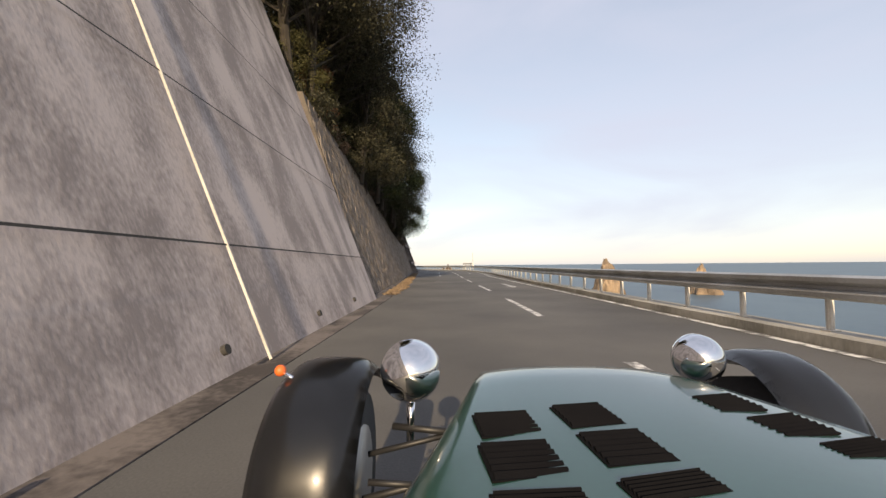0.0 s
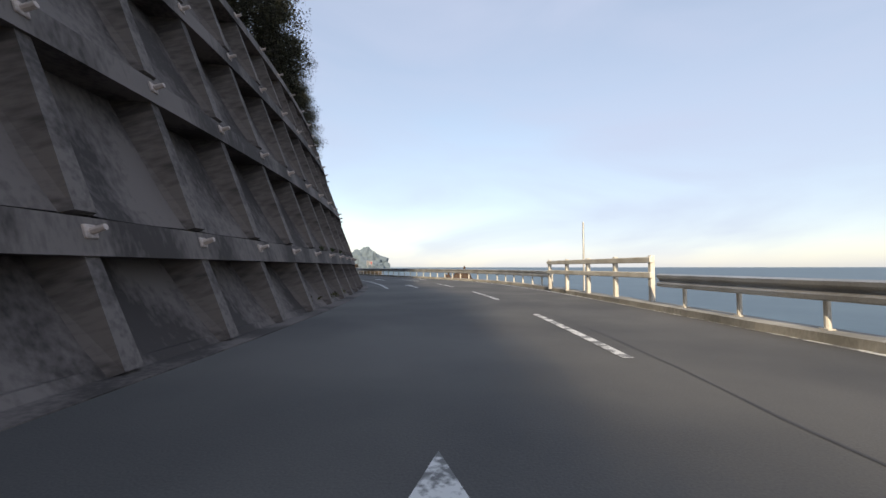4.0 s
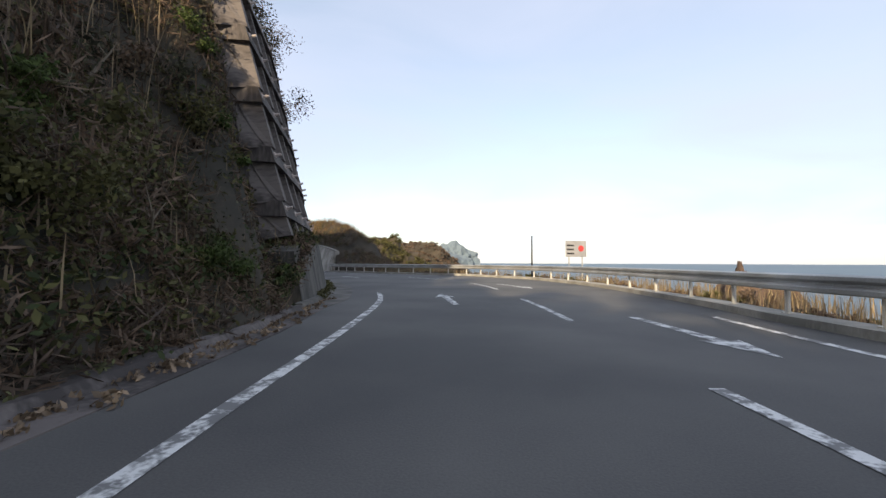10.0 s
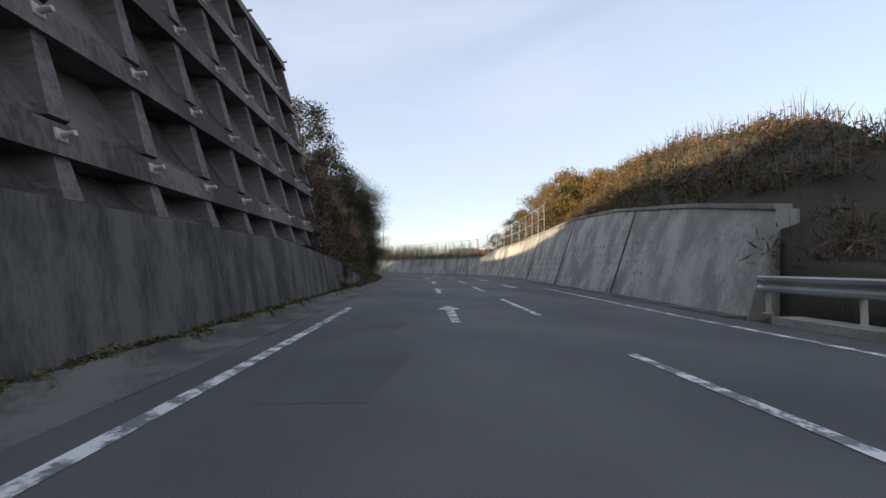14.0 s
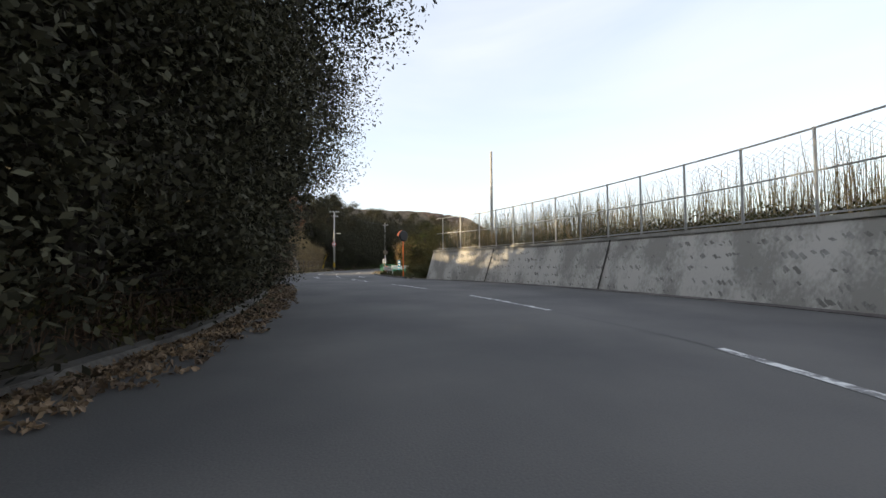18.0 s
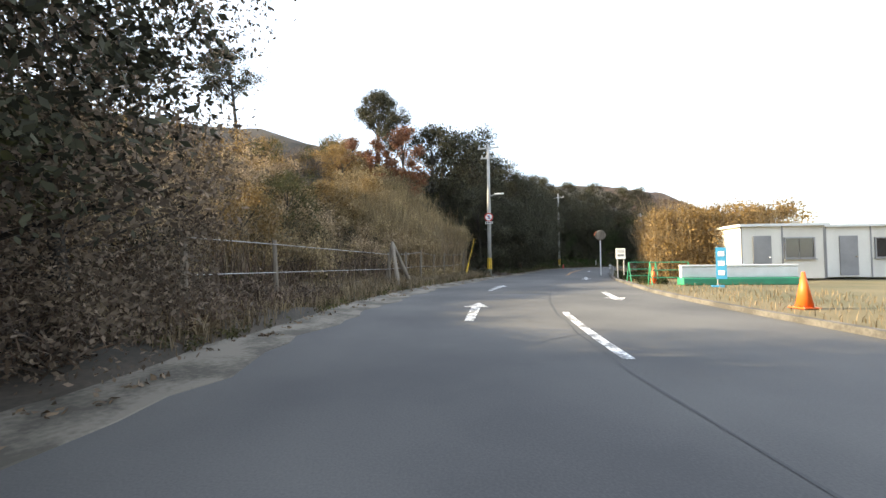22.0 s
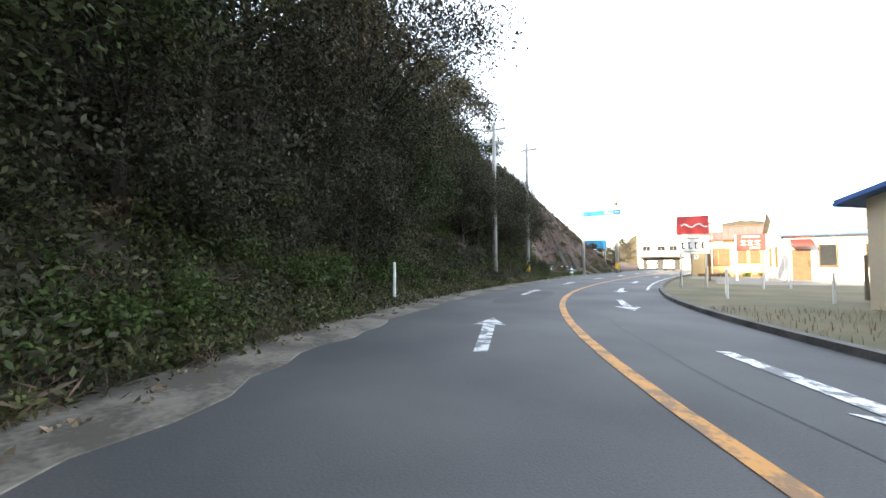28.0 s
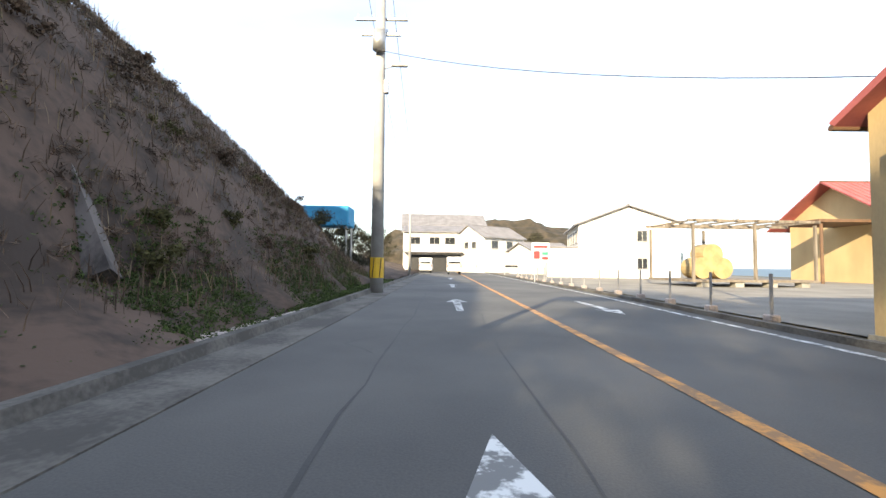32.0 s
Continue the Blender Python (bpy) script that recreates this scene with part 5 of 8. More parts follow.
# trees and shrubs on the edge of the first slope frame, weeds on its ledges
for s in np.arange(58, 101, 2.6):
    d, z = hill_at(s, rng.uniform(-4.6, -3.9))
    plant(("near1", "near2", "dark2"), s, d, z - 0.5, rng.uniform(0.55, 0.8), "dark evergreen tree on the edge of the slope frame", "trees above the frame")
rng3 = np.random.default_rng(181)
cen = []
for q in rng3.uniform(62, 100, 46):
    z = 1.38 if rng3.uniform() < 0.7 else 3.65
    cen += [(*at(q + rng3.normal() * 0.25, LEFT(q) + 0.03 - 0.34 * z - 0.12, z + 0.26), 0.13) for _ in range(4)]
for q, k in ((88.5, 0.3), (90.6, 0.5), (92.8, 0.45), (95.4, 0.35), (97.4, 0.4)):
    cen += [(*at(q + rng3.normal() * 0.4, LEFT(q) - 0.05 + rng3.normal() * 0.14, rng3.uniform(0.1, 0.55)), k * 0.7) for _ in range(9)]
v, f = leaf_cloud(rng3, cen, 80, 0.06)
stuff("weeds", mesh_np("weeds", v, f, M["leaf_green2"]), "dark weeds on the ledges and foot of the slope frame", "weeds")
# the brush slope: dark trees above, tangled shrubs all over it
for s, o, k in ((101.5, -6.2, 0.8), (103.5, -5.2, 0.75), (106, -6.8, 0.85), (108.5, -5.6, 0.7), (111, -7.4, 0.8), (114.5, -6.6, 0.6)):
    d, z = hill_at(s, o)
    plant(("near1", "near2"), s, d, z - 0.8, k, "dark scrubby tree on the brush slope", "trees on the brush slope")
bushes(501, slope_rows(511, 75, 101.5, 130.5, -2.6, -8.5, 0.5, 1.0), "brush", 0.085, "tangled brown brush on the steep slope")
bushes(502, slope_rows(512, 26, 101.5, 130.5, -2.2, -8.5, 0.6, 1.2), "leaf_dark", 0.075, "dark evergreen shrubs on the steep slope")
bushes(503, slope_rows(513, 22, 101.5, 130.5, -1.2, -9, 0.5, 0.9), "leaf_olive", 0.075, "dull olive shrubs on the steep slope")
bushes(504, slope_rows(514, 26, 103, 130.5, -0.5, -2.8, 0.25, 0.6), "leaf_green", 0.06, "green shrubs low on the slope")
bushes(505, slope_rows(515, 20, 103, 130.5, -0.5, -2.4, 0.25, 0.55), "brush", 0.07, "brown shrubs low on the slope")
bushes(506, slope_rows(516, 14, 108, 130, -3.0, -7.0, 0.5, 0.9), "leaf_rust", 0.075, "rust-brown shrubs on the steep slope")
undergrowth(600, 1500, 102, 131, -0.1, -3.8, "bank_leaf", 0.13, 0.18, "pale weeds low on the slope")
undergrowth(601, 1800, 102, 131, -0.1, -4.5, "brush", 0.2, 0.25, "dead stems low on the slope")
reeds(182, 1000, 104, 128, -2.5, -8, 1.8, "reed", "tall bare pale stems on the slope", 0.011, 0.35)
litter(183, 1600, 101, 131, -0.6, 0.55)
# above the second frame and at its end
undergrowth(602, 1100, 134, 171, -2.9, -5.6, "brush", 0.26, 0.8, "dense brown brush on the edge above the frame")
undergrowth(603, 500, 134, 168, -2.9, -5.6, "leaf_dark", 0.22, 0.8, "dark evergreen cover on the edge above the frame")
bushes(507, slope_rows(517, 60, 134, 170, -2.9, -5.8, 0.9, 1.7), "brush", 0.085, "brown brush along the top of the slope frame")
bushes(508, slope_rows(518, 34, 134, 168, -2.9, -5.8, 0.9, 1.8), "leaf_dark", 0.085, "dark shrubs along the top of the slope frame")
bushes(541, slope_rows(551, 22, 171, 181, -0.7, -2.6, 0.6, 1.15), "brush", 0.08, "brown brush at the end of the wall")
bushes(542, slope_rows(552, 12, 172, 182, -0.7, -2.6, 0.6, 1.0), "leaf_olive", 0.075, "olive brush at the end of the wall")
for s in np.arange(170.5, 184, 0.75):
    d, z = hill_at(s, rng.uniform(-3.4, -1.4))
    shrub(("brush", "brush", "olive")[int(rng.integers(3))], s, d, z - 0.1, rng.uniform(0.6, 1.1), "brown shrub at the end of the slope frame", "shrubs on the bank")
cen = [(*at(q, LEFT(q) + rng3.uniform(-0.1, 0.05), 0.12), 0.10) for q in rng3.uniform(131, 176, 420)]
v, f = leaf_cloud(rng3, cen, 30, 0.06)
stuff("weeds", mesh_np("weeds", v, f, M["leaf_olive"]), "weeds and dead grass along the wall's foot", "weeds")


def tussock(seed, s, d, z, n, length, mt, label):
    """A fountain of long arching grass blades."""
    r = np.random.default_rng(seed)
    c = np.array(at(s, d, z))
    ang, ln = r.uniform(0, 2 * math.pi, n), length * r.uniform(0.6, 1.15, n)
    el = r.uniform(0.75, 1.45, n)
    way = np.stack([np.cos(ang), np.sin(ang), np.zeros(n)], 1)
    side = np.stack([-np.sin(ang), np.cos(ang), np.zeros(n)], 1)
    rows = []
    for k in (0.0, 0.3, 0.55, 0.8, 1.0):
        p = c + way * (0.06 + ln * np.cos(el) * k + 0.22 * ln * k ** 2)[:, None]
        p[:, 2] += ln * np.sin(el) * k - 0.42 * ln * k ** 2.4
        w = 0.014 * (1.0 - 0.8 * k)
        rows += [p - side * w, p + side * w]
    v = np.stack(rows, 1).reshape(-1, 3)
    b = np.arange(n)[:, None] * 10
    f = np.concatenate([b + np.array([[2 * i, 2 * i + 1, 2 * i + 3, 2 * i + 2]]) for i in range(4)])
    tagged(new("grass_tussock", mesh_np("grass_tussock", v, f, M[mt])), label, "grass", "pampas tussocks")


for i in range(44):
    s = rng.uniform(176, 195)
    o = rng.uniform(-4.6, -1.3)
    d, z = hill_at(s, o)
    tussock(300 + i, s, d, z + 0.25, 240, rng.uniform(1.2, 2.1), ("pampas", "reed", "pampas")[i % 3], "pale dry pampas tussock arching over the bank")
undergrowth(184, 2600, 173, 200, 0.05, -1.8, "bank_leaf", 0.13, 0.14, "green and yellow weeds on the bank's foot")
undergrowth(185, 1500, 173, 200, 0.05, -2.2, "brush", 0.18, 0.2, "dead stems on the bank's foot")
litter(186, 1200, 174, 200, -1.2, 0.1)
# before the side lane: grass and weeds, and bamboo behind the lane
reeds(187, 3500, 215.5, 222, -0.3, -3.2, 0.75, "reed", "tan grass at the corner of the side lane", 0.008, 0.8)
undergrowth(188, 500, 214, 222, -0.1, -2.6, "bank_leaf", 0.16, 0.22, "green weeds at the corner of the side lane")
reeds(189, 6500, 219, 236, -6.6, -12, 3.8, "bamboo", "tall tan bamboo behind the side lane", 0.012, 0.35)
undergrowth(190, 900, 219, 238, -7, -13, "leaf_olive", 0.28, 0.8, "olive bamboo leaves behind the side lane")
bushes(509, slope_rows(519, 24, 219, 237, -7.0, -12, 1.0, 1.9, -0.6), "leaf_olive", 0.09, "olive shrubs among the bamboo")
bushes(510, slope_rows(520, 20, 219, 237, -7.0, -12, 1.0, 1.9, -0.6), "brush", 0.09, "brown shrubs among the bamboo")
# sunlit bamboo and brush behind the wire fence
reeds(191, 4200, 250.5, 259.0, -2.4, -7.0, 3.2, "bamboo", "tall golden bamboo behind the fence", 0.010, 0.30)
reeds(192, 2200, 239, 251, -2.8, -9, 2.2, "reed", "tan stalks behind the fence", 0.008, 0.6)
bushes(521, slope_rows(531, 34, 250.5, 260.5, -2.6, -9, 0.9, 1.6, -0.9), "bamboo", 0.10, "golden feathery bamboo behind the fence")
bushes(522, slope_rows(532, 34, 238, 252, -3.0, -12, 0.9, 1.7, -0.3), "pampas", 0.09, "brown brush behind the fence")
bushes(523, slope_rows(533, 24, 238, 253, -2.8, -10, 0.8, 1.5, -0.2), "bamboo", 0.09, "pale dry brush behind the fence")
bushes(524, slope_rows(534, 10, 238, 250, -3.6, -9, 0.8, 1.3, -0.4), "leaf_dark", 0.085, "dark shrubs on the slope behind the fence")
bushes(525, slope_rows(535, 26, 244, 262, -6, -16, 1.0, 1.8, -0.3), "leaf_gold", 0.09, "golden shrubs on the slope behind the fence")
bushes(526, slope_rows(536, 22, 238, 262, -5, -16, 1.0, 1.8, -0.3), "leaf_olive", 0.09, "olive shrubs on the slope behind the fence")
for i in range(16):
    s = rng.uniform(236.5, 256)
    d, z = hill_at(s, rng.uniform(-1.6, -0.6))
    tussock(400 + i, s, d, z, 90, rng.uniform(0.45, 0.8), "reed", "dry grass tussock on the fence verge")
# the roadside bank: pale weeds, ivy and fallen leaves at its foot
undergrowth(194, 2600, 282, 322, -0.1, -3.0, "bank_leaf", 0.16, 0.28, "pale green weeds and ivy on the bank")
undergrowth(195, 1400, 262, 322, -0.2, -3.4, "leaf_green", 0.17, 0.3, "green weeds on the bank")
litter(196, 2600, 262, 322, -1.8, 0.35)
bushes(543, slope_rows(553, 26, 304, 320, -1.3, -4.5, 0.7, 1.4), "leaf_dark", 0.07, "dense dark bushes on the bank")
bushes(544, slope_rows(554, 16, 303, 321, -1.0, -3.5, 0.5, 1.0), "leaf_green", 0.065, "green bushes on the bank")
bushes(545, slope_rows(555, 16, 264, 303, -1.0, -3.0, 0.5, 0.9), "leaf_green", 0.065, "green bushes among the dark wood")
bushes(546, slope_rows(556, 14, 268, 318, -0.9, -3.0, 0.4, 0.8), "brown_leaf", 0.065, "dead brown bushes on the bank")
# scrub on the bare hillside
bushes(527, slope_rows(537, 50, 318, 356, -2.0, -13, 0.25, 0.65), "brush", 0.08, "low dry scrub on the brown hillside", 120)
bushes(528, slope_rows(538, 24, 318, 356, -2.0, -11, 0.25, 0.5), "leaf_olive", 0.07, "low olive scrub on the brown hillside", 120)


# right side: scrub over the wall and in the field
def scatter_right(rng, n, s0, s1, o0, o1):
    out = np.empty((n, 3))
    for i in range(n):
        s = rng.uniform(s0, s1)
        st = rhill_profile(s)
        d = st[0][0] + rng.uniform(o0, o1)
        out[i] = at(s, d, float(np.interp(d, [p[0] for p in st], [p[1] for p in st])))
    return out


def right_cover(seed, n, s0, s1, o0, o1, leaf, size, puff, label):
    rng = np.random.default_rng(seed)
    cen = [(x, y, z + puff * 0.3, puff * rng.uniform(0.6, 1.2)) for x, y, z in scatter_right(rng, n, s0, s1, o0, o1)]
    twiggy = leaf == "brush"
    v, f = leaf_cloud(rng, cen, 40, size * (1.0 if twiggy else 0.45), 0.75, 0.08 if twiggy else 0.32)
    stuff("scrub", mesh_np("scrub", v, f, M[leaf]), label, "scrub")


def right_reeds(seed, n, s0, s1, o0, o1, height, mt, label, lean=0.25):
    rng = np.random.default_rng(seed)
    v, f = blades(rng, scatter_right(rng, n, s0, s1, o0, o1), height, 0.011, lean)
    stuff("reeds", mesh_np("reeds", v, f, M[mt]), label, "reeds")


right_cover(150, 1800, 157, 190, 0.2, 16, "brush", 0.26, 0.55, "brown brush on the seaward hill")
right_cover(168, 900, 157, 192, 0.6, 14, "leaf_olive", 0.26, 0.6, "olive scrub on the seaward hill")
right_cover(151, 800, 176, 198, 0.9, 6, "leaf_gold", 0.22, 0.6, "golden sunlit scrub above the wall")
right_cover(152, 450, 168, 198, -0.1, 1.6, "leaf_olive", 0.20, 0.4, "olive scrub above the wall")
right_cover(169, 260, 168, 182, 1.5, 7, "leaf_gold", 0.22, 0.4, "golden tips on the seaward hill")
right_reeds(153, 6000, 157, 197, 0.5, 14, 0.9, "brush", "dry brown stalks on the seaward hill", 0.5)
right_reeds(170, 2000, 157, 197, 0.5, 10, 0.8, "reed", "dry grass on the seaward hill", 0.6)
right_reeds(154, 2600, 195, 223, 1.0, 6, 1.1, "reed", "tan reeds behind the fence", 0.4)
right_cover(155, 700, 197, 227, 0.4, 8, "leaf_olive", 0.26, 0.55, "scrub behind the fence")
right_reeds(197, 2600, 203, 224, 0.7, 5, 2.0, "bamboo", "tall feathery bamboo behind the fence", 0.35)
right_reeds(198, 2000, 212, 226, 0.7, 5, 2.4, "leaf_olive", "green bamboo stalks behind the fence", 0.4)
right_cover(199, 500, 205, 226, 0.6, 5, "leaf_olive", 0.26, 0.8, "olive leaves among the bamboo")
for s in np.arange(180.5, 199, 1.15):
    st = rhill_profile(s)
    k = min(1.0, 0.62 + 0.07 * (s - 180.5)) * (1.0 if s < 193 else 0.7)
    plant(("gold1", "gold1", "gold1", "olive1"), s, st[1][0] + rng.uniform(1.7, 3.6), st[1][1] - 0.5, k * rng.uniform(0.9, 1.1), "golden autumn tree above the seaward wall", "trees above the seaward wall")
for s in (183.5, 185.2):
    st = rhill_profile(s)
    plant(("near3",), s, st[2][0] - 0.1, st[2][1] - 0.5, 0.42, "dark tree above the seaward wall", "trees above the seaward wall")


# ---- guardrails ----
def guardrail(s0, s1, gap, style, label, dfun=RAIL, foot=0.14, group="guardrails"):
    """Posts with a beam along the lane; each run is one thing."""
    root = thing("guardrail", Matrix(), label, "guardrail", group)
    posts = "rail_white" if style != "steel" else "steel"
    n = int((s1 - s0) / gap)
    pm = bpy.data.meshes.new("post")
    b = joined(rod(0.045, 0.045, 0.62 if style == "pipe" else 0.70, seg=10), box(0.14, 0.14, 0.02))
    b.to_mesh(pm)
    b.free()
    pm.materials.append(M[posts])
    for i in range(n + 1):
        s = s0 + 0.2 + i * gap
        ob = new("post", pm)
        ob.parent = root
        ob.matrix_world = turned(s, dfun(s) + (0.0 if style == "pipe" else 0.06), foot)

    def tube(name, z, r, off, mt, seg=8):
        sweep(name, s0, s1, 1.1, lambda s: [(dfun(s) + off + r * math.cos(2 * math.pi * k / seg), z + r * math.sin(2 * math.pi * k / seg)) for k in range(seg)], M[mt], closed=True, parent=root, smooth=True)
    if style == "pipe":
        tube("top_rail", 0.74, 0.075, -0.02, "steel", 10)
        tube("lower_rail", 0.46, 0.035, -0.05, "rail_white")
    else:
        z0 = 0.56 if foot > 0.05 else 0.44
        sweep("beam", s0, s1, 1.1, lambda s: [(dfun(s) + a, z0 + z) for a, z in ((-0.02, 0.0), (-0.09, 0.03), (-0.09, 0.09), (-0.03, 0.14), (-0.03, 0.18), (-0.09, 0.23), (-0.09, 0.29), (-0.02, 0.32), (-0.005, 0.30),
                                                                       (-0.07, 0.27), (-0.07, 0.24), (-0.01, 0.19), (-0.01, 0.13), (-0.07, 0.08), (-0.07, 0.05), (-0.005, 0.02))], M["steel"], closed=True, parent=root)
    return root


guardrail(-58, 60, 1.5, "beam", "long sea-side guardrail with weathered steel beam and white posts")
guardrail(67.6, 124.0, 1.25, "beam", "sea-side guardrail with wide steel beam on white posts")
guardrail(124.2, 164.5, 1.6, "beam", "weathered guardrail round the outer bend")
guardrail(229.8, 236.6, 1.6, "steel", "short steel guardrail in the grass", lambda s: 6.1 + 0.06 * (s - 230), 0.0)
guardrail(259.4, 263.4, 1.3, "steel", "short white-grey guardrail beside the verge", lambda s: 5.0 + 0.03 * (s - 260), 0.0)

# raised rail and gate posts at the gap in the guardrail
g = thing("railing_gate", turned(63.8, RAIL(63.8) - 0.1, 0.0), "raised white railing closing the guardrail's gap", "railing")
for y in (-3.4, -1.7, 0.0, 1.7, 3.4):
    part("post", box(0.12, 0.12, 1.25, 0, y, 0.1, 0.01), M["rail_white"], g)
for z in (0.75, 1.15):
    part("rail", box(0.10, 7.0, 0.16, -0.06, 0, z, 0.02), M["rail_white"], g)


def slim_pole(s, d, h, r, label, mt="steel", z=0.0, lean=0.0):
    t = thing("pole", turned(s, d, z) @ Euler((0, radians(lean), 0)).to_matrix().to_4x4(), label, "pole")
    part("shaft", rod(r, r * 0.7, h), M[mt], t)
    part("cap", sphere(r * 0.8, 0, 0, h, u=8, v=6), M[mt], t)
    return t


slim_pole(67.0, 7.6, 3.0, 0.05, "slender grey pole behind the guardrail")
slim_pole(141.5, 10.9, 2.85, 0.06, "slender dark pole behind the guardrail", "black")
slim_pole(219.8, 10.2, 8.4, 0.11, "tapered concrete pole behind the fence", "pole_concrete")
slim_pole(336.0, 6.1, 8.3, 0.10, "bare slender concrete pole beside the ochre restaurant", "pole_concrete", lean=-1.5)


# ---- sea rocks and islands ----
def rock_mesh(name, sx, sy, sz, seed, material, sub=3, peak=0.0):
    bm = bmesh.new()
    bmesh.ops.create_icosphere(bm, subdivisions=sub, radius=1.0)
    off = Vector((seed * 3.1, seed * 1.7, seed * 0.9))
    for v in bm.verts:
        n = v.co.normalized()
        k = 1 + 0.32 * noise.noise(n * 1.6 + off) + 0.16 * noise.noise(n * 4 + off) + 0.07 * noise.noise(n * 9 + off)
        v.co = Vector((n.x * sx * k * (1 - peak * max(0, n.z)), n.y * sy * k * (1 - peak * max(0, n.z)), n.z * sz * k))
    me = bpy.data.meshes.new(name)
    bm.to_mesh(me)
    bm.free()
    me.materials.append(material)
    return me


def rock(s, d, z, sx, sy, sz, seed, label, peak=0.3, mt="rock", group="sea rocks"):
    ob = new("sea_rock", rock_mesh("sea_rock", sx, sy, sz, seed, M[mt], 4, peak))
    ob.matrix_world = turned(s, d, z, seed * 40)
    tagged(ob, label, "rock", group)


rock(68.5, 34.7, -4.8, 3.0, 2.4, 5.6, 2, "tall tan sea rock with a slanted top", 0.25)
rock(69.8, 36.8, -5.0, 3.4, 2.6, 4.6, 5, "tan sea rock sloping into the water", 0.3)
rock(67.7, 55.8, -5.0, 3.2, 2.6, 5.8, 7, "small pinnacle rock in the sea", 0.85)
for i, (s, d, h, w) in enumerate(((141, 40, 4.9, 3.0), (143, 44, 5.2, 2.6), (144.5, 50, 5.9, 2.4), (146, 54, 4.9, 3.4), (139, 34, 4.6, 2.2), (120, 22, 1.6, 2.6), (126, 27, 2.2, 2.2))):
    rock(s, d, -5.2, w, w * 0.8, h, 11 + i, "dark jagged rock standing in the sea", 0.6, "cliff")
for i, (s, d, w) in enumerate(((84, 15, 1.2), (88, 19, 1.6), (93, 17, 1.0), (98, 22, 1.8), (104, 18, 1.3), (78, 22, 1.5), (110, 24, 2.0))):
    rock(s, d, -5.1, w * 1.6, w, 0.8, 31 + i, "low brown rock awash near the shore", 0.1)


def mound(name, x, y, z, sx, sy, sz, seed, mt, label):
    ob = new(name, rock_mesh(name, sx, sy, sz, seed, M[mt], 5, 0.15))
    ob.location = (x, y, z)
    tagged(ob, label, "headland", kind="structure")
    return ob


HEAD = at(200, 78)
mound("headland_1", HEAD.x, HEAD.y, -6.5, 22, 18, 14.0, 3, "bank", "brown rocky headland by the sea")
HEAD2 = at(187, 31)
mound("headland_2", HEAD2.x, HEAD2.y, -6.5, 9, 8, 11.0, 8, "bank", "low brush-covered knoll by the sea")
# distance haze is mixed into the islands' own blue-grey; the air is clear
M["haze_tint"] = mat("haze_tinted_hill", (0.13, 0.17, 0.20), (0.11, 0.145, 0.175), 1.0, 0.01, 0.1, 0.0)
mound("island_1", -150.0, 680.0, -8, 46, 40, 36, 4, "haze_tint", "island far out at sea, its haze put into a pale colour")
mound("island_2", -380.0, 609.0, -8, 55, 40, 44, 9, "haze_tint", "island behind the cream building, its haze put into a pale colour")
rng = np.random.default_rng(77)
for base, name, n, mt, sp in ((HEAD, "headland", 2600, "brush", (20.5, 16.5, 7.6)), (HEAD2, "knoll", 1800, "leaf_olive", (8.4, 7.4, 4.6))):
    src = bpy.data.objects["headland_1" if name == "headland" else "headland_2"]
    tops = [src.location + q.co for q in src.data.vertices if src.location.z + q.co.z > -4.0]
    cen = []
    for _ in range(n):
        q = tops[int(rng.integers(len(tops)))]
        cen.append((q.x + rng.uniform(-0.5, 0.5), q.y + rng.uniform(-0.5, 0.5), q.z + 0.1, 0.6))
    v, f = leaf_cloud(rng, cen, 26, 0.30)
    stuff("scrub", mesh_np("scrub", v, f, M[mt]), "scrub covering the %s" % name, "scrub")


# ---- roadside sign on the bend ----
def two_leg_board(s, d, w, h, z, face, label, turn=0, leg="steel", name="roadside_sign"):
    t = thing(name, turned(s, d, 0.0, turn), label, "sign", "roadside signs")
    for x in (-w * 0.32, w * 0.32):
        part("leg", rod(0.035, 0.035, z + h * 0.9, x, 0.05, -0.1), M[leg], t)
    b = part("board", box(w, 0.05, h, 0, 0, z, 0.008), M[face], t)
    return t, b


def plate(parent, x, z, w, h, mt, y=-0.03, name="lettering", depth=0.012, label=""):
    return part(name, box(w, depth, h, x, y, z), M[mt], parent, label)


t, b = two_leg_board(139.9, 12.8, 1.5, 1.05, 1.45, "board_grey", "roadside sign board coloured grey for shade, with a red roundel, behind the rail", -10)
part("roundel", rod(0.20, 0.20, 0.012, 0, 0, 0, m=Euler((radians(90), 0, 0)).to_matrix().to_4x4(), seg=24), M["red"], b, "red roundel").location = (0.35, -0.026, 2.0)
for i in range(3):
    plate(b, -0.42, 1.62 + i * 0.26, 0.5, 0.10, "black")

# ---- fence on the right wall ----
fence = thing("mesh_fence", Matrix(), "grey chain-link fence along the top of the wall", "fence")
FD = lambda s: RWALL(s) + 0.34 * RTOP(s) + 0.12
FT = lambda s: RTOP(s) + 0.10
pm = bpy.data.meshes.new("fence_post")
bb = rod(0.036, 0.036, 2.15, seg=8)
bb.to_mesh(pm)
bb.free()
pm.materials.append(M["steel"])
for s in np.arange(186.5, 222, 1.45):
    ob = new("fence_post", pm)
    ob.parent = fence
    ob.matrix_world = turned(s, FD(s), FT(s))
for z in (0.08, 1.1, 2.12):
    sweep("fence_rail", 186.5, 221.8, 0.7, lambda s: [(FD(s) - 0.02, FT(s) + z - 0.02), (FD(s) + 0.02, FT(s) + z - 0.02), (FD(s) + 0.02, FT(s) + z + 0.02), (FD(s) - 0.02, FT(s) + z + 0.02)], M["steel"], closed=True, parent=fence)
v, f = [], []
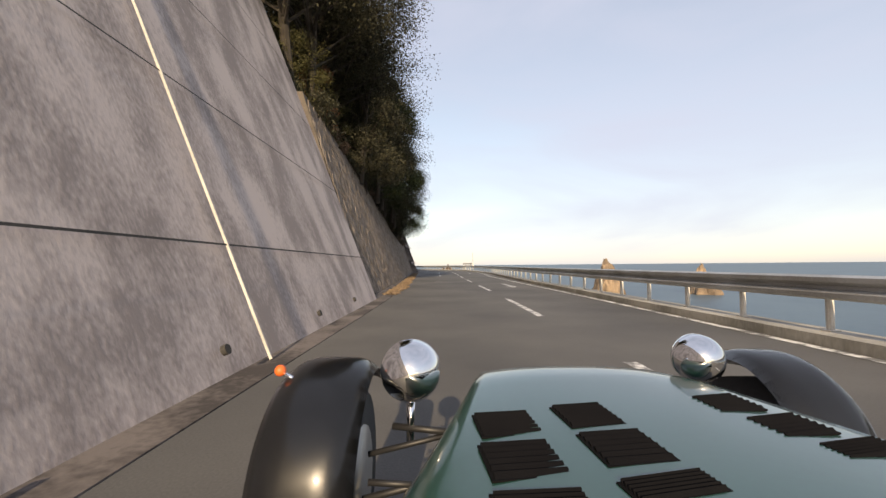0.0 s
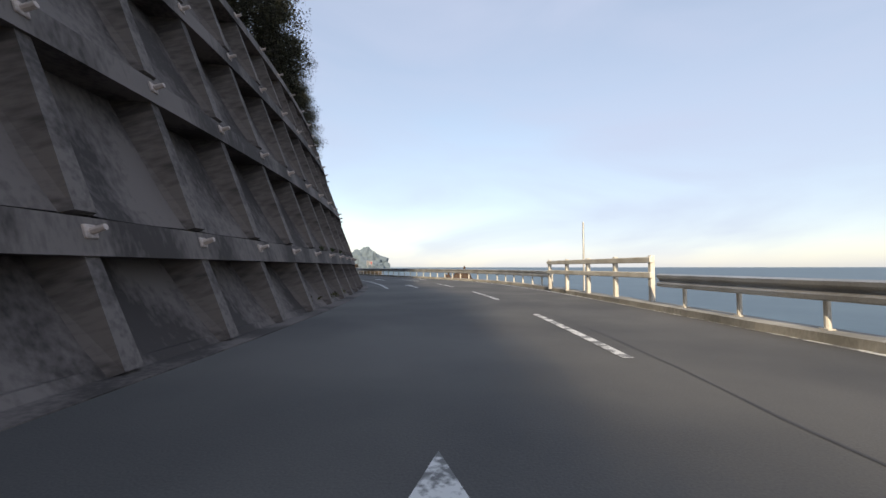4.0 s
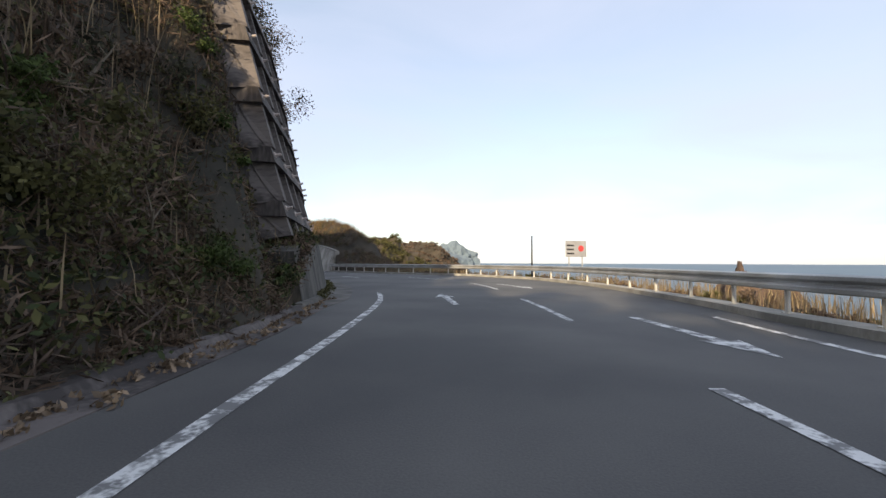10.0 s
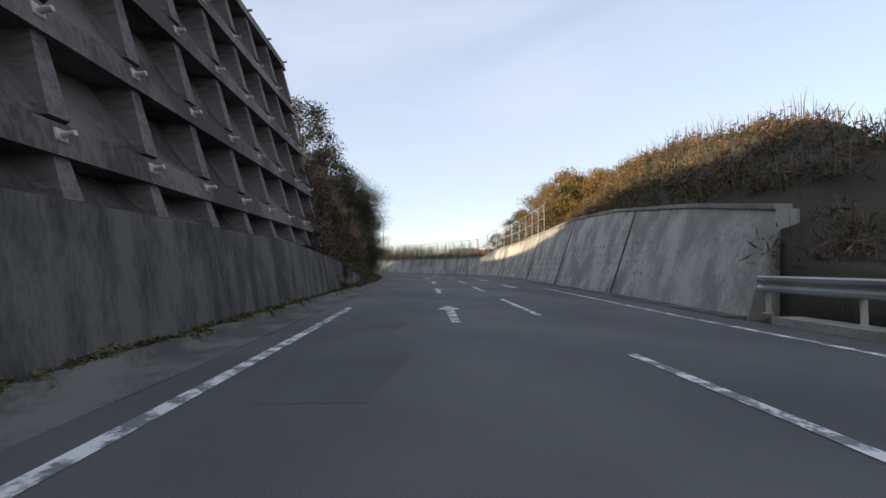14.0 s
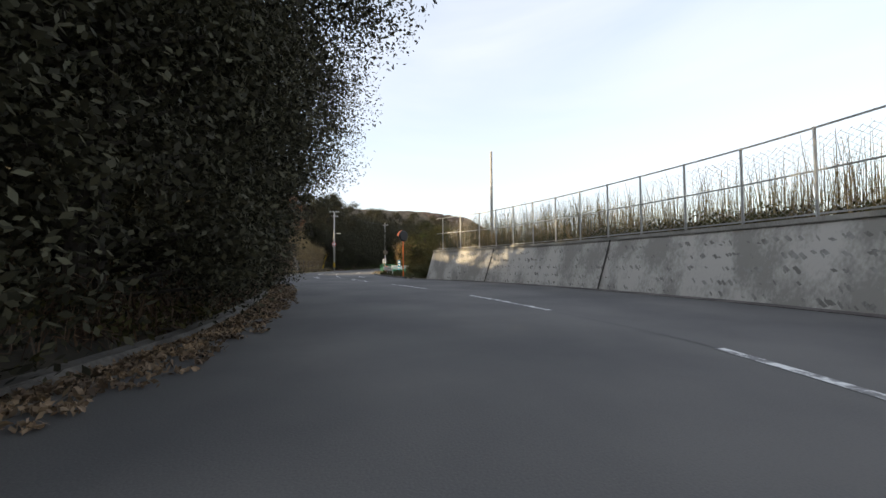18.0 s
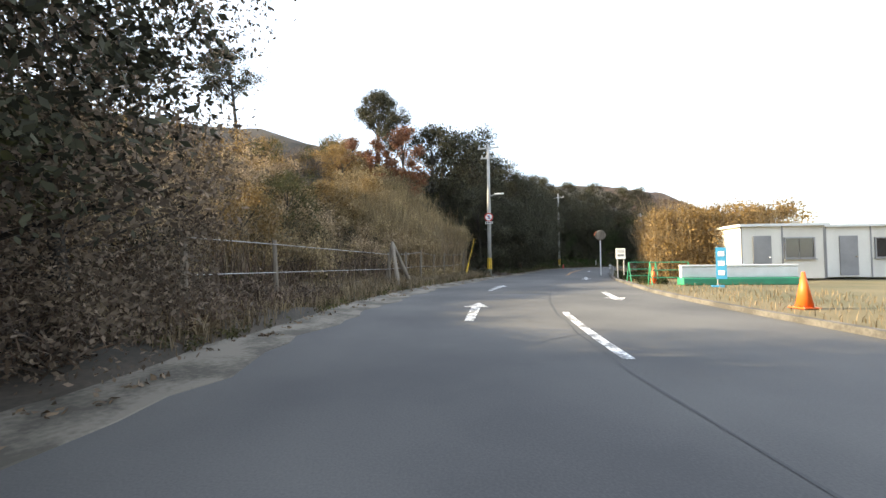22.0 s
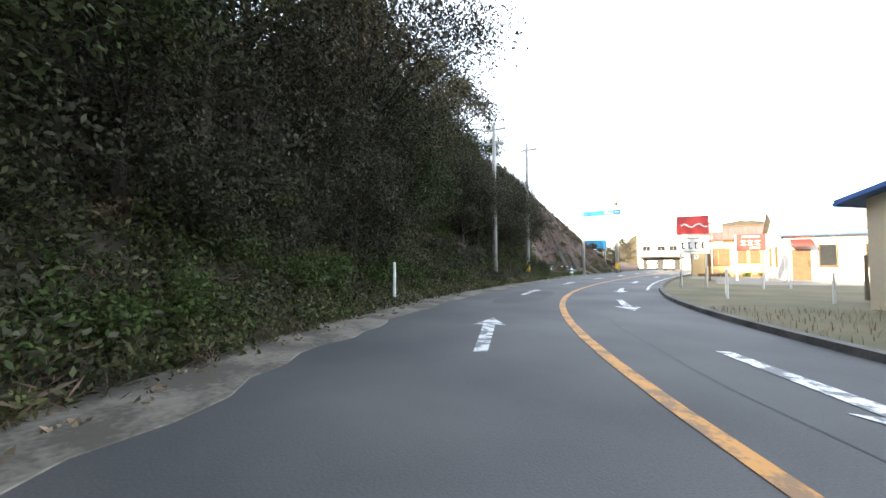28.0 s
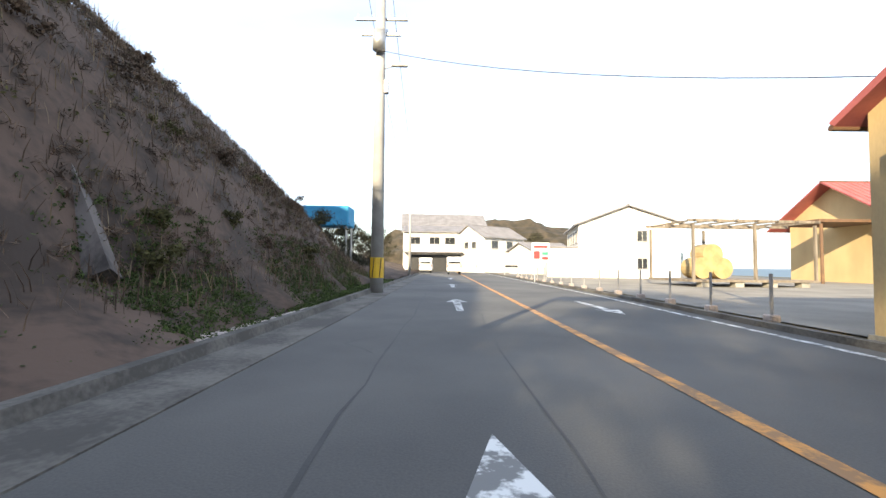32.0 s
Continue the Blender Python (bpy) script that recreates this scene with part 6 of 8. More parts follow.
for k, s in enumerate(np.arange(186.5, 220.0, 0.16)):
    for sg in (1, -1):
        a = s if sg > 0 else s + 1.8
        for i in range(3):
            p, q = a + sg * 0.6 * i, a + sg * 0.6 * (i + 1)
            A, B = at(p, FD(p), FT(p) + 0.1 + 0.6 * i), at(q, FD(q), FT(q) + 0.1 + 0.6 * (i + 1))
            n = len(v)
            v += [A + Vector((0, 0, 0.005)), B + Vector((0, 0, 0.005)), B - Vector((0, 0, 0.005)), A - Vector((0, 0, 0.005))]
            f.append((n, n + 1, n + 2, n + 3))
wire = tagged(link_mesh("wire_mesh", v, f, M["steel"]), kind="stuff")
wire.parent = fence


# ---- mirrors ----
def traffic_mirror(s, d, h, r, post, label, turn=0.0):
    t = thing("traffic_mirror", turned(s, d, 0.0, turn), label, "traffic mirror", "traffic mirrors")
    part("post", rod(0.045, 0.04, h + r, seg=12), M[post], t, "%s post" % ("orange" if post == "orange" else "white"))
    rot = Euler((radians(90), 0, 0)).to_matrix().to_4x4()
    back = joined(rod(r, r * 0.85, 0.10, m=rot, seg=28), rod(r * 1.05, r * 1.05, 0.04, m=rot, seg=28))
    part("housing", back, M["black"] if post == "orange" else M["wood"], t, "dark round back").location = (0, -0.02, h)
    part("mirror_face", sphere(r * 0.96, 0, 0.06, h, 1, 0.12, 1, 24, 12), M["mirror"], t, "convex mirror glass", True)
    part("hood", prism([(-r * 1.05, 0), (-r * 0.75, r * 0.75), (0, r * 1.08), (r * 0.75, r * 0.75), (r * 1.05, 0), (r * 0.8, r * 0.7), (0, r * 1.0), (-r * 0.8, r * 0.7)], 0.22), M["orange"], t).location = (0, 0.09, h)
    return t


traffic_mirror(225.8, 5.95, 3.15, 0.40, "orange", "round traffic mirror on an orange post, seen from behind", 20)
traffic_mirror(262.6, 4.45, 2.85, 0.36, "white", "round traffic mirror on a white post by the guardrail", 15)


# ---- cones, barriers ----
def cone(s, d, h, colour, label, stripe=True, group="traffic cones"):
    t = thing("traffic_cone", turned(s, d, 0.0, 12), label, "traffic cone", group)
    part("base", box(0.36 * h / 0.7, 0.36 * h / 0.7, 0.03, 0, 0, 0, 0.008), M[colour], t)
    part("cone", rod(0.15 * h / 0.7, 0.03, h, z=0.02, seg=20), M[colour], t, smooth=True)
    if stripe:
        for z in (0.3, 0.62):
            r = 0.15 * h / 0.7 * (1 - z) + 0.03 * z
            part("band", rod(r + 0.006, r - 0.022 + 0.006, h * 0.16, z=0.02 + h * z, seg=20), M["white"], t, "white band")
    return t


cone(241.5, 7.0, 0.75, "orange", "orange traffic cone on the verge", False)
cone(252.2, 6.2, 0.7, "orange", "orange traffic cone behind the barrier", False)
cone(327.6, -3.2, 0.96, "green", "green and white striped cone beside the kerb")
cone(329.0, -5.6, 0.96, "green", "green and white striped cone by the hillside")
t = thing("cone_bar", Matrix(), "black and white bar across two cones", "bar")
a, b = at(327.6, -3.2, 0.94), at(329.0, -5.6, 0.94)
for i in range(8):
    part("segment", bar(a.lerp(b, i / 8), a.lerp(b, (i + 1) / 8), 0.022), M["white" if i % 2 else "black"], t)


def barrier(s, d, w, turn, label):
    t = thing("barrier_frame", turned(s, d, 0.0, turn), label, "barrier", "green barriers")
    for x in (-w / 2, w / 2):
        for y in (-0.22, 0.22):
            part("leg", bar((x, y, 0), (x, 0, 0.95), 0.022), M["green"], t)
    for z, y in ((0.95, 0.0), (0.62, 0.07), (0.30, 0.15)):
        part("rail", bar((-w / 2, y, z), (w / 2, y, z), 0.02), M["green"], t)
    return t


barrier(253.2, 5.9, 1.3, 20, "green tubular barrier frame on the gravel")
barrier(251.0, 6.6, 1.5, 10, "green tubular barrier frame beside the cone")
t = thing("water_barrier", turned(251.5, 9.2, 0.0, 15), "long white low barrier on a green base", "barrier")
part("base", box(4.6, 0.5, 0.3, 0, 0, 0, 0.03), M["green"], t, "green base")
part("panel", box(4.6, 0.16, 0.45, 0, 0, 0.30, 0.03), M["white"], t)
part("cap", box(4.6, 0.22, 0.08, 0, 0, 0.75, 0.02), M["white"], t)
t = thing("banner_post", turned(249.8, 8.0, 0.0, -10), "narrow blue banner on a stand", "banner")
part("foot", box(0.4, 0.3, 0.06), M["blue"], t)
part("pole", rod(0.02, 0.02, 1.55), M["steel"], t)
part("banner", box(0.34, 0.02, 1.2, 0.12, -0.03, 0.3), M["blue"], t)
for i in range(3):
    plate(t, 0.12, 0.45 + i * 0.36, 0.2, 0.18, "white", -0.045)


# ---- poles ----
def utility_pole(s, d, h, arms, label, band=True, lamp=False, box_z=None, turn=0.0, r=0.15):
    t = thing("utility_pole", turned(s, d, 0.0, turn), label, "utility pole", "utility poles")
    part("shaft", rod(r, r * 0.62, h, seg=16), M["pole_concrete"], t, smooth=True)
    if band:
        bnd = part("band", rod(r + 0.012, r + 0.006, 0.75, z=0.55, seg=16), M["yellow"], t, "yellow and black warning band")
        for k in range(6):
            part("stripe", bar(((r + 0.012) * math.cos(k * 1.047), (r + 0.012) * math.sin(k * 1.047), 0.57), ((r + 0.01) * math.cos(k * 1.047 + 0.25), (r + 0.01) * math.sin(k * 1.047 + 0.25), 1.28), 0.02, seg=4), M["black"], bnd)
    for z, w in arms:
        arm = part("crossarm", box(w, 0.09, 0.09, 0, 0.12, z), M["steel"], t)
        n = 4
        for i in range(n):
            part("insulator", rod(0.045, 0.03, 0.16, -w / 2 + 0.1 + i * (w - 0.2) / (n - 1), 0.12, z + 0.09, seg=8), M["insulator"], arm)
    if box_z:
        part("transformer", rod(0.24, 0.24, 0.7, 0.0, -0.34, box_z, seg=14), M["steel"], t, "grey transformer can", True)
        part("switch_box", box(0.22, 0.18, 0.5, 0.22, 0.0, box_z - 1.5, 0.02), M["steel"], t)
    if lamp:
        part("lamp_arm", bar((0, 0, lamp), (0.55, -0.1, lamp + 0.12), 0.025), M["steel"], t)
        part("lamp_head", box(0.62, 0.18, 0.10, 0.75, -0.12, lamp + 0.08, 0.03), M["white"], t, "long street lamp head")
    for i in range(5):
        part("step_bolt", bar((0.0, 0, 2.4 + i * 0.45), (0.28 if i % 2 else -0.28, 0, 2.4 + i * 0.45), 0.012, seg=5), M["steel"], t)
    return t


p1 = utility_pole(259.3, -2.85, 9.3, ((9.0, 1.5), (8.3, 1.1)), "tall concrete utility pole with a round road sign", True, 5.6, None, 5)
sg = part("no_entry_sign", rod(0.30, 0.30, 0.02, 0, 0, 0, m=Euler((radians(90), 0, 0)).to_matrix().to_4x4(), seg=28), M["red"], p1, "round red and white road sign")
sg.location = (0.02, -0.24, 4.12)
part("sign_face", rod(0.225, 0.225, 0.02, 0, -0.012, 0, m=Euler((radians(90), 0, 0)).to_matrix().to_4x4(), seg=28), M["white"], sg)
part("slash", box(0.42, 0.012, 0.06, 0, 0, -0.03, m=Matrix.Translation((0, -0.04, 0)) @ Euler((0, radians(45), 0)).to_matrix().to_4x4()), M["red"], sg)
part("symbol", box(0.10, 0.010, 0.26, 0.02, -0.036, -0.13), M["blue"], sg)
sp = part("sub_plate", box(0.5, 0.02, 0.16, 0.02, -0.24, 3.66), M["white"], p1, "white sub plate")
for i in range(4):
    part("lettering", box(0.08, 0.008, 0.10, -0.15 + i * 0.115, -0.255, 3.69), M["black"], sp)
t = thing("guy_guard", turned(256.5, -3.8, 0.0), "yellow plastic guard on a leaning guy wire", "guy wire")
part("guard", bar((0, 0, 0), (0.12, 0.35, 0.95), 0.055, 0.05), M["yellow"], t)
part("wire", bar((0.12, 0.35, 0.95), (0.35, 1.0, 2.5), 0.02, 0.015), M["yellow"], t)
utility_pole(289.2, -3.3, 10.5, ((9.9, 1.5),), "concrete utility pole on the weedy bank", True, None, None, -4)
utility_pole(310.5, -3.3, 9.2, ((8.7, 1.3), (7.9, 1.0)), "concrete utility pole among the trees", False, None, None, 3)
utility_pole(316.2, -3.2, 9.5, ((9.0, 1.4),), "concrete utility pole with a yellow band in the bushes", True, None, None, 0)
utility_pole(281.0, -4.1, 7.5, ((7.1, 1.2),), "thin pole leaning in the dark trees", False, r=0.09)
utility_pole(346.0, -2.45, 13.0, ((10.4, 2.0), (9.8, 1.5)), "tall concrete utility pole with transformer and street lamp", True, 8.4, 9.0, 0, 0.25)
utility_pole(372.0, -3.4, 9.0, ((8.5, 1.3),), "utility pole beside the white houses", False)

# overhead wires between poles
wires = thing("overhead_wires", Matrix(), "thin sagging overhead wires between the poles", "wires")


def wire_run(a, b, sag=0.5):
    pts = [a.lerp(b, k / 10) - Vector((0, 0, sag * 4 * (k / 10) * (1 - k / 10))) for k in range(11)]
    bm = bmesh.new()
    side = (b - a).cross(Vector((0, 0, 1))).normalized() * 0.011
    up = Vector((0, 0, 0.011))
    rings = [[bm.verts.new(p + o) for o in (side, up, -side, -up)] for p in pts]
    for p, q in zip(rings, rings[1:]):
        for k in range(4):
            bm.faces.new((p[k], p[(k + 1) % 4], q[(k + 1) % 4], q[k]))
    part("wire", bm, M["black"], wires)


for off in (-0.5, 0.5):
    wire_run(at(260.0, -2.65 + off, 9.15), at(289.2, -3.3 + off, 10.1))
    wire_run(at(289.2, -3.3 + off, 10.1), at(316.2, -3.2 + off, 9.2))
    wire_run(at(316.2, -3.2 + off, 9.2), at(346, -2.65 + off, 12.4), 0.9)
    wire_run(at(346, -2.65 + off, 12.4), at(372, -3.4 + off, 8.8))
wire_run(at(346, -2.65, 9.2), at(338, 8.0, 4.4), 0.4)

# ---- wooden post fence and tripod brace on the left ----
pf = thing("wire_fence", Matrix(), "weathered wooden post fence with two wires", "fence")
prev = None
rngf = random.Random(3)
for s in (238.0, 240.6, 247.4, 249.0, 250.6, 252.2, 253.8, 255.4, 257.0):
    d, z = hill_at(s, -1.75)
    h = 1.45 + rngf.uniform(-0.1, 0.1)
    part("fence_post", rod(0.06, 0.05, h + 0.2, z=-0.2, seg=8), M["wood"], pf).matrix_world = turned(s, d, z) @ Euler((rngf.uniform(-.05, .05), rngf.uniform(-.05, .05), 0)).to_matrix().to_4x4()
    cur = [at(s, d, z + h * 0.93), at(s, d, z + h * 0.48)]
    if prev:
        for p, q in zip(prev, cur):
            part("wire", bar(p, q, 0.009, seg=4), M["steel"], pf)
    prev = cur
t = thing("tripod_brace", turned(247.4, LEFT(247) - 1.55, 0.0), "heavy weathered log tripod bracing the fence", "fence brace")
for fx, fy in ((0.75, -1.15), (0.55, 0.75), (-0.4, 0.0)):
    part("log", bar((fx, fy, -0.1), (-0.1, 0.05, 1.9), 0.085, 0.07, 10), M["wood"], t)

# ---- roadside boards ----
t, b = two_leg_board(256.4, 5.25, 0.5, 0.6, 1.12, "white", "white notice board in the reeds beside the road", 0)
for i in range(4):
    plate(b, -0.12 + i * 0.08, 1.28, 0.05, 0.10, "black")
for i in range(2):
    plate(b, 0.0, 1.5 + i * 0.1, 0.36, 0.04, "shutter")

# marker post and pink cone by the weedy bank
slim_pole(298.4, -2.55, 1.1, 0.045, "short white marker post at the bank", "white")
cone(288.6, -2.5, 0.6, "red", "faded red cone in the weeds", False)

# golden reed thickets on the right
rng = np.random.default_rng(5)


def thicket(seed, s0, s1, d0, d1, n, h, label, leaf="leaf_gold", stalk="reed"):
    r = np.random.default_rng(seed)
    pts = np.array([at(r.uniform(s0, s1), r.uniform(d0, d1), 0.0) for _ in range(n)])
    v, f = blades(r, pts, h, 0.008, 0.55)
    stuff("reed_thicket", mesh_np("reed_thicket", v, f, M[stalk]), label, "reeds")
    cen = [(p[0], p[1], r.uniform(0.1, h * 0.9), 0.5) for p in pts[: n // 2]]
    v, f = leaf_cloud(r, cen, 40, 0.12)
    stuff("thicket_leaves", mesh_np("thicket_leaves", v, f, M[leaf]), "dry leaves in the thicket", "reeds")


thicket(201, 256.5, 265, 7.0, 14, 4200, 4.4, "golden sunlit reed thicket")
thicket(203, 230.5, 239, 9.0, 14, 2200, 2.6, "tall dry bushes behind the mirror", "leaf_olive", "brush")
for s, d, k in ((232, 9.6, "olive1"), (234.5, 9.4, "olive1"), (236.5, 10.5, "green1"), (230.0, 10.6, "olive1"), (239, 12, "olive1"), (233, 12.5, "olive1")):
    plant((k,), s, d, 0.0, rng.uniform(0.6, 0.85), "bushy olive tree beside the short guardrail", "trees on the verge")
r = np.random.default_rng(9)
pts = np.array([at(s, RIGHT(s) + r.uniform(0.2, 5.0), 0.0) for s in r.uniform(222, 300, 9000)])
v, f = blades(r, pts, 0.14, 0.007, 0.8)
stuff("grass", mesh_np("grass", v, f, M["reed"]), "short dry grass on the verge", "grass")
pts = np.array([at(s, RAIL(s) + r.uniform(0.4, 4.0), -0.35) for s in r.uniform(118, 166, 5000)])
v, f = blades(r, pts, 0.75, 0.012, 0.5)
stuff("grass", mesh_np("grass", v, f, M["reed"]), "dry weeds behind the guardrail", "grass")


r = np.random.default_rng(62)
bushes(564, [(q, RIGHT(q) + r.uniform(0.4, 1.8), -0.05, r.uniform(0.16, 0.34)) for q in r.uniform(251.5, 262, 46)], "leaf_green2", 0.06, "low green weeds below the reeds", 110)
bushes(565, [(q, RIGHT(q) + r.uniform(0.6, 2.4), -0.05, r.uniform(0.2, 0.4)) for q in r.uniform(222.5, 236, 40)], "bank_leaf", 0.06, "low weeds beside the short guardrail", 110)
r = np.random.default_rng(61)
rows = [(q, RAIL(min(q, 164.9)) + r.uniform(0.6, 2.6), -0.4, r.uniform(0.3, 0.6)) for q in r.uniform(126, 166, 90)]
bushes(561, rows[:55], "brush", 0.07, "brown scrub behind the guardrail", 140)
bushes(562, rows[55:], "leaf_olive", 0.06, "olive scrub behind the guardrail", 140)
bushes(563, [(q, RAIL(q) + 4.0 + r.uniform(-1, 1), -0.9, r.uniform(0.7, 1.1)) for q in (149.5, 150.6, 151.6, 152.8, 157.5, 158.5)], "leaf_dark", 0.075, "dark bushes beyond the outer bend", 200)


# ---- buildings ----
def gable_house(s, d, turn, w, dep, eave, ridge, wall, roof, label, z=0.0, over=0.4, name="house", group="", fascia=None):
    """A house with a gable roof, ridge along its x; its front faces -y."""
    t = thing(name, turned(s, d, z, turn), label, "building", group)
    body = bmesh.new()
    pts = [(-dep / 2, -0.3), (dep / 2, -0.3), (dep / 2, eave), (0, ridge), (-dep / 2, eave)]
    rows = []
    for x in (-w / 2, w / 2):
        rows.append([body.verts.new((x, p[0], p[1])) for p in pts])
    body.faces.new(rows[0])
    body.faces.new(rows[1][::-1])
    for i in range(5):
        body.faces.new((rows[0][i], rows[1][i], rows[1][(i + 1) % 5], rows[0][(i + 1) % 5]))
    bmesh.ops.recalc_face_normals(body, faces=body.faces[:])
    part("wall", body, M[wall], t)
    slope = math.atan2(ridge - eave, dep / 2)
    ln = math.hypot(ridge - eave, dep / 2) + over
    rt = None
    for sg in (-1, 1):
        bm = bmesh.new()
        n = max(6, int(w / 0.45))
        up = []
        for k in range(n + 1):
            x = -w / 2 - over + (w + 2 * over) * k / n
            if 0 < k < n:
                up += [(x - 0.05, 0.06), (x - 0.03, 0.11), (x + 0.03, 0.11), (x + 0.05, 0.06)]
            else:
                up.append((x, 0.06))
        ring = up + [(w / 2 + over, -0.05), (-w / 2 - over, -0.05)]
        ends = [[bm.verts.new((x, yy, zz)) for x, zz in ring] for yy in (-ln / 2, ln / 2)]
        for k in range(len(ring)):
            q = (k + 1) % len(ring)
            bm.faces.new((ends[0][k], ends[0][q], ends[1][q], ends[1][k]))
        bm.faces.new(ends[0][::-1])
        bm.faces.new(ends[1])
        bmesh.ops.recalc_face_normals(bm, faces=bm.faces[:])
        bmesh.ops.translate(bm, vec=(0, sg * ln / 2, 0.0), verts=bm.verts)
        bmesh.ops.transform(bm, matrix=Euler((-sg * slope, 0, 0)).to_matrix().to_4x4(), verts=bm.verts)
        bmesh.ops.translate(bm, vec=(0, 0, ridge + 0.06), verts=bm.verts)
        rt = part("roof", bm, M[roof], t)
    part("ridge_cap", box(w + 2 * over, 0.26, 0.12, 0, 0, ridge + 0.06, 0.03), M[fascia or roof], t)
    for sg in (-1, 1):
        part("eave_gutter", bar((-w / 2 - over, sg * (dep / 2 + over * math.cos(slope)), eave - over * math.sin(slope) + 0.02), (w / 2 + over, sg * (dep / 2 + over * math.cos(slope)), eave - over * math.sin(slope) + 0.02), 0.05), M[fascia or "shutter"], t)
    return t


def window(t, face, u, z, w, h, dep, wid, glass="window", frame="white", name="window", bars=1):
    """A window on a wall face: 'f' front (-y), 'b' back, 'l' left (-x), 'r' right; u runs along the wall."""
    if face in "fb":
        y = -dep / 2 if face == "f" else dep / 2
        m = Matrix.Translation((u, y, z)) @ Euler((0, 0, 0 if face == "f" else math.pi)).to_matrix().to_4x4()
    else:
        x = -wid / 2 if face == "l" else wid / 2
        m = Matrix.Translation((x, u, z)) @ Euler((0, 0, -math.pi / 2 if face == "l" else math.pi / 2)).to_matrix().to_4x4()
    fr = joined(box(w + 0.12, 0.08, 0.06, 0, -0.02, -0.06), box(w + 0.12, 0.08, 0.06, 0, -0.02, h), box(0.06, 0.08, h, -w / 2 - 0.03, -0.02, 0), box(0.06, 0.08, h, w / 2 + 0.03, -0.02, 0))
    bmesh.ops.transform(fr, matrix=m, verts=fr.verts)
    ob = part(name, fr, M[frame], t)
    for i in range(bars + 1):
        pw = w / (bars + 1)
        part("pane", box(pw - 0.03, 0.02, h, -w / 2 + pw * (i + 0.5), -0.012, 0, m=None), M[glass], ob).matrix_local = m
    sl = box(w + 0.2, 0.14, 0.04, 0, -0.05, -0.10)
    bmesh.ops.transform(sl, matrix=m, verts=sl.verts)
    part("sill", sl, M[frame], ob)
    return ob


# cream building with a blue roof
cb = gable_house(300.75, 12.67, 31.5, 6.9, 5.0, 2.6, 3.35, "cream", "roof_blue", "long cream building with a blue metal roof", fascia="roof_blue")
for u, w in ((-2.7, 0.8), (-1.0, 1.2), (0.9, 1.2), (2.5, 1.2)):
    window(cb, "f", u, 1.2, w, 0.75, 5.0, 6.9, frame="shutter")
cb2 = gable_house(304.25, 17.38, 123.9, 6.0, 4.6, 2.6, 3.6, "cream", "cream", "cream gabled hall joined to the blue-roofed building", over=0.3)
for u in (-1.6, 0.1, 1.7):
    window(cb2, "l", u * 0.9, 1.2, 1.0, 0.75, 4.6, 6.0, frame="shutter")
sgn = part("wall_sign", box(0.06, 1.2, 0.45, -3.05, 0.3, 2.3), M["red"], cb2, "red wall sign")
part("lettering", box(0.012, 0.8, 0.18, -3.09, 0.3, 2.43), M["white"], sgn)


def kei_truck(s, d, turn, label, van=False, name="truck"):
    t = thing(name, turned(s, d, 0.0, turn), label, "vehicle", "parked vehicles")
    if van:
        prof = [(-1.9, 0.35), (1.85, 0.35), (1.95, 0.9), (1.75, 1.1), (1.35, 1.85), (1.1, 1.95), (-1.8, 1.95), (-1.95, 1.7)]
    else:
        prof = [(0.45, 0.35), (1.55, 0.35), (1.62, 0.85), (1.5, 1.05), (1.15, 1.7), (0.95, 1.76), (0.5, 1.76)]
    rot = Euler((0, 0, math.pi / 2)).to_matrix().to_4x4()
    bm = prism(prof, 1.65 if van else 1.42, rot)
    bmesh.ops.bevel(bm, geom=bm.edges[:], offset=0.05, segments=2, affect="EDGES")
    body = part("body", bm, M["white"], t)
    w = 0.83 if van else 0.715
    part("windscreen", box(1.25, 0.02, 0.62, 0, 0, 0, m=Matrix.Translation((0, 1.42 if not van else 1.64, 1.10)) @ Euler((radians(28), 0, 0)).to_matrix().to_4x4()), M["window"], body, "dark windscreen")
    for x in (-w, w):
        part("side_window", box(0.02, 0.55 if not van else 2.6, 0.45, x, 0.95 if not van else -0.2, 1.18), M["window"], body)
    if van:
        part("rear_window", box(1.35, 0.02, 0.55, 0, -1.93, 1.2), M["window"], body)
        for x in (-0.72, 0.72):
            part("tail_lamp", box(0.12, 0.03, 0.42, x, -1.95, 0.75), M["red"], body, "red tail lamp")
        part("bumper", box(1.6, 0.12, 0.22, 0, -1.95, 0.36, 0.03), M["white"], body)
    else:
        part("bed", joined(box(1.42, 2.0, 0.08, 0, -0.6, 0.62), box(0.04, 2.0, 0.32, -0.69, -0.6, 0.62), box(0.04, 2.0, 0.32, 0.69, -0.6, 0.62), box(1.42, 0.04, 0.32, 0, -1.58, 0.62)), M["white"], t)
        part("chassis", box(0.7, 3.0, 0.16, 0, -0.05, 0.42), M["black"], t)
    for y in ((-1.15, 1.1) if not van else (-1.25, 1.25)):
        for x in (-0.62, 0.62):
            wl = part("wheel", rod(0.28, 0.28, 0.16, 0, 0, 0, m=Euler((0, math.pi / 2, 0)).to_matrix().to_4x4(), seg=20), M["rubber"], t)
            wl.location = (x - 0.08, y, 0.28)
            part("hub", rod(0.15, 0.15, 0.17, 0, 0, 0, m=Euler((0, math.pi / 2, 0)).to_matrix().to_4x4(), seg=14), M["steel"], wl)
    part("number_plate", box(0.33, 0.02, 0.16, 0, 1.66 if not van else -2.0, 0.5), M["white"], body)
    return t


kei_truck(294.5, 13.59, 130, "small white flatbed truck parked before the cream building")

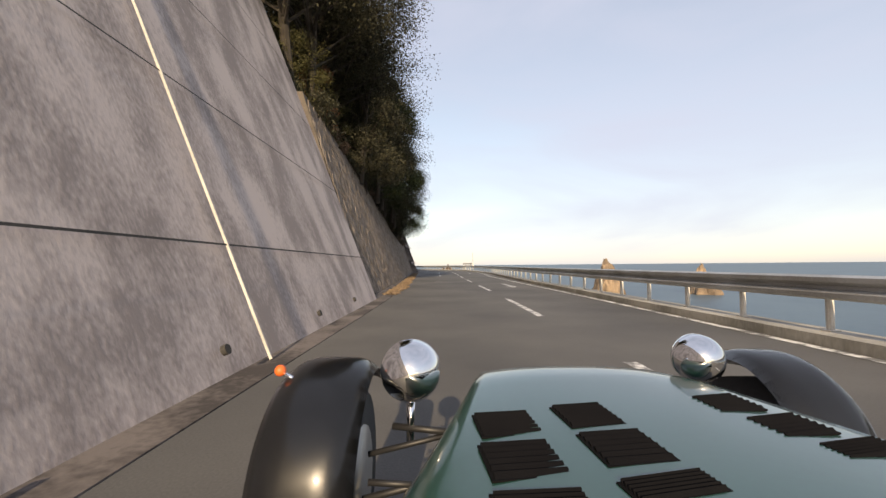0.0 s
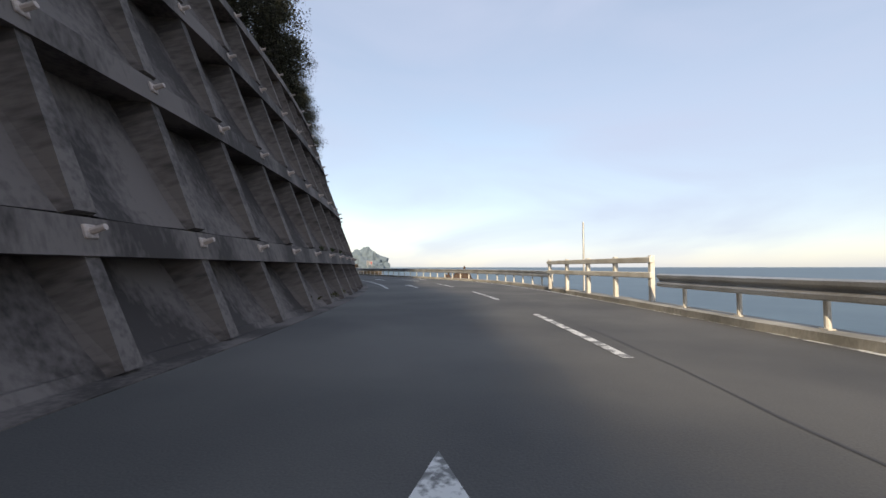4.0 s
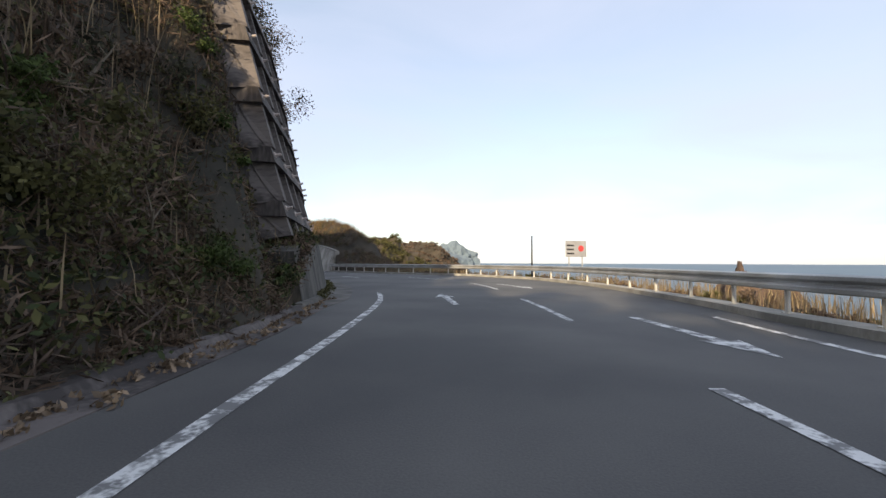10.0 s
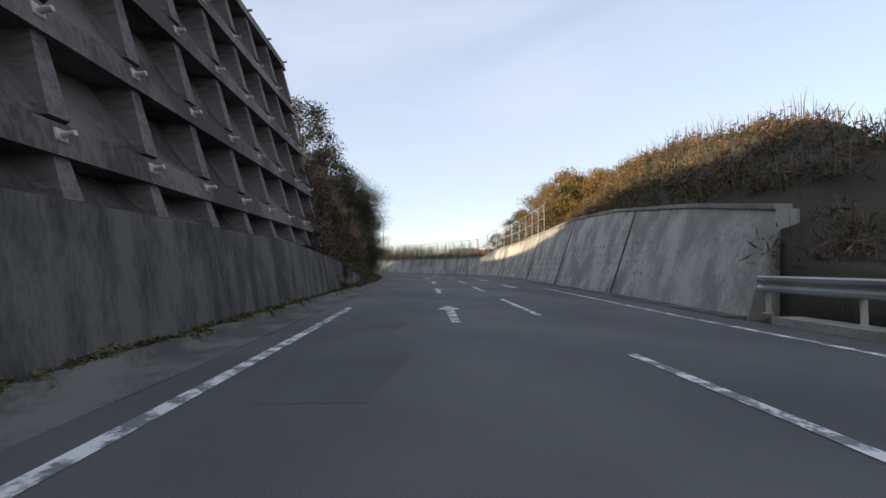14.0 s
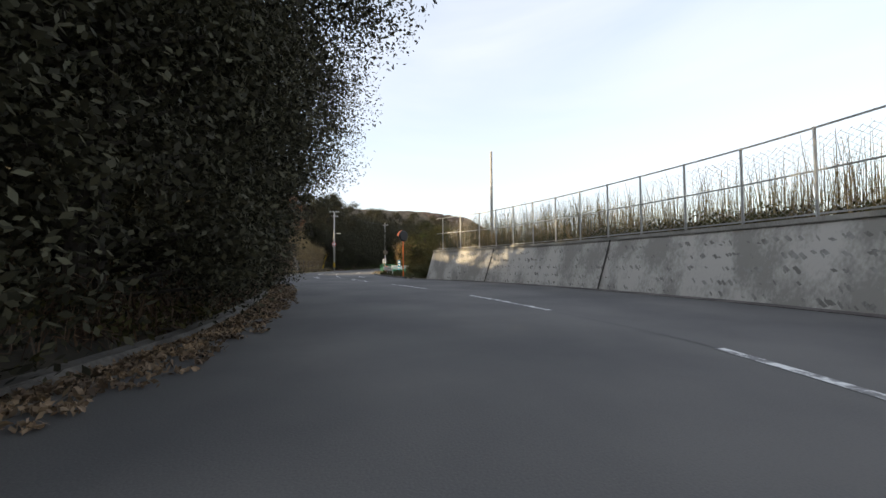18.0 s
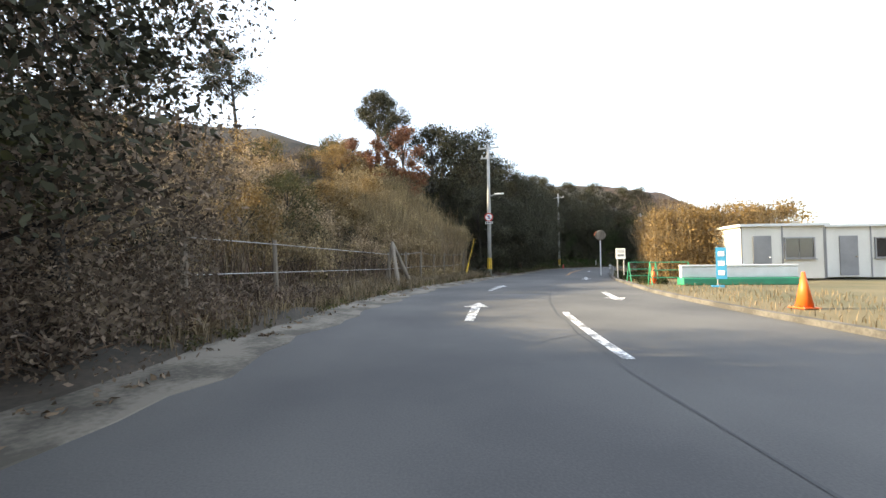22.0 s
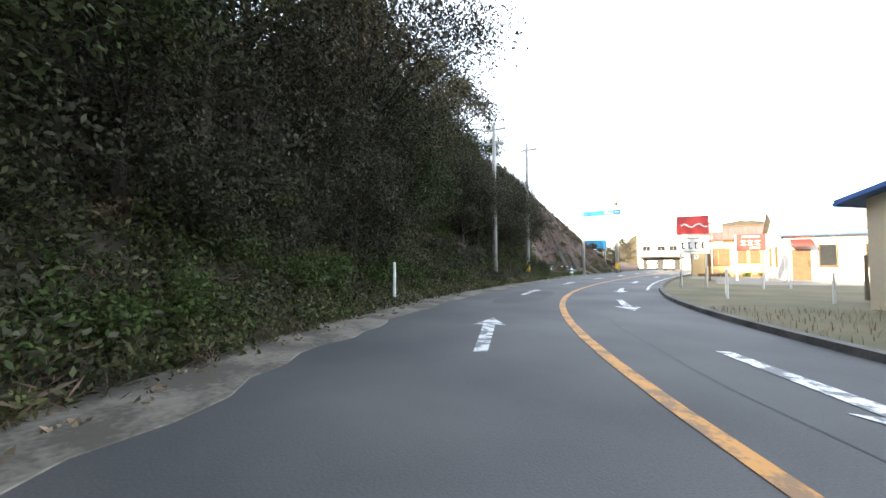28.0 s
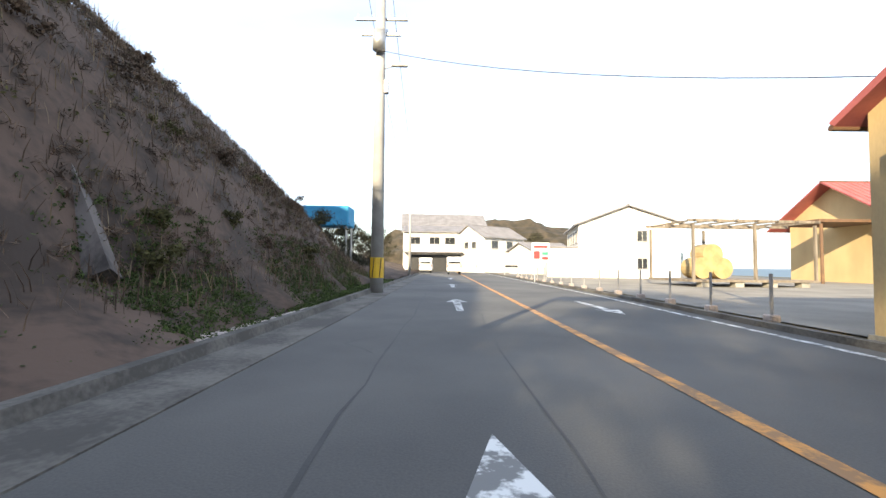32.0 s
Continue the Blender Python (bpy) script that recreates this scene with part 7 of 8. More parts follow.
# rail fence round the lawn
rf = thing("post_rail_fence", Matrix(), "low brown post and rail fence round the lawn", "fence")
prev = None
for s in np.arange(267, 288, 2.1):
    d = 6.9 if s < 284 else 6.9 - (s - 284) * 0.06
    part("post", rod(0.045, 0.045, 0.85, z=-0.05, seg=8), M["brown"], rf).matrix_world = turned(s, d, 0)
    cur = at(s, d, 0.74)
    if prev is not None:
        part("rail", bar(prev, cur, 0.028), M["brown"], rf)
    prev = cur
rf2 = thing("post_rail_fence", Matrix(), "weathered rail fence across the field", "fence")
prev = None
for k in range(7):
    p = at(276 + k * 0.9, 8.5 + k * 2.4, 0)
    part("post", rod(0.06, 0.06, 0.8, p.x, p.y, -0.05, seg=8), M["brown"], rf2)
    cur = p + Vector((0, 0, 0.7))
    if prev is not None:
        part("rail", bar(prev, cur, 0.04), M["wood"], rf2)
    prev = cur
# white marker posts on the lawn by the big signs
for s, d, h in ((304, 6.2, 0.9), (306.2, 6.6, 0.9), (308.4, 7.0, 0.9), (310.8, 8.6, 0.95), (312.2, 9.8, 0.95), (303, 8.4, 0.8)):
    slim_pole(s, d, h, 0.04, "short white post on the lawn", "white")
slim_pole(305.0, 9.8, 1.3, 0.06, "short wooden stake on the lawn", "wood")

# pylon sign by the lawn
ps = thing("pylon_sign", turned(311.5, 6.15, 0.0, -2), "tall sign with a red panel above a white lettered panel", "sign", "restaurant signs")
for x in (-0.5, 0.5):
    part("leg", rod(0.05, 0.05, 2.6, x, 0.06, -0.1), M["steel"], ps)
red = part("red_panel", box(1.28, 0.16, 0.84, 0, 0, 2.5, 0.02), M["red"], ps, "red panel with a white swirl")
for i in range(7):
    a = -0.46 + i * 0.15
    part("swirl", bar((a, -0.09, 2.88 + 0.09 * math.sin(i * 1.7)), (a + 0.15, -0.09, 2.88 + 0.09 * math.sin((i + 1) * 1.7)), 0.035, seg=6), M["white"], red)
wp = part("white_panel", box(1.30, 0.14, 0.86, 0, 0, 1.56, 0.02), M["white"], ps, "white panel with dark brush lettering")
for i in range(4):
    c = -0.39 + i * 0.26
    part("lettering", joined(box(0.15, 0.012, 0.045, c, -0.076, 2.06), box(0.05, 0.012, 0.26, c - 0.02, -0.076, 1.82), box(0.13, 0.012, 0.04, c + 0.03, -0.076, 1.80)), M["black"], wp)
part("small_lettering", box(0.7, 0.012, 0.05, 0, -0.076, 1.66), M["shutter"], wp)
part("small_lettering", box(0.5, 0.012, 0.07, 0, -0.076, 2.26), M["shutter"], wp)

# red board on two white posts
rb = thing("board_sign", turned(322.0, 9.6, 0.0, 0), "red framed board sign on two white posts", "sign", "restaurant signs")
for x in (-0.75, 0.75):
    part("post", rod(0.07, 0.07, 3.1, x, 0.05, -0.1, seg=10), M["white"], rb)
pb = part("board", box(1.5, 0.12, 1.05, 0, 0, 1.95, 0.02), M["red"], rb, "red board with white lettering")
for i in range(3):
    part("lettering", joined(box(0.26, 0.012, 0.06, -0.38 + i * 0.36, -0.066, 2.52), box(0.06, 0.012, 0.30, -0.38 + i * 0.36, -0.066, 2.32), box(0.24, 0.012, 0.06, -0.38 + i * 0.36, -0.066, 2.30)), M["white"], pb)
part("lettering", box(0.9, 0.012, 0.09, 0, -0.066, 2.80), M["white"], pb)
part("lettering", box(0.5, 0.012, 0.09, 0.2, -0.066, 2.08), M["white"], pb)
# plain grey box sign on a pole
gs = thing("box_sign", turned(321.0, 7.35, 0.0, 0), "unlit grey box sign on a slim pole", "sign", "restaurant signs")
part("pole", rod(0.05, 0.045, 3.8), M["brown"], gs)
part("box", box(0.72, 0.2, 0.58, 0.38, 0, 3.12, 0.02), M["shutter"], gs)

# white restaurant with a grey roof
wh = gable_house(329.3, 16.4, 0, 9.6, 8.6, 3.1, 5.0, "plaster", "roof_grey", "white plastered restaurant with a grey gable roof and red awnings", over=0.35, fascia="roof_blue")
for u, w, h in ((-2.6, 0.8, 1.3), (-0.6, 0.5, 1.3), (1.2, 0.5, 1.3), (3.4, 0.9, 1.2)):
    window(wh, "f", u, 1.0, w, h, 8.6, 9.6, frame="brown", bars=0)
for u in (-1.5, 1.6):
    window(wh, "l", u, 1.0, 0.8, 1.3, 8.6, 9.6, frame="brown", bars=0)
for u, w in ((-3.9, 1.1), (2.6, 1.2)):
    part("awning", prism([(0, 0), (-0.7, -0.35), (-0.7, -0.5), (0, -0.45)], w, Matrix.Translation((u, -4.3, 2.75)) @ Euler((0, 0, math.pi / 2)).to_matrix().to_4x4()), M["red"], wh, "red fabric awning")
dr = part("door", box(0.95, 0.06, 2.05, -3.9, -4.31, 0.0), M["brown"], wh, "brown entrance door")
part("handle", rod(0.015, 0.015, 0.4, -3.55, -4.38, 0.9), M["chrome"], dr)

# ochre restaurant with a red roof
ye = gable_house(335.2, 9.75, 0, 7.0, 3.7, 3.35, 4.45, "ochre", "roof_red", "ochre restaurant with a red roof and brown shutters", over=0.3, fascia="brown")
window(ye, "f", -1.55, 1.05, 1.55, 1.35, 3.7, 7.0, "brown", "brown", bars=1)
for u in (0.15, 1.05, 1.95):
    window(ye, "f", u, 1.3, 0.55, 1.0, 3.7, 7.0, "brown", "brown", bars=0)
window(ye, "f", 3.05, 1.2, 0.5, 0.95, 3.7, 7.0, "brown", "brown", bars=0)
st = part("shutter_door", box(0.06, 2.2, 2.5, -3.52, 0.2, 0.0), M["shutter"], ye, "grey roller shutter")
for i in range(12):
    part("slat", box(0.02, 2.16, 0.17, -3.555, 0.2, 0.05 + i * 0.2), M["shutter"], st)
part("lintel", box(0.16, 2.5, 0.25, -3.55, 0.2, 2.52), M["brown"], ye)
for i in range(4):
    pn = part("sign_panel", box(0.42, 0.05, 0.46, 0.0 + i * 0.56, -1.88, 2.62), M["white"], ye, "white panel with a red character")
    part("lettering", joined(box(0.24, 0.012, 0.05, i * 0.56, -1.91, 2.96), box(0.05, 0.012, 0.26, i * 0.56, -1.91, 2.70), box(0.22, 0.012, 0.05, i * 0.56, -1.91, 2.72)), M["red"], pn)
lp = part("sign_lamp", box(0.75, 0.12, 0.62, -1.55, -1.91, 2.55), M["white"], ye, "white box sign")
for i in range(3):
    pn = part("corner_panel", box(0.34, 0.05, 0.44, -3.2, -1.88, 2.55 - i * 0.5), M["white"], ye)
    part("lettering", joined(box(0.2, 0.012, 0.05, -3.2, -1.91, 2.85 - i * 0.5), box(0.05, 0.012, 0.24, -3.2, -1.91, 2.64 - i * 0.5)), M["blue"], pn)
part("foundation", box(7.1, 3.8, 0.3, 0, 0, -0.2), M["pale_concrete"], ye)
rng = np.random.default_rng(8)
for x, k in ((8.6, "olive"), (10.2, "green"), (11.2, "olive"), (12.4, "brush")):
    shrub(k, 333.1, x, 0.05, rng.uniform(0.35, 0.6), "potted shrub along the restaurant wall", "shrubs by the restaurant")
for x in (7.0, 7.9, 9.6, 10.9):
    pt = thing("planter", turned(333.0, x, 0.0, rng.uniform(-8, 8)), "terracotta planter box by the restaurant", "planter", "planters")
    part("trough", joined(box(0.7, 0.28, 0.05), box(0.7, 0.03, 0.26, 0, -0.125, 0), box(0.7, 0.03, 0.26, 0, 0.125, 0), box(0.03, 0.28, 0.26, -0.335, 0, 0), box(0.03, 0.28, 0.26, 0.335, 0, 0)), M["rust"] if "rust" in M else M["brown"], pt)
    part("soil", box(0.62, 0.22, 0.2, 0, 0, 0.04), M["soil"], pt)
slim_pole(333.2, 7.75, 3.6, 0.05, "white lamp post before the ochre restaurant", "white")
# parking bay lines
for k in range(6):
    a = 319.5 + k * 2.4
    marking("bay_line", [(a + j * 0.25, 7.2 + j * 0.9, 7.32 + j * 0.9) for j in range(6)], M["white_paint"], "white parking bay line").location.z += 0.012

# blue gantry sign
ga = thing("gantry_sign", turned(330.8, -2.85, 0.0), "blue direction sign on a tall grey mast arm", "sign")
part("mast", rod(0.13, 0.10, 6.3, z=-0.05, seg=14), M["pole_concrete"], ga, smooth=True)
part("base_plate", box(0.45, 0.45, 0.05, 0, 0, 0), M["steel"], ga)
gp = part("panel", box(3.45, 0.10, 0.5, 1.75, -0.12, 5.85, 0.015), M["blue"], ga, "blue panel with white lettering")
part("bracket", box(3.45, 0.06, 0.06, 1.75, -0.02, 5.72), M["steel"], ga)
for i in range(4):
    part("lettering", joined(box(0.17, 0.012, 0.03, 2.12 + i * 0.23, -0.176, 6.22), box(0.17, 0.012, 0.03, 2.12 + i * 0.23, -0.176, 6.11), box(0.03, 0.012, 0.17, 2.12 + i * 0.23, -0.176, 6.08)), M["white"], gp)
part("lettering", box(0.8, 0.012, 0.05, 2.45, -0.176, 5.96), M["white"], gp)
part("arrow", joined(box(0.3, 0.012, 0.05, 3.2, -0.176, 6.08), box(0.18, 0.012, 0.045, 3.1, -0.176, 6.13, m=None), box(0.05, 0.012, 0.16, 3.08, -0.176, 6.03)), M["white"], gp)

# concrete ribs on the bare hillside
for s0 in (332.5, 334.6, 336.8):
    rb_ = thing("slope_rib", Matrix(), "concrete rib laid up the brown hillside", "slope rib", "slope ribs")
    p0, p1 = [at(s0 + k * 1.6, *hill_at(s0 + k * 1.6, o)) for k, o in ((0, -2.2), (1.6, -7.6))]
    bm = bar(p0 + Vector((0, 0, 0.05)), p1 + Vector((0, 0, 0.05)), 0.24, 0.2, 4)
    part("rib", bm, M["dark_concrete"], rb_)
tagged(sweep("foot_wall", 331.0, 336.4, 0.6, lambda s: [(LEFT(s) - 1.45, -0.2), (LEFT(s) - 1.5, 0.42), (LEFT(s) - 2.0, 0.62), (LEFT(s) - 2.6, -0.2)], M["dark_concrete"], closed=True), "low concrete slab wall under the hillside", "retaining wall", kind="structure")
PAVE = line((318, 0.5), (326, 1.2), (330, 1.6), (335, 1.5), (337, 0.7), (345, 0.35), (360, 0.5))
tagged(sweep("side_pavement", 318, 360, 1.0, lambda s: [(LEFT(s) - PAVE(s), -0.1), (LEFT(s) - PAVE(s), 0.07), (LEFT(s) - 0.2, 0.05), (LEFT(s) - 0.2, -0.1)], M["concrete"], closed=True), "narrow concrete pavement beside the gutter", "pavement", kind="structure")
tagged(sweep("side_lane", 218.5, 229.5, 0.9, lambda s: [(LEFT(s) - 0.24, 0.03), (LEFT(s) - 1.5, 0.06), (LEFT(s) - 4.5, 0.12), (LEFT(s) - 7.5, 0.35)], M["patch"]), "worn asphalt side lane entrance", "side lane", kind="structure")
tagged(sweep("dirt_track", 261.5, 266.5, 0.8, lambda s: [(LEFT(s) + 0.62, 0.012), (LEFT(s) + 0.3, 0.02), (LEFT(s) - 1.2, 0.10), (LEFT(s) - 3.0, 0.5)], M["shore"]), "pale dirt track joining the road", "track", kind="structure")

# thin posts with concrete feet along the kerb
for s in np.arange(338.6, 366, 1.75):
    d = RIGHT(s) + 0.35
    t = thing("bollard_post", turned(s, d, 0.0), "thin grey post in a concrete foot beside the kerb", "post", "kerb posts")
    part("foot", box(0.2, 0.2, 0.2, 0, 0, 0, 0.02), M["concrete"], t)
    part("post", rod(0.03, 0.03, 0.75, z=0.2, seg=8), M["shutter"], t)
# board by the kerb
t, b = two_leg_board(356.8, 6.3, 1.15, 1.25, 1.3, "white", "white board with red and green lettering by the kerb", -2)
for x, z, w, h, m in ((0, 2.2, 0.9, 0.16, "red"), (-0.25, 1.5, 0.4, 0.5, "red"), (0.28, 1.75, 0.4, 0.2, "green"), (0.28, 1.45, 0.4, 0.2, "red")):
    plate(b, x, z, w, h, m)

# pergola with straw bales and a rack
pg = thing("pergola", turned(354.5, 16.7, 0.0, 4), "bare wooden pergola frame on a deck", "pergola")
part("deck", box(7.2, 4.0, 0.12, 0, 0, 0.28), M["wood"], pg)
for x in (-3.5, 0.0, 3.5):
    for y in (-1.9, 1.9):
        part("post", box(0.12, 0.12, 3.0, x, y, 0.4), M["wood"], pg)
for y in (-1.9, 0.0, 1.9):
    part("beam", box(7.6, 0.10, 0.14, 0, y, 3.4 + 0.06 * abs(y)), M["wood"], pg)
for i in range(7):
    part("rafter", box(0.08, 4.4, 0.10, -3.5 + i * 1.166, 0, 3.54), M["wood"], pg)
for i, (x, y, z) in enumerate(((-1.6, 0.4, 0.4), (-0.4, 0.4, 0.4), (-1.0, 0.4, 1.2))):
    bl = new("straw_bale")
    bl.matrix_world = turned(354.5, 16.7, 0.0, 4) @ Matrix.Translation((x, y, z))
    tagged(bl, "golden straw bale under the pergola", "straw bale", "straw bales")
    part("bale", rod(0.62, 0.62, 1.1, 0, 0.55, 0.62, m=Euler((radians(90), 0, 0)).to_matrix().to_4x4(), seg=18), M["hay"], bl)
for i in range(4):
    part("bench_foot", box(0.5, 0.4, 0.28, -2.8 + i * 1.9, -1.7, 0), M["pale_concrete"], pg)

# white two-storey house by the sea
h2 = gable_house(372.5, 18.0, 78, 10.5, 8.6, 5.0, 6.6, "plaster", "roof_grey", "white two-storey house with a grey roof", name="house")
for u in (-3.6, -1.4, 0.9, 3.2):
    window(h2, "b", u, 3.4, 0.9, 1.0, 8.6, 10.5, frame="shutter")
    window(h2, "b", u, 1.0, 0.9, 0.8, 8.6, 10.5, frame="shutter")
for z in (0.9, 3.4):
    window(h2, "l", -1.2, z, 0.8, 0.9, 8.6, 10.5, frame="shutter")
    window(h2, "r", 1.2, z, 0.8, 0.9, 8.6, 10.5, frame="shutter")
part("annexe", box(8.0, 3.0, 2.9, -1.0, 5.6, -0.1), M["plaster"], h2)
part("annexe_roof", box(8.3, 3.3, 0.12, -1.0, 5.6, 2.8), M["roof_grey"], h2)
# brown building with a red roof behind the ochre one
b3 = gable_house(362.25, 38.43, 0.0, 15.0, 8.4, 5.0, 7.8, "ochre", "roof_red", "brown and ochre building with a red roof", over=1.2, fascia="brown")
for u in (-5.4, -1.7, 2.4):
    window(b3, "f", u, 0.9, 2.3, 2.6, 8.4, 15.0, "brown", "brown")
part("porch_roof", box(5.8, 4.0, 0.2, -9.5, -1.7, 4.3), M["brown"], b3)
for x in (-12.0, -7.4):
    part("porch_post", rod(0.10, 0.10, 4.4, x, -3.4, -0.1), M["brown"], b3)

# white houses closing the view
f1 = gable_house(396, -1.5, 0, 9.0, 7.0, 6.2, 7.4, "plaster", "roof_grey", "white two-storey house with a dark garage below", name="house")
for u in (-2.8, 0.2, 2.6):
    window(f1, "f", u, 4.3, 1.5, 1.0, 7.0, 9.0, frame="shutter")
# no opening here: a black sheet paints the garage's dark interior
gd = part("garage_opening", box(7.8, 0.08, 2.6, 0.4, -3.54, 0.0), M["black"], f1, "black panel painted as the shade inside an open garage")
part("canopy", box(9.0, 1.8, 0.16, 0, -4.3, 2.9), M["roof_grey"], f1)
f2 = gable_house(393, 7.2, 35, 8.0, 7.0, 5.2, 7.0, "plaster", "roof_grey", "white house with a pale gable roof", name="house")
for u in (-2.0, 1.0):
    window(f2, "f", u, 3.6, 1.2, 1.0, 7.0, 8.0, frame="shutter")
    window(f2, "l", u * 0.6, 3.6, 0.9, 0.9, 7.0, 8.0, frame="shutter")
f3 = gable_house(412, 0.0, 5, 16.0, 8.0, 8.6, 11.2, "plaster", "roof_grey", "large house with a dark hipped roof behind", name="house")
for u in (-5, -2, 1, 4):
    window(f3, "f", u, 6.6, 1.4, 1.1, 8.0, 16.0, frame="shutter")
f4 = gable_house(384, 13.0, 20, 6.0, 6.0, 3.0, 4.0, "plaster", "roof_grey", "small white shed, its open front painted as black shade", name="house")
# black panes on the closed wall paint the shade of an open front
window(f4, "f", 0.4, 0.2, 3.0, 2.0, 6.0, 6.0, "black", "shutter")
kei_truck(377, 1.3, 0, "white van standing ahead on the road", True, "van")
kei_truck(384, -2.2, 0, "small white van parked under the house", True, "van")
wa = thing("wall_sign", turned(371.0, 6.9, 0.0, -2), "low white sign board on the kerb", "sign")
part("board", box(1.8, 0.08, 0.7, 0, 0, 0.6), M["white"], wa)
part("lettering", box(1.3, 0.012, 0.25, 0, -0.05, 0.85), M["black"], wa)
part("leg", box(0.08, 0.08, 0.65, -0.7, 0, 0), M["steel"], wa)
part("leg", box(0.08, 0.08, 0.65, 0.7, 0, 0), M["steel"], wa)
# blue tank on the slope
bt = thing("water_tank", turned(361, -8.6, 0.6), "bright blue tank on a frame above the road", "tank")
part("tank", box(3.4, 2.0, 1.5, 0, 0, 3.2, 0.08), M["blue"], bt)
for x in (-1.5, 1.5):
    for y in (-0.8, 0.8):
        part("leg", rod(0.07, 0.07, 3.3, x, y, -0.1), M["steel"], bt)
for s, d in ((357, -8.0), (364, -7.5), (367, -9.5), (372, -8)):
    plant(("dark2",), s, d, 0.2, 0.6, "dark garden tree by the houses", "trees by the houses")
for s, d, z in ((420, -14, 0), (428, -4, 0), (430, 10, 0), (424, 22, 0)):
    plant(("dark1", "olive1"), s, d, z, 1.1, "tree behind the white houses", "trees by the houses")
FARH = at(470, 5)
mound("hill_far", FARH.x, FARH.y, -8, 60, 22, 24, 6, "bank", "low wooded hill behind the houses")

# prefab site offices
for s, d, w, lab in ((256.6, 12.0, 3.6, "pale grey prefab site office"), (258.8, 16.4, 4.0, "white prefab site office with a door"), (260, 21.5, 4.2, "white prefab site office")):
    t = thing("site_office", turned(s, d, 0.1, 12), lab, "prefab office", "site offices")
    part("wall", box(w, 2.4, 2.5, 0, 0, 0, 0.02), M["plaster"], t)
    part("roof", box(w + 0.3, 2.8, 0.12, 0, 0, 2.5), M["white"], t)
    dr = part("door", box(0.8, 0.06, 1.95, -w * 0.25, -1.215, 0.1), M["shutter"], t)
    part("handle", box(0.1, 0.03, 0.04, -w * 0.25 + 0.3, -1.26, 1.0), M["chrome"], dr)
    window(t, "f", w * 0.2, 1.0, 1.2, 0.9, 2.4, w, frame="shutter")
    for x in (-w / 2, 0, w / 2):
        part("panel_rib", box(0.05, 0.03, 2.5, x, -1.21, 0), M["shutter"], t)

# ---- the sports car, front part, standing on the lane at the start ----
car = thing("sports_car", Matrix(), "dark green open sports car with black cycle wings and chrome lamps", "car")
CM = Matrix.Translation((0, 0, 1.05)) @ Euler((radians(2.3), radians(0.5), 0)).to_matrix().to_4x4()


def cpart(name, bm, mt, parent=car, label="", smooth=True):
    bmesh.ops.transform(bm, matrix=CM, verts=bm.verts)
    return part(name, bm, M[mt], parent, label, smooth)


def bonnet_point(u, v):
    """u across from -1 to 1, v from 0 at the front to 1 at the scuttle, in the driver's frame."""
    y = 1.30 - 0.95 * v
    l, r = 0.075 - 0.30 * v, 0.77 + 0.42 * v
    mid, half = (l + r) / 2, (r - l) / 2
    x = mid + half * u
    z = -0.372 - 0.03 * abs(u) ** 2.5 - 0.10 * max(0.0, abs(u) - 0.86) / 0.14 - 0.012 * max(0, 0.12 - v) / 0.12
    return Vector((x, y, z))


bm = bmesh.new()
NU, NV = 28, 20
grid = [[bm.verts.new(bonnet_point(-1 + 2 * i / NU, j / NV)) for i in range(NU + 1)] for j in range(NV + 1)]
for j in range(NV):
    for i in range(NU):
        bm.faces.new((grid[j][i], grid[j][i + 1], grid[j + 1][i + 1], grid[j + 1][i]))
# rolled front edge, nose and sides
nose = [[bm.verts.new(bonnet_point(-1 + 2 * i / NU, 0) + Vector((0.02 * k * -(-1 + 2 * i / NU), 0.03 * k + 0.05 * (k > 2), -0.018 * k * k))) for i in range(NU + 1)] for k in range(1, 5)]
prev = grid[0]
for row in nose:
    for i in range(NU):
        bm.faces.new((prev[i], row[i], row[i + 1], prev[i + 1]))
    prev = row
for i, sg in ((0, -1), (NU, 1)):
    side = [[bm.verts.new(grid[j][i].co + Vector((sg * 0.02 * k, 0, -0.11 * k - 0.02))) for j in range(NV + 1)] for k in range(1, 5)]
    prev = [grid[j][i] for j in range(NV + 1)]
    for row in side:
        for j in range(NV):
            bm.faces.new((prev[j], prev[j + 1], row[j + 1], row[j]))
        prev = row
bmesh.ops.recalc_face_normals(bm, faces=bm.faces[:])
bonnet = cpart("bonnet", bm, "car_green", car, "dark green louvred bonnet")


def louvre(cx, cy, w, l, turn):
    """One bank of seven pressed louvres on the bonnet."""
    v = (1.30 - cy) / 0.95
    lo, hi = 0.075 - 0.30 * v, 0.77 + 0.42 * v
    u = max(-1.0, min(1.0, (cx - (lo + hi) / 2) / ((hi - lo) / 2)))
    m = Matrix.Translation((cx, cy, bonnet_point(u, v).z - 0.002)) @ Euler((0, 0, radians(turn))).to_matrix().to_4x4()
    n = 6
    # flat pan on the bonnet; the dark of the slots is only its colour
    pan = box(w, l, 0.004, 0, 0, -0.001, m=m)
    bank = cpart("louvre_bank", pan, "louvre", bonnet, "bank of louvres with the slot shade coloured black", False)
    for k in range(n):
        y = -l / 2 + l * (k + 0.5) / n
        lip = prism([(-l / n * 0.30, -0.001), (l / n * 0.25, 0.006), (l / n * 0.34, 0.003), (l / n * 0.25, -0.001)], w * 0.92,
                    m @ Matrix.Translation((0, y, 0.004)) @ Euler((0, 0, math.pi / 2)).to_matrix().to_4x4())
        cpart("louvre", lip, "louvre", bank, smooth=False)


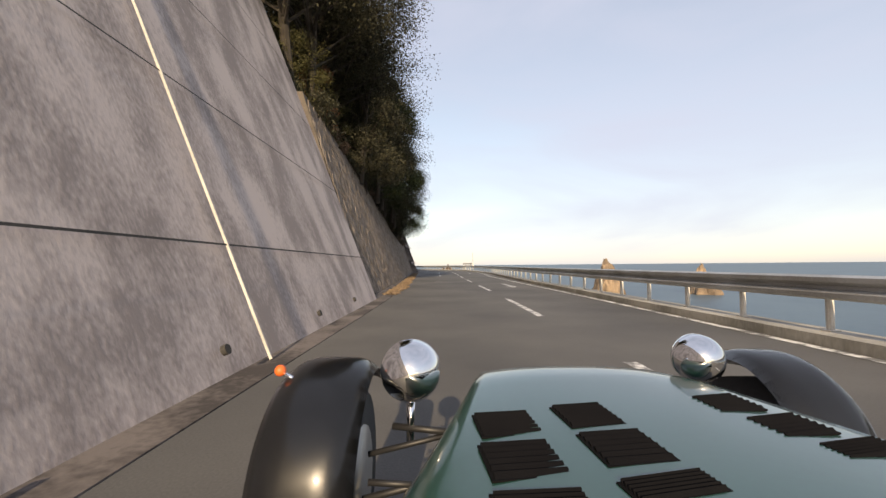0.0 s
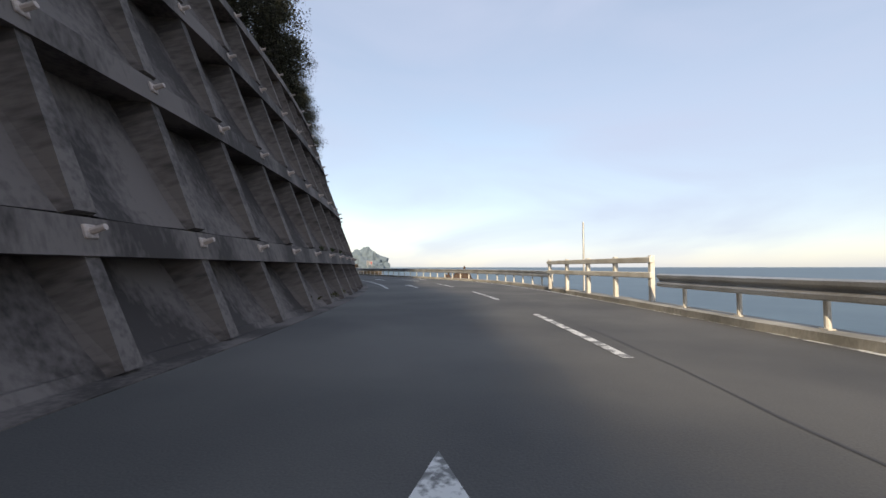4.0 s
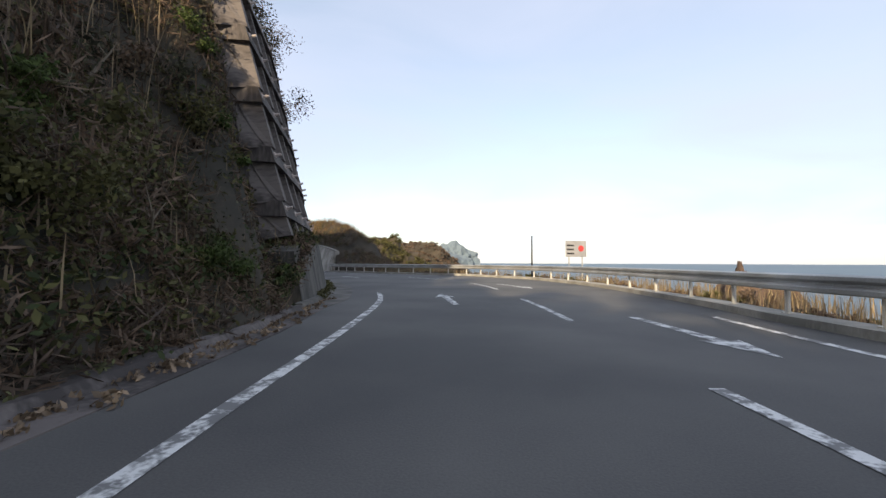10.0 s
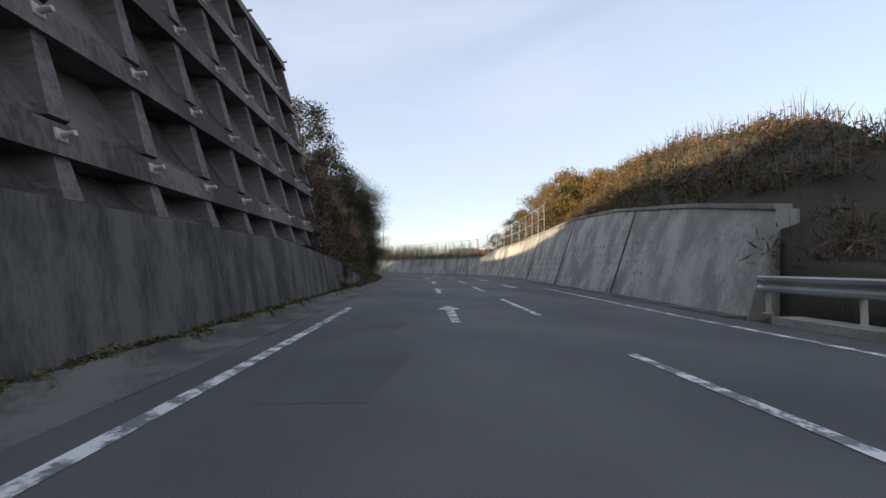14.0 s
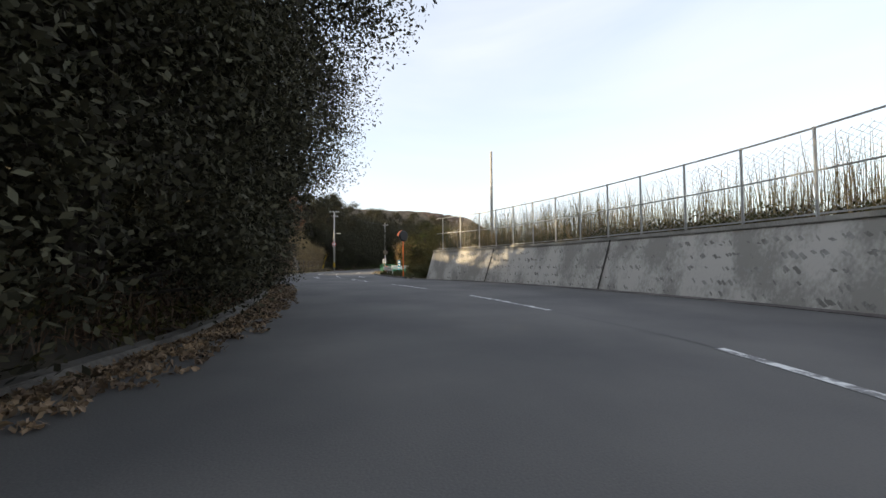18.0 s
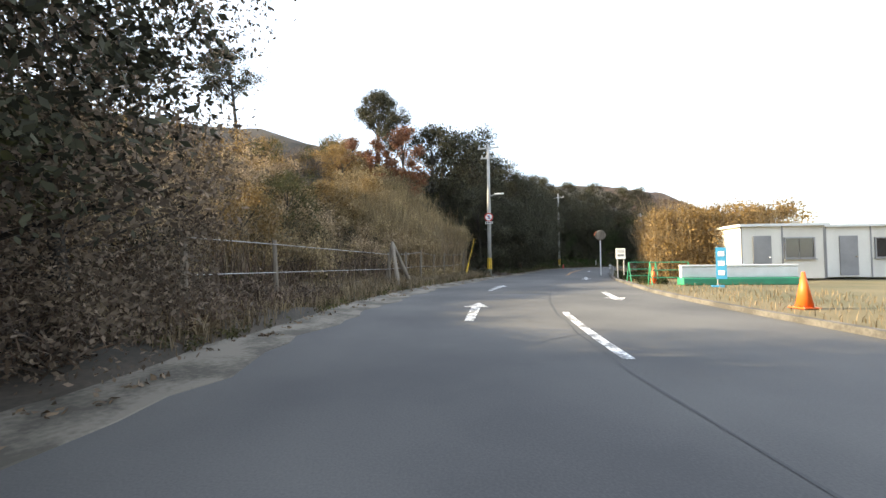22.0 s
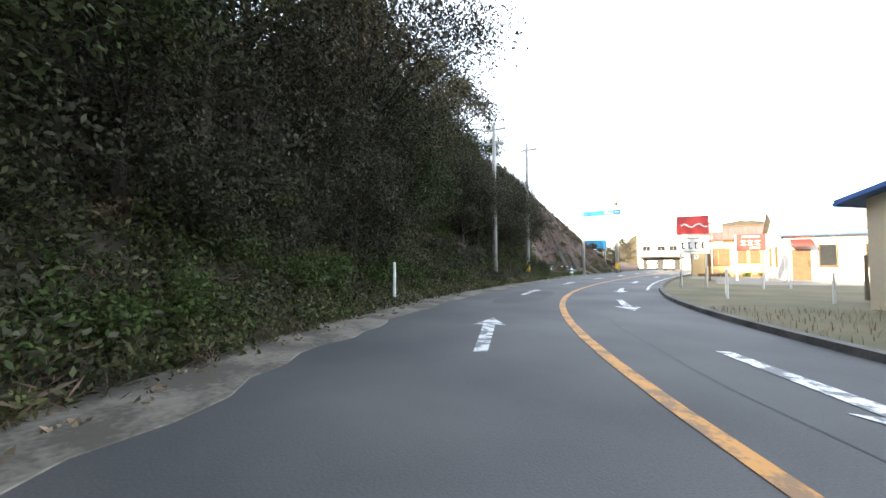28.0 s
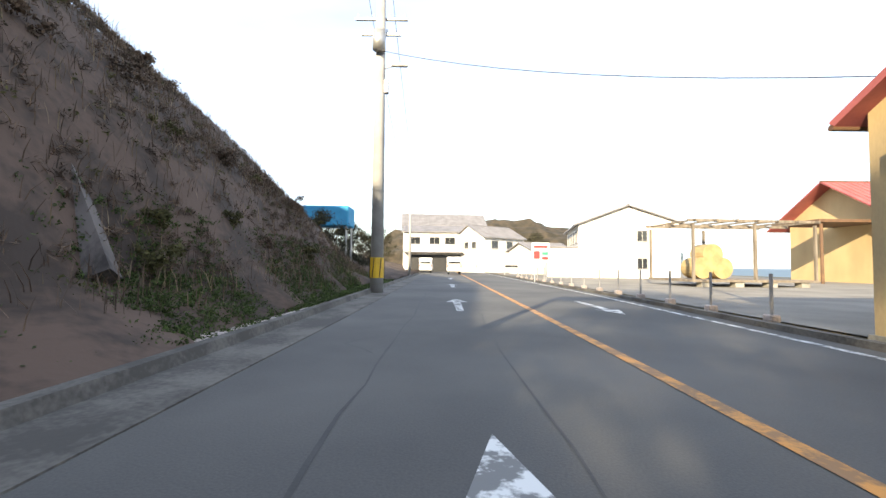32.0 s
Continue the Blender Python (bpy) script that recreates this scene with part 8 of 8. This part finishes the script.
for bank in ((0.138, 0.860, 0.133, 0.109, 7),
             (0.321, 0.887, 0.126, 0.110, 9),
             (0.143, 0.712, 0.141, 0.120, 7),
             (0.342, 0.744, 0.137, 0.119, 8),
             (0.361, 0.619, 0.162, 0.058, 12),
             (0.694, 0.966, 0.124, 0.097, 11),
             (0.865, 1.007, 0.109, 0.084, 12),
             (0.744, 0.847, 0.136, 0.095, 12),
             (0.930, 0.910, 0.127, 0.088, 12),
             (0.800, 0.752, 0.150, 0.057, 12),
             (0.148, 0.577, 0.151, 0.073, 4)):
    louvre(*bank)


def wing(cx, cy, cz, r, w, a0, a1, label):
    """A cycle wing: an arc of sheet with a domed section over a wheel."""
    bm = bmesh.new()
    rows = []
    for i in range(25):
        a = radians(a0 + (a1 - a0) * i / 24)
        row = []
        for k in range(9):
            u = -1 + k / 4
            rr = r - 0.035 * abs(u) ** 4
            row.append(bm.verts.new((cx + u * w / 2, cy - rr * math.sin(a), cz + rr * math.cos(a))))
        rows.append(row)
    for i in range(24):
        for k in range(8):
            bm.faces.new((rows[i][k], rows[i + 1][k], rows[i + 1][k + 1], rows[i][k + 1]))
    bmesh.ops.solidify(bm, geom=bm.faces[:], thickness=0.006)
    bmesh.ops.recalc_face_normals(bm, faces=bm.faces[:])
    return cpart("wing", bm, "car_black", car, label)


for cx, cy, cz in ((-0.327, 1.17, -0.665), (1.20, 1.47, -0.715)):
    wing(cx, cy, cz, 0.335, 0.25, -50, 95, "gloss black cycle wing")
    m = Matrix.Translation((cx - 0.08, cy, cz - 0.06)) @ Euler((0, math.pi / 2, 0)).to_matrix().to_4x4()
    wl = cpart("wheel", rod(0.29, 0.29, 0.16, m=m, seg=28), "rubber", car)
    cpart("rim", rod(0.19, 0.19, 0.165, m=m, seg=20), "steel", wl)
for (cx, cy, cz, r) in ((-0.09, 1.10, -0.338, 0.084), (0.845, 1.31, -0.362, 0.078)):
    lamp = cpart("headlamp", sphere(r, cx, cy, cz, 1, 1.0, 1, 28, 18), "chrome", car, "chrome headlamp bowl seen from behind")
    cpart("rim_ring", rod(r * 1.0, r * 0.99, 0.015, cx, cy + 0.012, cz, m=Euler((radians(-90), 0, 0)).to_matrix().to_4x4(), seg=28), "chrome", lamp)
    cpart("stalk", bar((cx, cy, cz - r), (cx, cy, cz - r - 0.12), 0.012), "chrome", lamp)
    cpart("bracket", bar((cx - 0.05, cy, cz - r - 0.07), (cx + 0.14, cy - 0.02, cz - r - 0.08), 0.010), "black", lamp)
cpart("indicator", sphere(0.016, -0.452, 1.10, -0.338, u=12, v=8), "orange", car, "small amber indicator")
cpart("indicator_stalk", bar((-0.452, 1.10, -0.338), (-0.40, 1.08, -0.36), 0.006), "chrome", car)
for a, b, r in (((-0.20, 0.98, -0.62), (0.06, 1.06, -0.60), 0.009), ((-0.20, 1.06, -0.55), (0.08, 1.10, -0.50), 0.008), ((-0.18, 0.95, -0.56), (-0.02, 0.97, -0.58), 0.008)):
    cpart("suspension_arm", bar(a, b, r), "black", car)
cpart("scuttle", box(1.5, 0.14, 0.45, 0.48, 0.28, -0.90, 0.02), "car_green", car)
